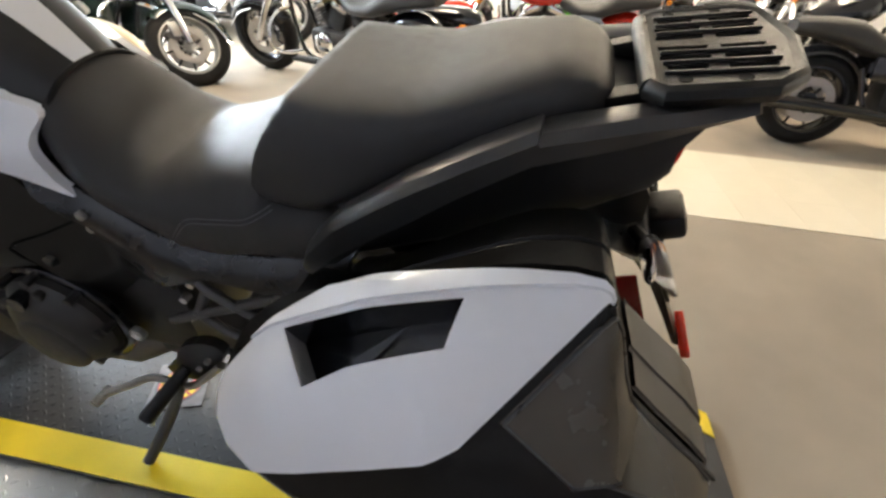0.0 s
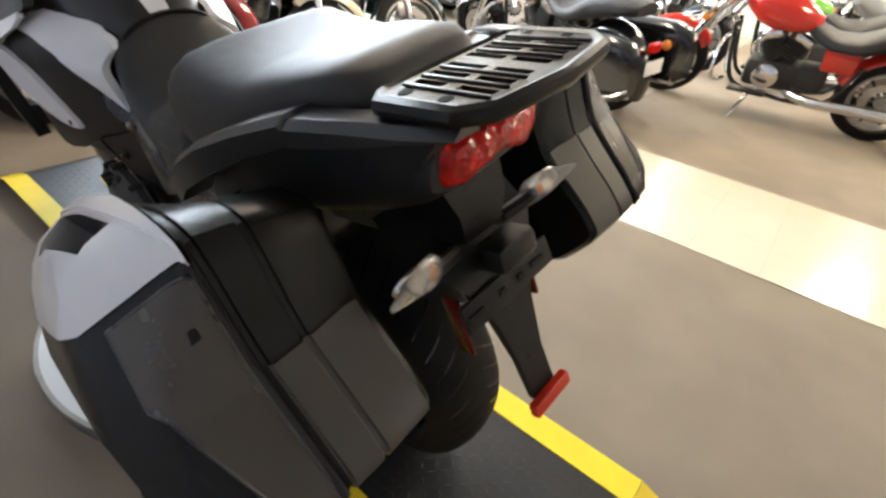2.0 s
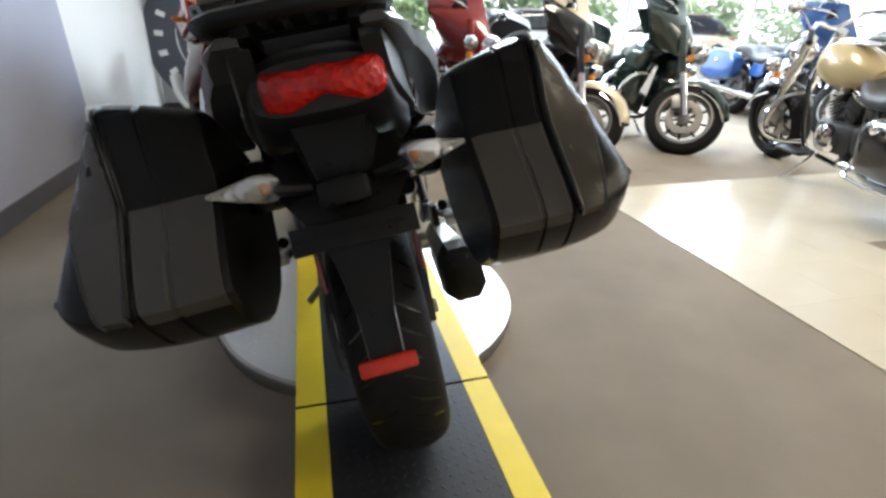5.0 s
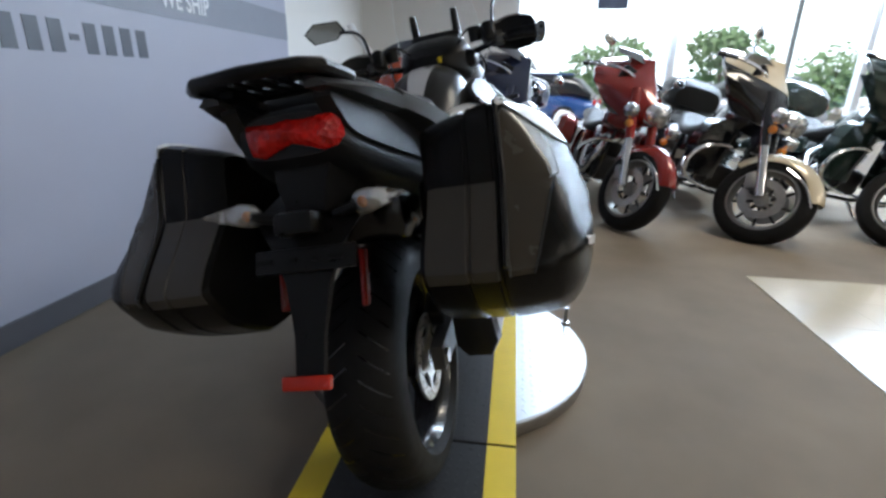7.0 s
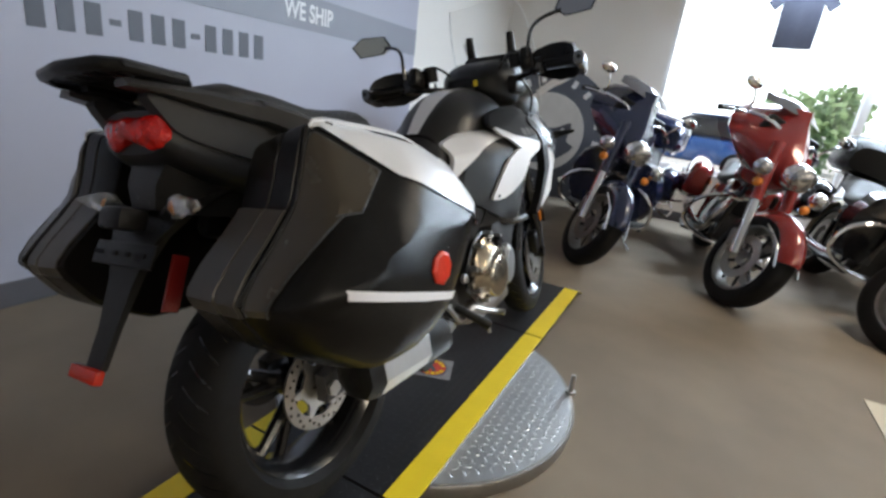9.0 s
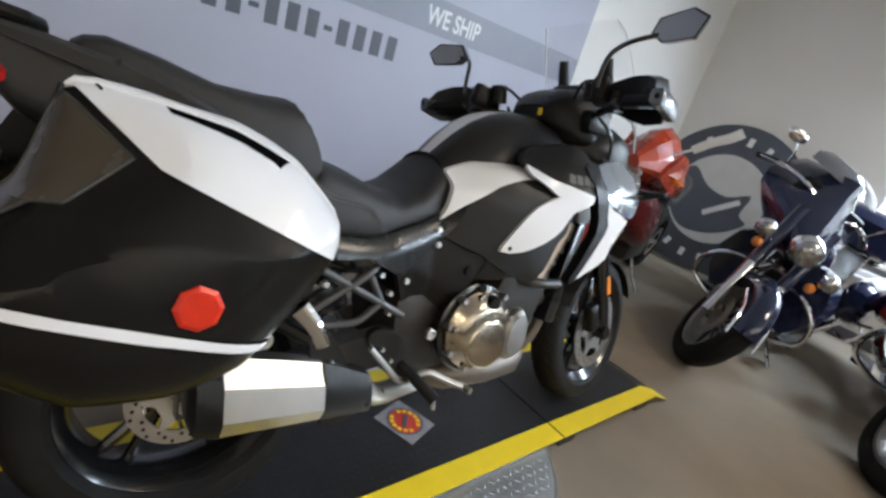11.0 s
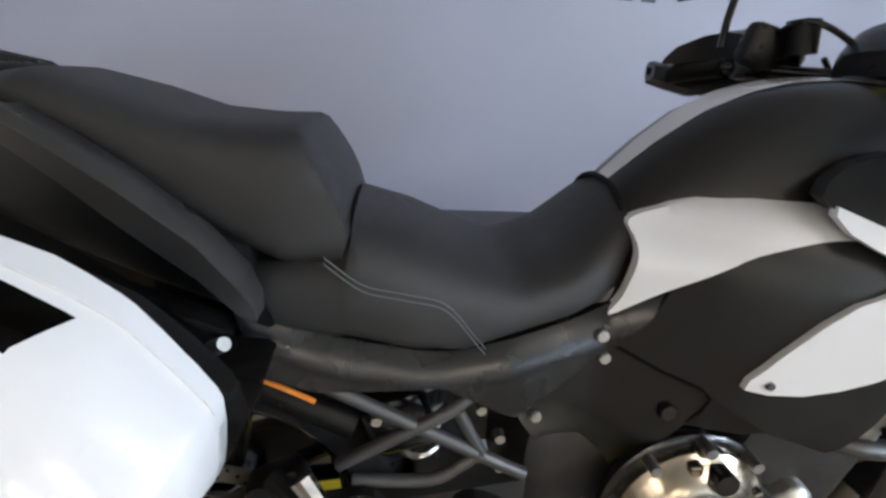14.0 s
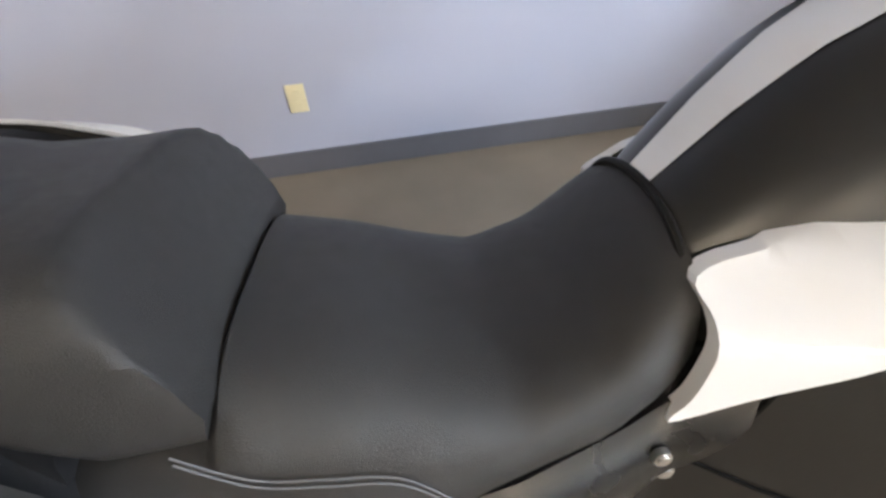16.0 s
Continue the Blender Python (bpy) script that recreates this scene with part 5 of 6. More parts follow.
# panniers: outline in the side view, swelling outwards
PAN = [(-0.925, 0.928), (-0.83, 0.918), (-0.735, 0.897), (-0.640, 0.850), (-0.575, 0.775), (-0.580, 0.705), (-0.642, 0.618), (-0.715, 0.533), (-0.81, 0.500), (-0.93, 0.506), (-1.035, 0.575), (-1.092, 0.665), (-0.968, 0.785)]
# distance out, and how far the outline reaches up, down, forward and back there
PXS = [(0.195, 0.80, 0.95, 0.95, 0.95), (0.205, 0.84, 0.985, 0.985, 0.985), (0.27, 0.93, 1, 1, 1), (0.272, 0.915, 0.985, 0.985, 0.985), (0.278, 0.915, 0.985, 0.985, 0.985), (0.280, 0.94, 1, 1, 1), (0.318, 0.975, 1, 1, 1), (0.320, 0.955, 0.985, 0.985, 0.985), (0.326, 0.955, 0.985, 0.985, 0.985),
       (0.328, 0.985, 1, 0.997, 0.995), (0.330, 0.985, 1, 0.997, 0.995), (0.345, 0.95, 1, 1, 0.99), (0.38, 0.875, 0.99, 0.985, 0.965), (0.41, 0.785, 0.965, 0.96, 0.93), (0.430, 0.63, 0.92, 0.925, 0.88), (0.446, 0.46, 0.84, 0.86, 0.80), (0.460, 0.26, 0.73, 0.74, 0.70), (0.470, 0.11, 0.60, 0.60, 0.56), (0.475, 0.04, 0.45, 0.46, 0.44)]
LID = 10  # the row at which the lid begins
PC = Vector((0, -0.830, 0.715))


def pannier(s):
    ol = [Vector((0, *p)) for p in PAN]
    for cut in (0.12, 0.25):
        nx = []
        for i, a in enumerate(ol):
            b = ol[(i + 1) % len(ol)]
            nx += [a.lerp(b, cut), a.lerp(b, 1 - cut)]
        ol = nx
    rows = []
    for x, kt, kb, kf, kr in PXS:
        rows.append([Vector((s * x, PC.y + (p.y - PC.y) * (kf if p.y > PC.y else kr), PC.z + (p.z - PC.z) * (kt if p.z > PC.z else kb))) for p in ol])
        # the inner half falls away towards the front
        fall = interp(x, [0.195, 0.30, 0.33, 0.345], [0.50, 0.36, 0.10, 0])
        for p in rows[-1]:
            if p.z > PC.z and p.y > -0.87:
                p.z -= min(fall * (p.y + 0.87), (p.z - PC.z) * 0.9)
    if s > 0:
        for r in rows:
            for p in r:
                p.z -= 0.014 * min(1, max(0, (-0.68 - p.y) / 0.2)) * min(1, max(0, (p.z - 0.78) / 0.12))
    # the rear corner of the lid is chamfered above the kink
    ca, cn = Vector((s * 0.338, -0.922, 0.905)), Vector((s * 0.796, -0.29, 0.53)).normalized()
    for r in rows[LID:]:
        for p in r:
            d = (p - ca).dot(cn)
            if d > 0:
                p -= cn * d
    return rows


def cut_yz(bm, co, no, keep):
    g = bm.verts[:] + bm.edges[:] + bm.faces[:]
    bmesh.ops.bisect_plane(bm, geom=g, plane_co=co, plane_no=no, clear_outer=keep < 0, clear_inner=keep > 0)


for s in (-1, 1):
    rows = pannier(s)
    pan = part("pannier", rings(B(), rows[:LID + 1]), M_CASE, bike, "black plastic hard pannier with white lid cap", 35)
    line_n = Vector((0, 0.418 if s < 0 else 0.434, 0.908)).normalized()
    line_c = Vector((0, -0.69, 0.748))
    rear_n, rear_c = Vector((-s * 0.694, 0.72, 0.0)), Vector((s * 0.336, -0.924, 0))
    bm = rings(B(), rows[LID:])
    cut_yz(bm, line_c, line_n, -1)
    side_n, side_c = Vector((s, -0.45 if s < 0 else -0.20, 0)).normalized(), Vector((s * 0.345, -0.693, 0))
    for co, no, first in ((rear_c, rear_n, False), (side_c, side_n, True)):
        b2 = rings(B(), rows[LID:])
        cut_yz(b2, line_c, line_n, 1)
        cut_yz(b2, co, no, -1)
        if first:
            cut_yz(b2, rear_c, rear_n, 1)
        tmp = bpy.data.meshes.new("tmp")
        b2.to_mesh(tmp)
        b2.free()
        bm.from_mesh(tmp)
        bpy.data.meshes.remove(tmp)
    bmesh.ops.remove_doubles(bm, verts=bm.verts, dist=0.0005)
    part("pannier_lid", bm, M_CASE, pan, "black lid shell", 35)
    bm = rings(B(), rows[LID:])
    cut_yz(bm, line_c, line_n, 1)
    cut_yz(bm, rear_c, rear_n, 1)
    cut_yz(bm, side_c, side_n, 1)
    # grip slot cut through the cap, with a dark pocket behind it
    q = [(0.354, -0.815), (0.390, -0.808), (0.420, -0.694), (0.377, -0.660)] if s < 0 else [(0.353, -0.823), (0.372, -0.819), (0.413, -0.688), (0.381, -0.664)]
    sl = []
    for k in range(4):
        (xa, ya), (xb, yb) = q[k], q[(k + 1) % 4]
        sl.append((Vector((s * xa, ya, 0)), Vector((s * (ya - yb), xb - xa, 0)).normalized()))
    mid = Vector((s * 0.38, -0.755, 0))
    sl = [(co, no if (mid - co).dot(no) > 0 else -no) for co, no in sl]
    for co, no in sl:
        bmesh.ops.bisect_plane(bm, geom=bm.verts[:] + bm.edges[:] + bm.faces[:], plane_co=co, plane_no=no)
    kill = [f for f in bm.faces if f.calc_center_median().z > 0.78 and all((f.calc_center_median() - co).dot(no) > 1e-5 for co, no in sl)]
    bmesh.ops.delete(bm, geom=kill, context="FACES")
    for v in bm.verts:
        v.co += Vector((s * 0.003, 0, 0.001))
    pk = bm.copy()
    near = [e for e in pk.edges if e.is_boundary and all((v.co - Vector((s * 0.003, 0, 0.001)) - co).dot(no) > -1e-4 for v in e.verts for co, no in sl) and min(v.co.z for v in e.verts) > 0.79]
    old = pk.faces[:]
    ext = bmesh.ops.extrude_edge_only(pk, edges=near)
    for v in ext["geom"]:
        if isinstance(v, bmesh.types.BMVert):
            v.co += Vector((-s * 0.022, 0, -0.055))
    low = [e for e in ext["geom"] if isinstance(e, bmesh.types.BMEdge)]
    bmesh.ops.delete(pk, geom=old, context="FACES")
    bmesh.ops.holes_fill(pk, edges=low, sides=0)
    bar_bm = bm.copy()
    bn = Vector((-s * 0.989, 0.147, 0))
    cut_yz(bar_bm, Vector((s * 0.3515, -0.815, 0)), bn, 1)
    if bar_bm.faces:
        g = bmesh.ops.extrude_face_region(bar_bm, geom=bar_bm.faces[:])
        for v in g["geom"]:
            if isinstance(v, bmesh.types.BMVert):
                v.co += Vector((s * 0.001, 0, 0.005))
    lid_cap = part("lid_cap", bm, M_WHITE, pan, "white painted lid cap", 35)
    part("grip_bar", bar_bm, M_WHITE, lid_cap, smooth=35)
    part("lock_mark", box(B(), (s * 0.345, -0.893, 0.903), (0.012, 0.004, 0.004), 0.001, (20, s * 25, 25)), M_RIMB, lid_cap)
    rec = part("grip_recess", pk, M_RIMB, pan, "dark grip recess", 0)
    rec.data.materials.append(M_WHITE)
    for f in rec.data.polygons:
        f.material_index = int(abs(f.normal.y) > 0.5 and f.center.y > -0.70)
    # lighter facets on the rear face of the lid, above and below its kink: reflected sheen painted as colour
    for nm, lb, planes in (("rear_sheen_facet", "black upper lid facet with a brown reflected sheen in its colour", (((s * 0.338, 0, 0), (s, 0, 0)), ((s * 0.417, 0, 0.81), (-s * 0.975, 0, -0.224)), ((0, 0, 0.772), (0, 0, 1)), ((s * 0.341, -0.928, 0), (s * 0.694, -0.72, 0)))),
                           ("lower_sheen_facet", "black lower lid facet with a brown reflected sheen in its colour", (((s * 0.338, 0, 0), (s, 0, 0)), ((s * 0.414, 0, 0.765), (-s * 0.945, 0, 0.327)), ((0, 0, 0.772), (0, 0, -1)), ((0, 0, 0.650), (0, 0, 1))))):
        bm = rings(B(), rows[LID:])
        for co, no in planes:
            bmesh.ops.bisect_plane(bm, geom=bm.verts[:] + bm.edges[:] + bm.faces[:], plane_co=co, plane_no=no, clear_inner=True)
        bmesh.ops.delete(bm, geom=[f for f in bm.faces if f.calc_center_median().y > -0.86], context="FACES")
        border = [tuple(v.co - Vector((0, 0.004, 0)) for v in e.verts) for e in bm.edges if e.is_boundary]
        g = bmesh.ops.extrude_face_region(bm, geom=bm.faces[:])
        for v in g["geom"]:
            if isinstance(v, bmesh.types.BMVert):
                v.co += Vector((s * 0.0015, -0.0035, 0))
        ins = part(nm, bm, M_INSETSHEEN, pan, lb, 35)
        mid_x = sum(p.x + q2.x for p, q2 in border) / (2 * len(border))
        # thin lighter tubes in place of the specular lines on the facet's side edges
        for side in (-1, 1):
            bm = B()
            for p, q2 in border:
                if (p - q2).length > 0.003 and abs((p - q2).normalized().x) < 0.75 and ((p + q2).x / 2 - mid_x) * side > 0:
                    cyl(bm, p, q2, 0.0018, seg=6)
            if bm.verts:
                part("edge_glint", bm, M_RAIL, ins)
            else:
                bm.free()
    # rear face of the case, its lighter brown standing in for reflected room light
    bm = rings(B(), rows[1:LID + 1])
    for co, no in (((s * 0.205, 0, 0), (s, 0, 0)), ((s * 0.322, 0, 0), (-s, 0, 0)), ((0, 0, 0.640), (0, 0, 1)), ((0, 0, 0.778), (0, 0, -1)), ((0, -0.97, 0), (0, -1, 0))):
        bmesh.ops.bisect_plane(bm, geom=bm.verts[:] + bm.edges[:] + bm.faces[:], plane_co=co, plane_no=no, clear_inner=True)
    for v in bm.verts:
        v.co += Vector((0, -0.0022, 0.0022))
    part("rear_sheen_face", bm, M_FLAPSHEEN, pan, "black rear face with a brown reflected sheen in its colour", 35)
    # white strip near the bottom
    bm = rings(B(), rows[LID:])
    cut_yz(bm, Vector((0, -0.85, 0.632)), Vector((0, 0.29, 0.957)), -1)
    cut_yz(bm, Vector((0, -0.85, 0.617)), Vector((0, 0.29, 0.957)), 1)
    cut_yz(bm, Vector((0, -1.01, 0)), Vector((0, 1, 0)), 1)
    for v in bm.verts:
        v.co.x += s * 0.0025
        v.co.y += 0.002 if v.co.y > PC.y else -0.002
    part("lid_strip", bm, M_WHITE, pan, "thin white strip", 35)
    bm = B()
    lathe(bm, (s * 0.471, -0.795, 0.658), [(0, 0.002), (0, 0.030), (s * 0.007, 0.030), (s * 0.010, 0.024), (s * 0.010, 0.002)], 8)
    part("side_reflector", bm, M_REDR, pan, "octagonal red reflector", 20)
    part("edge_rib", tube(B(), [(s * 0.334, -0.928, 0.90), (s * 0.334, -0.966, 0.788), (s * 0.334, -1.088, 0.668)], 0.004, 6, smooth=False), M_GREYP, pan)
    part("pannier_bolt", cyl(B(), (s * 0.300, -0.612, 0.770), (s * 0.311, -0.598, 0.781), 0.0075, 0.0065, 16), M_ALU, pan, "bright round bolt")
    pan.location = (0.008, 0, 0) if s > 0 else (0.008, -0.006, 0.006)
    part("pannier_bracket", box(B(), (s * 0.165, -0.72, 0.70), (0.05, 0.16, 0.10), 0.02, (-20, 0, 0)), M_PLAST, bike)

# ---- other motorcycles of the showroom ----


def shell(bm, th):
    g = bmesh.ops.extrude_face_region(bm, geom=bm.faces[:])
    for v in g["geom"]:
        if isinstance(v, bmesh.types.BMVert):
            v.co += Vector(th)
    return bm


def arc_fender(c, r, a0, a1, hw, drop, n=14):
    bm = B()
    rows = []
    for k in range(n + 1):
        a = radians(a0 + (a1 - a0) * k / n)
        rows.append([Vector((x, c[1] + (r - drop * (abs(x) / hw) ** 2.5) * math.cos(a), c[2] + (r - drop * (abs(x) / hw) ** 2.5) * math.sin(a))) for x in (-hw, -hw * 0.85, -hw * 0.5, 0, hw * 0.5, hw * 0.85, hw)])
    rings(bm, rows, False, False)
    return shell(bm, (0, 0, 0.006))


def simple_wheel(name, c, parent, R, w, rimm, spokes=9, disc=0.15):
    wh = part(name, lathe(B(), c, [(-w * 0.4, 0.02), (-w * 0.4, 0.05), (w * 0.4, 0.05), (w * 0.4, 0.02)], 20), rimm, parent)
    rr = R * 0.70
    pr = [(-w / 2 * 0.75, rr)] + [(-w / 2 * math.cos(math.pi * k / 10), rr + 0.01 + (R - rr - 0.01) * math.sin(math.pi * k / 10) ** 0.6) for k in range(11)] + [(w / 2 * 0.75, rr)]
    part("tyre", lathe(B(), c, pr, 48, full=False), M_TYRE, wh)
    part("rim", lathe(B(), c, [(-w * 0.40, rr + 0.012), (-w * 0.42, rr - 0.012), (-w * 0.2, rr - 0.03), (w * 0.2, rr - 0.03), (w * 0.42, rr - 0.012), (w * 0.40, rr + 0.012)], 48, full=False), rimm, wh)
    for k in range(spokes):
        a = 2 * math.pi * k / spokes
        part("spoke", tube(B(), [Vector(c) + Vector((0, 0.04 * math.cos(a), 0.04 * math.sin(a))), Vector(c) + Vector((0, (rr - 0.02) * math.cos(a + 0.12), (rr - 0.02) * math.sin(a + 0.12)))], (0.012, 0.009), 6), M_ENG, wh)
    for s in (-1, 1):
        part("brake_disc", lathe(B(), (c[0] + s * w * 0.5, c[1], c[2]), [(-0.002, disc * 0.62), (-0.002, disc), (0.002, disc), (0.002, disc * 0.62)], 36, full=False), M_DISC, wh)
    return wh


def cruiser(m, label, p1, p2=None, fairing=True, bags=True, topcase=False, seatm=None, crash=True, steer=-20, rimm=None, group="parked motorcycles", wind=0.09, boards=True, fairm=None, dark=False, tankm=None, bagdz=0.0, conchos=False, fairtop=None):
    CH = M_RIMB if dark else M_CHROME
    fairm = fairm or p1
    p2, seatm, rimm = p2 or p1, seatm or M_SEAT, rimm or (M_RIMB if dark else M_ALU)
    b = thing("touring_motorcycle" if fairing else "cruiser_motorcycle", m, label, "motorcycle", group)
    WB = 1.62
    S = Matrix.Translation((0, -0.40, 0.9)) @ Matrix.Rotation(radians(steer), 4, Vector((0, -0.40, 0.87)).normalized()) @ Matrix.Translation((0, 0.40, -0.9))

    def fp(name, bm, mt, par, lb="", sm=40):
        bm.transform(S)
        return part(name, bm, mt, par, lb, sm)

    fw = simple_wheel("front_wheel", (0, 0, 0.325), b, 0.325, 0.135, rimm)
    fw.matrix_basis = S
    simple_wheel("rear_wheel", (0, -WB, 0.315), b, 0.315, 0.17, rimm)
    fp("front_fender", arc_fender((0, 0, 0.325), 0.36, 22, 152, 0.080, 0.08), p2, b)
    for s in (-1, 1):
        fk = fp("fork_leg", cyl(B(), (s * 0.115, 0.0, 0.32), (s * 0.115, -0.20, 0.66), 0.034, 0.032, 16), CH, b, "chrome fork slider")
        fp("fork_cover", cyl(B(), (s * 0.115, -0.195, 0.65), (s * 0.115, -0.40, 1.02), 0.038, 0.040, 16), CH if not fairing else p1, fk)
        fp("caliper", box(B(), (s * 0.105, -0.12, 0.40), (0.05, 0.07, 0.12), 0.015, (25, 0, 0)), M_ALU, fk)
        fp("fender_trim", tube(B(), [(s * 0.088, 0.30, 0.40), (s * 0.09, 0.18, 0.52), (s * 0.09, 0.02, 0.575)], 0.008, 6), CH, fk)
        fp("running_lamp", ball(B(), (s * 0.235, -0.20, 0.84), (0.055, 0.05, 0.055), 14), CH, fk, "chrome running lamp")
        fp("running_lens", ball(B(), (s * 0.235, -0.165, 0.84), (0.046, 0.03, 0.046), 14), M_HEAD, fk)
        fp("turn_signal", ball(B(), (s * 0.20, -0.19, 0.755), (0.03, 0.03, 0.03), 12), M_AMBER, fk, "amber turn signal")
    hl = fp("headlight", ball(B(), (0, -0.20, 0.89), (0.092, 0.10, 0.092), 20), CH, b, "chrome headlight")
    fp("headlight_lens", ball(B(), (0, -0.13, 0.89), (0.08, 0.045, 0.08), 18), M_HEAD, hl)
    if fairing:
        bm = B()
        rows = []
        for k in range(11):
            v = k / 10
            z = 0.80 + 0.46 * v
            w = interp(v, [0, 0.15, 0.4, 0.6, 0.85, 1], [0.11, 0.22, 0.33, 0.335, 0.26, 0.18])
            rows.append([Vector((w * u, -0.17 - 0.40 * abs(u) ** 1.5 - 0.34 * v ** 1.4, z + 0.035 * (1 - u * u) * (v > 0.9) - 0.05 * abs(u) * v)) for u in [i / 8 for i in range(-8, 9)]])
        rings(bm, rows, False, False)
        bm.transform(S)
        fr = part("fairing", shell(bm, (0, -0.05, 0)), fairm, b, "batwing front fairing")
        if fairtop:
            bm = rings(B(), [[p + Vector((0, 0.004, 0.004)) for p in r] for r in rows[6:]], False, False)
            bm.transform(S)
            part("fairing_crown", shell(bm, (0, -0.006, 0)), fairtop, fr, "cream upper band of the fairing")
        bm = B()
        rows = []
        for k in range(6):
            v = k / 5
            w = interp(v, [0, 0.6, 1], [0.25, 0.23, 0.15])
            rows.append([Vector((w * u, -0.53 - 0.13 * u * u - 0.12 * v, 1.235 + wind * v)) for u in (-1, -0.6, -0.2, 0.2, 0.6, 1)])
        rings(bm, rows, False, False)
        bm.transform(S)
        wsd = part("windshield", shell(bm, (0, -0.004, 0)), mat("smoked_screen", (0.10, 0.10, 0.11), 0.08, var=0.1) if "smoked_screen" not in bpy.data.materials else bpy.data.materials["smoked_screen"], fr)
        fp("dash_panel", box(B(), (0, -0.56, 1.06), (0.44, 0.04, 0.22), 0.02, (-15, 0, 0)), M_PLAST, fr)
        for x in (-0.12, -0.04, 0.04, 0.12):
            fp("gauge", cyl(B(), (x, -0.585, 1.09), (x, -0.595, 1.09), 0.032, seg=16), CH, fr)
    hb = fp("handlebar", tube(B(), [(-0.42, -0.74, 1.06), (-0.34, -0.66, 1.10), (-0.18, -0.52, 1.12), (0, -0.47, 1.06), (0.18, -0.52, 1.12), (0.34, -0.66, 1.10), (0.42, -0.74, 1.06)], 0.014, 8), CH, b)
    for s in (-1, 1):
        fp("grip", tube(B(), [(s * 0.35, -0.665, 1.10), (s * 0.40, -0.72, 1.075), (s * 0.44, -0.765, 1.05)], 0.02, 8), M_PLAST, hb)
        mi = fp("mirror", tube(B(), [(s * 0.32, -0.62, 1.11), (s * 0.35, -0.60, 1.19), (s * 0.40, -0.60, 1.25)], 0.007, 6), CH, hb)
        fp("mirror_head", ball(B(), (s * 0.42, -0.60, 1.27), (0.065, 0.02, 0.04), 12), CH, mi)
        fp("lever", tube(B(), [(s * 0.31, -0.60, 1.10), (s * 0.38, -0.65, 1.085), (s * 0.44, -0.71, 1.06)], 0.007, 6), CH, hb)
    # tank, dash, seat
    TYs = [-1.02, -0.95, -0.85, -0.72, -0.60, -0.52, -0.47]
    part("fuel_tank", rings(B(), [sect(y, interp(y, TYs, [0.07, 0.12, 0.155, 0.175, 0.165, 0.12, 0.07]), interp(y, TYs, [0.72, 0.70, 0.68, 0.68, 0.72, 0.78, 0.82]), interp(y, TYs, [0.82, 0.87, 0.93, 0.975, 0.985, 0.965, 0.93]), 2.3, 24) for y in np.linspace(-1.02, -0.47, 14)]), tankm or p1, b, "teardrop fuel tank")
    part("tank_console", box(B(), (0, -0.74, 0.975), (0.07, 0.34, 0.02), 0.008, (4, 0, 0)), CH, b)
    SYs = [-1.86, -1.78, -1.62, -1.46, -1.40, -1.30, -1.15, -1.02, -0.96]
    part("seat", rings(B(), [sect(y, interp(y, SYs, [0.10, 0.13, 0.15, 0.16, 0.18, 0.20, 0.19, 0.13, 0.09]), interp(y, SYs, [0.74, 0.72, 0.70, 0.66, 0.64, 0.62, 0.62, 0.66, 0.70]), interp(y, SYs, [0.82, 0.84, 0.85, 0.835, 0.79, 0.735, 0.725, 0.775, 0.80]), 3, 24) for y in np.linspace(-1.86, -0.96, 22)]), seatm, b, "stepped saddle")
    part("rear_fender", arc_fender((0, -WB, 0.315), 0.36, 15, 205, 0.11, 0.06), p2, b)
    tl = part("tail_lamp", box(B(), (0, -WB - 0.36, 0.56), (0.10, 0.05, 0.07), 0.02), M_RED, b)
    part("number_plate", box(B(), (0, -WB - 0.385, 0.43), (0.18, 0.006, 0.10), 0.002), M_PAPER, b, "blank white dealer plate")
    for s in (-1, 1):
        part("rear_signal", ball(B(), (s * 0.17, -WB - 0.33, 0.54), (0.035, 0.035, 0.035), 10), M_AMBER, tl)
    # engine: crankcase, two finned cylinders, air cleaner, pipes
    en = part("engine", box(box(B(), (0, -0.83, 0.36), (0.26, 0.40, 0.22), 0.05), (0, -1.10, 0.38), (0.24, 0.24, 0.20), 0.05), M_ENG, b, "V-twin engine")
    for ty, ang in ((-0.72, -24), (-0.95, 24)):
        q = Matrix.Translation((0, -0.84, 0.40)) @ Matrix.Rotation(radians(-ang), 4, "X")
        for k in range(7):
            bm = box(B(), (0, 0, 0.10 + k * 0.022), (0.17, 0.15, 0.011), 0.003)
            bm.transform(q)
            part("cylinder_fin", bm, M_ENG, en)
        bm = cyl(B(), (0, 0, 0.05), (0, 0, 0.25), 0.055, seg=16)
        bm.transform(q)
        part("cylinder", bm, M_ENG, en)
        bm = box(B(), (0, 0, 0.275), (0.17, 0.15, 0.06), 0.02)
        bm.transform(q)
        part("rocker_box", bm, CH, en)
    part("air_cleaner", lathe(B(), (0.09, -0.84, 0.62), [(0, 0.02), (0, 0.085), (0.05, 0.09), (0.07, 0.07), (0.075, 0.02)], 28), CH, en)
    for s in (-1, 1):
        part("side_cover", lathe(B(), (s * 0.12, -0.80, 0.36), [(0, 0.02), (0, 0.10), (s * 0.04, 0.095), (s * 0.06, 0.06), (s * 0.065, 0.02)], 28), CH, en)
        part("frame_side", tube(B(), [(s * 0.10, -0.45, 0.72), (s * 0.13, -0.55, 0.30), (s * 0.14, -0.80, 0.22), (s * 0.14, -1.25, 0.24), (s * 0.12, -1.40, 0.55)], 0.018, 8), M_RIMB, b)
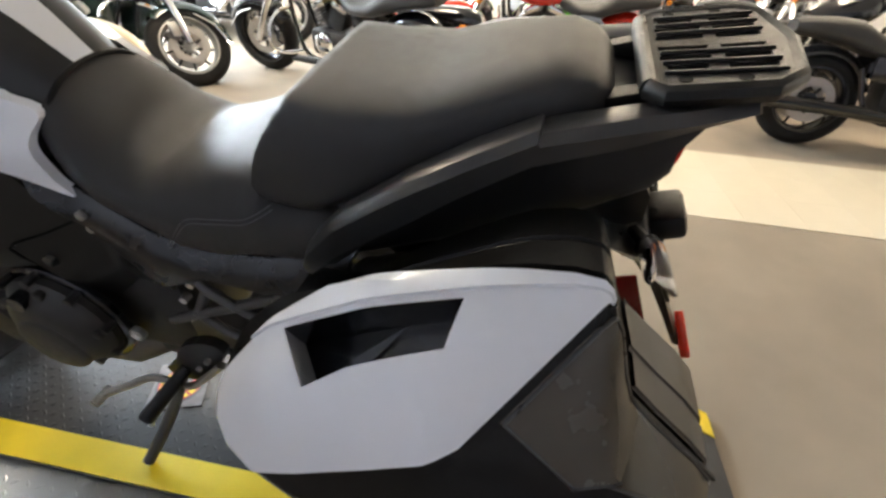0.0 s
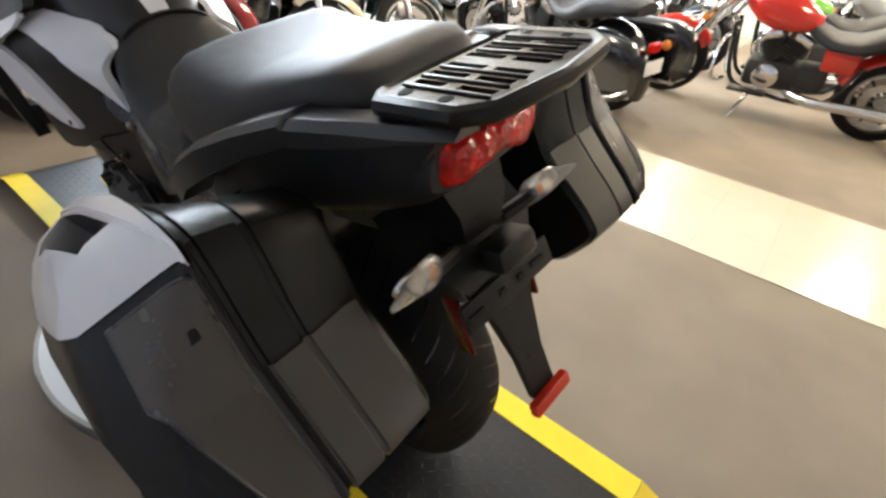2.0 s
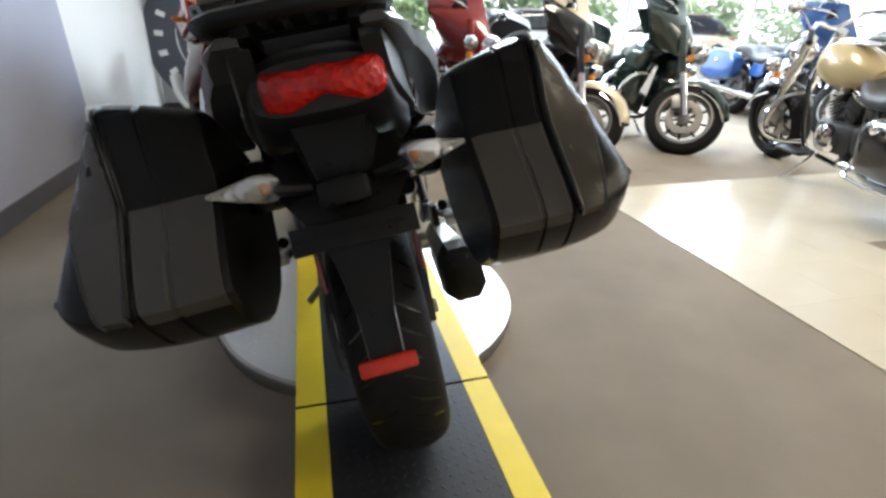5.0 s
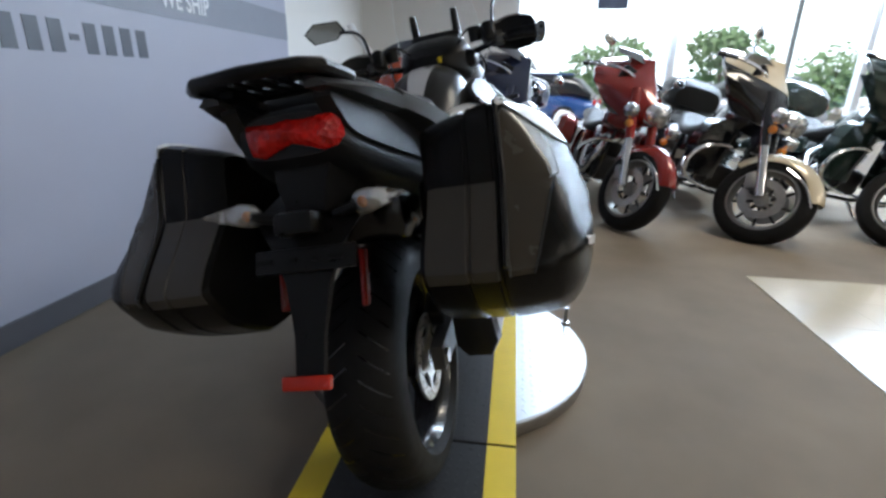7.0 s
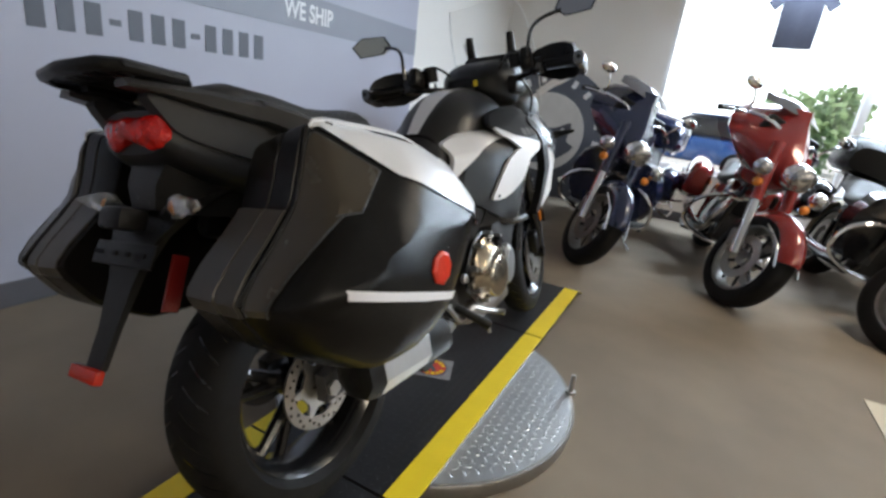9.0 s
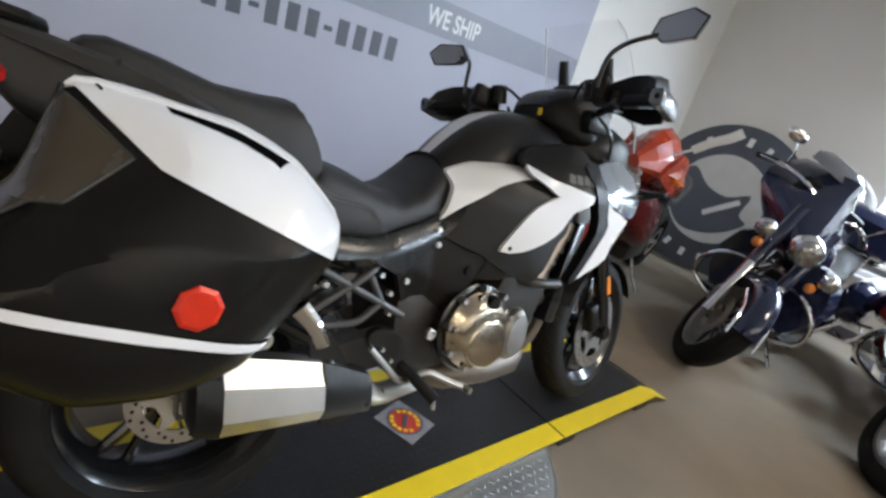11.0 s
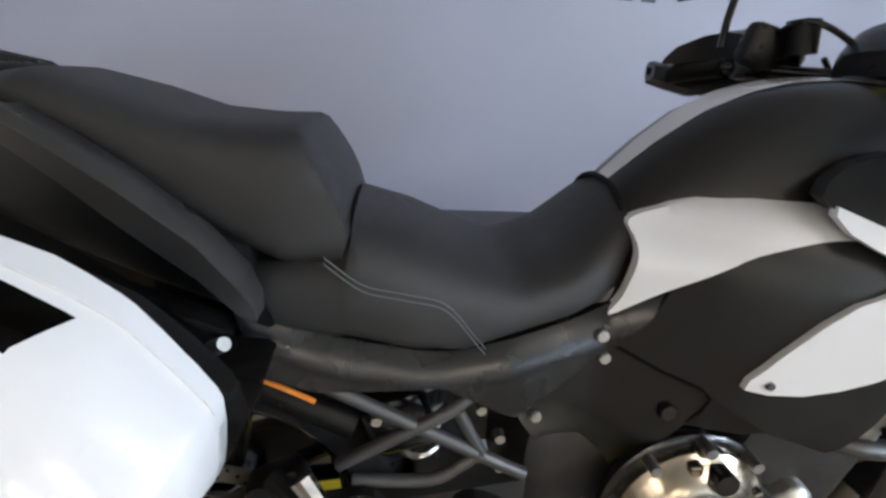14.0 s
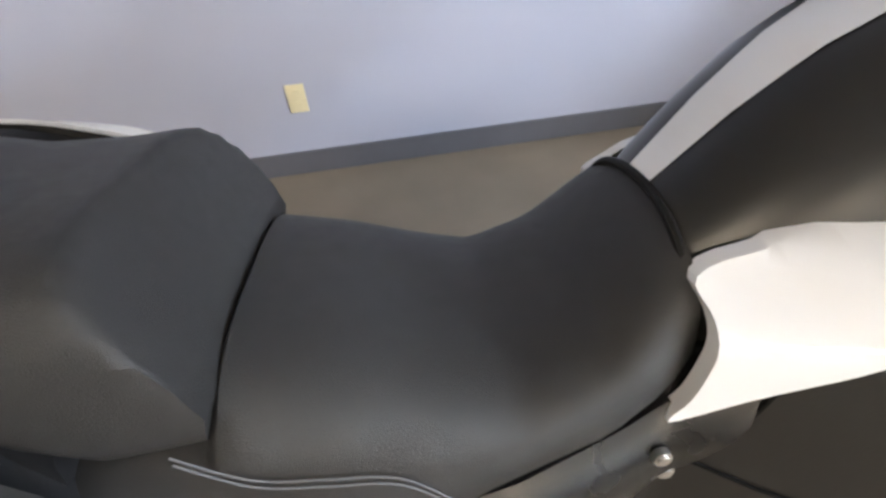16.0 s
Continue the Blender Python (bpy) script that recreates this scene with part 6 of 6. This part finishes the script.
        ex = part("exhaust_pipe", tube(B(), [(0.08, -0.70 if s > 0 else -0.96, 0.60), (0.15, -0.64 if s > 0 else -1.0, 0.48), (0.17, -0.80, 0.30), (s * 0.20, -1.10, 0.26), (s * 0.25, -1.45, 0.28), (s * 0.25, -2.02, 0.30)], (0.026, 0.046), 12), CH, b, "chrome exhaust")
        if boards:
            part("footboard", box(B(), (s * 0.29, -0.72, 0.27), (0.11, 0.28, 0.025), 0.01), M_PLAST, b)
        if crash:
            part("engine_guard", tube(B(), [(s * 0.08, -0.46, 0.62), (s * 0.24, -0.42, 0.60), (s * 0.36, -0.42, 0.50), (s * 0.37, -0.43, 0.36), (s * 0.24, -0.46, 0.28), (s * 0.08, -0.50, 0.26)], 0.015, 8), CH, b, "chrome engine guard")
        if bags:
            BY = [-2.08, -2.04, -1.90, -1.65, -1.46, -1.40]
            sb = part("saddlebag", rings(B(), [sect(y, interp(y, BY, [0.05, 0.085, 0.105, 0.11, 0.10, 0.06]), bagdz + interp(y, BY, [0.44, 0.40, 0.36, 0.36, 0.42, 0.50]), bagdz * 0.6 + interp(y, BY, [0.66, 0.72, 0.75, 0.74, 0.72, 0.66]), 3.2, 22, cx=s * 0.30) for y in np.linspace(-2.08, -1.40, 13)]), p1, b, "hard saddlebag")
            if conchos:
                for cy in (-1.56, -1.78):
                    part("concho", lathe(B(), (s * 0.398, cy, 0.60), [(0, 0.002), (0, 0.030), (s * 0.008, 0.026), (s * 0.014, 0.010), (s * 0.014, 0.002)], 10), CH, sb, "chrome stud")
            part("bag_latch", box(B(), (s * 0.41, -1.70, 0.60), (0.015, 0.06, 0.04), 0.006), CH, sb)
            part("bag_rail", tube(B(), [(s * 0.34, -1.38, 0.34), (s * 0.43, -1.48, 0.30), (s * 0.43, -1.95, 0.30), (s * 0.34, -2.08, 0.36)], 0.012, 8), CH, sb)
        if topcase:
            part("leg_shield", rings(B(), [[Vector((s * x, y, z)) for x, y in ((0.10, -0.50), (w, -0.46), (w + 0.03, -0.56), (0.12, -0.64))] for z, w in ((0.34, 0.26), (0.45, 0.33), (0.60, 0.35), (0.74, 0.30), (0.80, 0.22))]), p1, b, "painted leg shield")
        if boards:
            part("side_cover_panel", box(B(), (s * 0.14, -1.24, 0.56), (0.04, 0.22, 0.16), 0.02), p1, b)
    if topcase:
        CY = [-2.12, -2.06, -1.95, -1.75, -1.66]
        tcase = part("top_case", rings(B(), [sect(y, interp(y, CY, [0.16, 0.25, 0.29, 0.27, 0.22]), interp(y, CY, [0.90, 0.86, 0.84, 0.84, 0.88]), interp(y, CY, [1.06, 1.13, 1.17, 1.16, 1.08]), 3.4, 26) for y in np.linspace(-2.12, -1.66, 9)]), M_PLAST if topcase == 1 else p1, b, "luggage top case with backrest")
        part("case_rack", tube(B(), [(-0.2, -1.70, 0.84), (-0.2, -2.05, 0.84), (0.2, -2.05, 0.84), (0.2, -1.70, 0.84)], 0.012, 8, 2), CH, tcase)
        for x in (-0.12, 0.12):
            part("rack_strut", cyl(B(), (x, -1.80, 0.66), (x, -1.85, 0.85), 0.012), CH, tcase)
    part("side_stand", tube(B(), [(-0.14, -0.75, 0.24), (-0.24, -0.70, 0.12), (-0.34, -0.66, 0.03)], 0.014, 8), CH, b)
    return b


def place(x, y, heading, lean=-8):
    """Front wheel's contact point; heading: degrees from +y, anticlockwise."""
    return pose(x, y, 0.002, 0, 0, heading) @ pose(0, 0, 0, 0, lean, 0)


cruiser(place(0.07, 2.20, 177, -11), "navy touring motorcycle with batwing fairing and chrome guards", P_NAVY, topcase=2, steer=38)
cruiser(place(1.08, 2.10, 184, -13), "dark red touring motorcycle with batwing fairing and chrome trim", P_RED, steer=26)
cruiser(place(1.93, 1.98, 184, -15), "black and cream touring motorcycle with a black top case", P_BLACK, P_CREAM, topcase=1, steer=44, fairtop=P_CREAM)
cruiser(place(2.95, 2.02, 184, -15), "dark green touring motorcycle with batwing fairing", P_GREEN, topcase=2, steer=44)
cruiser(place(3.85, 1.70, -18), "black cruiser with a tan fuel tank and black studded saddlebags", P_BLACK, fairing=False, steer=10, rimm=M_RIMB, tankm=P_TAN, bagdz=-0.13, conchos=True)
cruiser(place(4.46, 0.06, 4), "bright red chrome cruiser with a stepped black saddle", P_BRIGHT, fairing=False, bags=False, steer=12)
white_bike = cruiser(place(5.9, -3.2, 60), "silver cruiser with chrome pipes", P_SILVER, fairing=False, bags=True, steer=-10)
lime = cruiser(place(5.60, 0.10, 8), "black and lime green cruiser", P_LIME, P_BLACK, fairing=False, bags=False, crash=False)
blue = cruiser(place(5.00, 2.15, 170), "blue touring motorcycle in the back row", P_BLUE, P_BLACK, steer=30)
black = cruiser(place(6.00, 2.15, 185), "gloss black cruiser in the back row", P_BLACK, fairing=False, steer=25)
for src, spots in ((black, ((5.7, -1.75, 60), (7.0, 0.4, 150), (5.7, -3.5, 95), (7.9, 2.15, 180))), (blue, ((6.9, 2.15, 176), (7.2, -1.4, 70), (8.0, 0.8, 160))), (white_bike, ((6.4, -0.6, 40), (7.6, -4.4, 90))), (lime, ((6.5, 1.3, 165), (8.1, -0.6, 60)))):
    for x, y, hd in spots:
        copy_thing(src, place(x, y, hd))

dark_bike = cruiser(place(3.05, -4.32, 176), "blacked-out cruiser with black pipes", P_BLACK, fairing=False, bags=False, dark=True, steer=-15)
copy_thing(dark_bike, place(4.09, -3.95, 180))

# orange sports motorcycle by the emblem
ob_ = thing("sports_motorcycle", pose(-0.80, 2.20, 0.002, 0, 0, 192) @ pose(0, 0, 0, 0, -8, 0), "orange-red faired sports motorcycle by the wall", "motorcycle", "parked motorcycles")
simple_wheel("front_wheel", (0, 0, 0.30), ob_, 0.30, 0.12, M_RIMB, 6)
simple_wheel("rear_wheel", (0, -1.42, 0.31), ob_, 0.31, 0.18, M_RIMB, 6)
FY = [0.22, 0.12, -0.02, -0.20, -0.42, -0.62]
part("fairing", rings(B(), [sect(y, interp(-y, [-q for q in FY], [0.05, 0.13, 0.19, 0.23, 0.24, 0.20]), interp(-y, [-q for q in FY], [0.97, 0.93, 0.88, 0.85, 0.82, 0.78]), interp(-y, [-q for q in FY], [1.06, 1.16, 1.25, 1.28, 1.17, 0.98]), 1.5, 12) for y in (0.22, 0.10, -0.04, -0.20, -0.42, -0.62)]), P_ORANGE, ob_, "orange-red front fairing", 12)
for s in (-1, 1):
    part("fairing_wing", side_panel([(0.10, 0.98), (-0.10, 1.16), (-0.40, 1.10), (-0.58, 0.90), (-0.30, 0.86)], lambda y, z: 0.215 - 0.12 * abs(y + 0.25), s, 0.02, 0.0, 1, 0.2), P_ORANGE, ob_, smooth=20)
part("lower_fairing", rings(B(), [sect(y, w, zb, zt, 2.6, 22) for y, w, zb, zt in ((0.02, 0.10, 0.62, 0.92), (-0.12, 0.18, 0.48, 0.92), (-0.35, 0.21, 0.36, 0.85), (-0.60, 0.19, 0.36, 0.80), (-0.78, 0.12, 0.42, 0.70))]), P_MAROON, ob_, "dark maroon lower fairing")
part("fuel_tank", rings(B(), [sect(y, w, 0.66, zt, 2.3, 22) for y, w, zt in ((-0.95, 0.09, 0.80), (-0.85, 0.14, 0.88), (-0.72, 0.17, 0.95), (-0.60, 0.17, 0.97), (-0.50, 0.12, 0.92))]), P_BLACK, ob_)
part("seat", rings(B(), [sect(y, w, zb, zt, 3, 20) for y, w, zb, zt in ((-1.62, 0.05, 0.90, 0.96), (-1.45, 0.11, 0.84, 0.95), (-1.25, 0.13, 0.76, 0.88), (-1.10, 0.14, 0.72, 0.80), (-0.92, 0.10, 0.72, 0.80))]), M_SEAT, ob_)
part("engine", box(B(), (0, -0.60, 0.42), (0.34, 0.50, 0.34), 0.06), M_ENG, ob_)
part("front_fender", arc_fender((0, 0, 0.30), 0.325, 20, 150, 0.07, 0.05), P_ORANGE, ob_)
for s in (-1, 1):
    part("fork_leg", cyl(B(), (s * 0.09, 0, 0.30), (s * 0.09, -0.24, 0.92), 0.027, 0.03, 14), M_CHROME, ob_)
    bm = tube(B(), [(s * 0.14, -0.04, 1.14), (s * 0.22, -0.06, 1.21), (s * 0.27, -0.07, 1.24)], 0.009, 6)
    tube(bm, [(s * 0.22, -0.06, 1.21), (s * 0.30, -0.065, 1.30), (s * 0.37, -0.07, 1.36), (s * 0.42, -0.075, 1.42)], (0.030, 0.036), 8, flat=0.35)
    part("mirror", bm, M_FRAMEW, ob_, "pale swept mirror")
    part("turn_signal", ball(B(), (s * 0.235, -0.14, 0.98), (0.04, 0.025, 0.02), 10), M_AMBER, ob_)
    part("swing_arm", tube(B(), [(s * 0.10, -0.80, 0.40), (s * 0.11, -1.10, 0.36), (s * 0.10, -1.42, 0.31)], 0.025, 8), M_ALU, ob_)
part("windscreen", rings(B(), [[Vector((w * u, y - 0.05 * u * u, z)) for u in (-1, -0.5, 0, 0.5, 1)] for w, y, z in ((0.12, -0.06, 1.22), (0.11, -0.17, 1.29), (0.07, -0.25, 1.33))], False, False), M_SCREEN, ob_)
part("headlight", ball(B(), (0, 0.19, 0.96), (0.09, 0.04, 0.04), 14), M_CLEAR, ob_)
part("side_stand", tube(B(), [(-0.12, -0.72, 0.28), (-0.22, -0.66, 0.14), (-0.33, -0.62, 0.04)], 0.013, 8), M_CHROME, ob_)
part("exhaust", tube(B(), [(0.16, -0.70, 0.30), (0.22, -1.0, 0.36), (0.25, -1.45, 0.46)], (0.03, 0.055), 12), M_STEEL, ob_)

# grey cloth bundle on the floor
cl = thing("cloth_bundle", pose(4.30, -2.02, 0, 0, 0, 20), "crumpled grey cloth cover lying beside a motorcycle", "cloth")
bm = B()
bmesh.ops.create_icosphere(bm, subdivisions=4, radius=1, matrix=Matrix.Diagonal((0.17, 0.26, 0.17, 1)))
for v in bm.verts:
    n = noise.noise(v.co * 9) * 0.05 + noise.noise(v.co * 23) * 0.02
    v.co = v.co * (1 + n * 4)
    v.co.z = max(v.co.z + 0.13, 0.002)
part("cloth", bm, M_GREYCL, cl)

# low white table with an open laptop
desk = thing("display_table", pose(5.25, -3.0, 0, 0, 0, 45), "low white display table", "table")
part("tabletop", box(B(), (0, 0, 0.405), (1.3, 0.6, 0.03), 0.006), M_FRAMEW, desk)
for x in (-0.58, 0.58):
    for y in (-0.24, 0.24):
        part("leg", cyl(B(), (x, y, 0), (x, y, 0.392), 0.022, seg=12), M_STEEL, desk)
lap = thing("laptop", pose(5.25, -3.0, 0.421, 0, 0, -45), "open laptop with a pale blue screen on the low table", "laptop")
part("base", box(B(), (0, -0.10, 0.009), (0.40, 0.26, 0.018), 0.004), M_FRAMEW, lap)
scr = part("screen_housing", box(B(), (0, 0.055, 0.15), (0.42, 0.014, 0.28), 0.005, (-12, 0, 0)), M_FRAMEW, lap)
part("display", box(B(), (0, 0.046, 0.15), (0.37, 0.003, 0.23), 0, (-12, 0, 0)), mat("lit_display", (0.25, 0.42, 0.80), 0.2, var=0.25, scale=9, emit=1.0), scr, "glowing blue display")

# ---- outside the window ----
tagged(link("ground", box(B(), (2, 305.3, -0.15), (900, 600, 0.1)), M_CONC, smooth=0), "sunlit pale concrete forecourt and lot", "ground", kind="structure")


tagged(link("backdrop", rings(B(), [[Vector((70 * math.sin(a), 70 * math.cos(a), z)) for a in [radians(-75 + 7.5 * k) for k in range(21)]] for z in (-0.5, 45)], False, False), M_SKYBACK, smooth=60), "pale overexposed hazy sky beyond the lot", "backdrop", kind="structure")


def car(m, pm, label):
    c = thing("parked_car", m, label, "car", "parked cars")
    prof = [(-2.15, 0.42, 0.62, 0.80), (-2.05, 0.30, 0.80, 0.86), (-1.4, 0.26, 0.92, 0.90), (0.2, 0.26, 0.95, 0.91), (1.2, 0.26, 0.90, 0.90), (2.0, 0.30, 0.76, 0.86), (2.2, 0.40, 0.60, 0.76)]
    body = part("body", rings(B(), [sect(y, hw, zb, zt, 4, 24) for y, zb, zt, hw in prof]), pm, c)
    part("cabin", rings(B(), [sect(y, hw, 0.85, zt, 4, 24) for y, zt, hw in ((-2.0, 0.95, 0.70), (-1.6, 1.36, 0.66), (-0.9, 1.46, 0.66), (0.1, 1.42, 0.66), (0.9, 0.98, 0.72))]), M_SATIN, c, "dark glazed cabin")
    part("roof", box(B(), (0, -0.7, 1.45), (1.1, 1.5, 0.05), 0.02), pm, c)
    for s in (-1, 1):
        for y in (-1.35, 1.35):
            w = part("wheel", lathe(B(), (s * 0.82, y, 0.32), [(-0.1, 0.2), (-0.1, 0.30), (-0.06, 0.32), (0.06, 0.32), (0.1, 0.30), (0.1, 0.2)], 28), M_TYRE, c)
            part("hub_cap", lathe(B(), (s * 0.90, y, 0.32), [(-0.01, 0.02), (-0.01, 0.19), (0.012, 0.19), (0.02, 0.02)], 24), M_STEEL, w)
        part("headlight", ball(B(), (s * 0.6, 2.13, 0.66), (0.14, 0.06, 0.07), 12), M_CLEAR, c)
        part("tail_light", ball(B(), (s * 0.66, -2.1, 0.74), (0.10, 0.05, 0.08), 12), M_RED, c)
    return c


car(pose(0.5, 13.4, -0.1, 0, 0, 75), P_BLUE, "blue parked car outside the window")
car(pose(6.2, 13.5, -0.1, 0, 0, 82), P_SILVER, "silver parked car outside the window")
car(pose(11.0, 12.8, -0.1, 0, 0, 95), P_CREAM, "pale parked car outside the window")


def shrub(x, y, r, h, seed):
    rnd = random.Random(seed)
    s = thing("shrub", pose(x, y, -0.1), "leafy green shrub beyond the forecourt", "shrub", "shrubs")
    bm = B()
    for k in range(5):
        a = rnd.uniform(0, 6.28)
        tube(bm, [(0, 0, 0), (0.2 * r * math.cos(a), 0.2 * r * math.sin(a), h * 0.3), (0.5 * r * math.cos(a), 0.5 * r * math.sin(a), h * 0.75)], (0.06, 0.02), 6)
    part("trunk", bm, M_BARK, s)
    bm = B()
    blobs = [(rnd.uniform(-0.7, 0.7) * r, rnd.uniform(-0.5, 0.5) * r, h * rnd.uniform(0.3, 0.75), r * rnd.uniform(0.35, 0.6)) for _ in range(9)]
    for bx, by, bz, br in blobs:
        for _ in range(150):
            d = Vector((rnd.gauss(0, 1), rnd.gauss(0, 1), rnd.gauss(0, 1))).normalized() * br * rnd.uniform(0.6, 1.08)
            p = Vector((bx, by, bz)) + d
            u = Vector((rnd.gauss(0, 1), rnd.gauss(0, 1), rnd.gauss(0, 1))).normalized() * 0.16
            w = u.orthogonal().normalized() * 0.11
            bm.faces.new([bm.verts.new(q) for q in (p - u, p + w, p + u, p - w)])
    part("crown", bm, M_LEAF, s, smooth=0)


for i, (x, y, r, h) in enumerate(((3.7, 20, 1.8, 3.5), (8.3, 20, 1.5, 3.9), (13.4, 22, 2.0, 2.7), (18.5, 20, 2.4, 3.0), (24, 20, 2.6, 2.6))):
    shrub(x, y, r, h, 11 + i)
pole = thing("utility_pole", pose(9.4, 17.5, -0.1), "grey street-light pole beyond the forecourt", "pole")
part("shaft", cyl(B(), (0, 0, 0), (0, 0, 8.5), 0.09, 0.06, 14), M_ALU, pole)
part("foot", cyl(B(), (0, 0, 0), (0, 0, 0.4), 0.2, 0.2, 16), M_CONC, pole)

# ---- vinyl tiles of the walkway, laid last ----
tile_mesh = {}


def tile(x0, x1, y0, y1):
    key = (round(x1 - x0, 4), round(y1 - y0, 4))
    if key not in tile_mesh:
        bm = box(B(), (0, 0, 0.002), (key[0] - 0.0006, key[1] - 0.0006, 0.004))
        me = bpy.data.meshes.new("tile")
        bm.to_mesh(me)
        bm.free()
        me.materials.append(M_TILE)
        tile_mesh[key] = me
    o = new("tile", tile_mesh[key])
    o.location = ((x0 + x1) / 2, (y0 + y1) / 2, 0)
    o.parent = tiles


TS = 0.3475
for i in range(3):
    for j in range(19):
        tile(1.683 + i * TS, 1.683 + (i + 1) * TS, 1.18 - (j + 1) * 0.312, 1.18 - j * 0.312)
for i in range(18):
    for j in range(4):
        tile(2.7255 + i * 0.3475, 2.7255 + (i + 1) * 0.3475, 0.057 + j * 0.28075, 0.057 + (j + 1) * 0.28075)
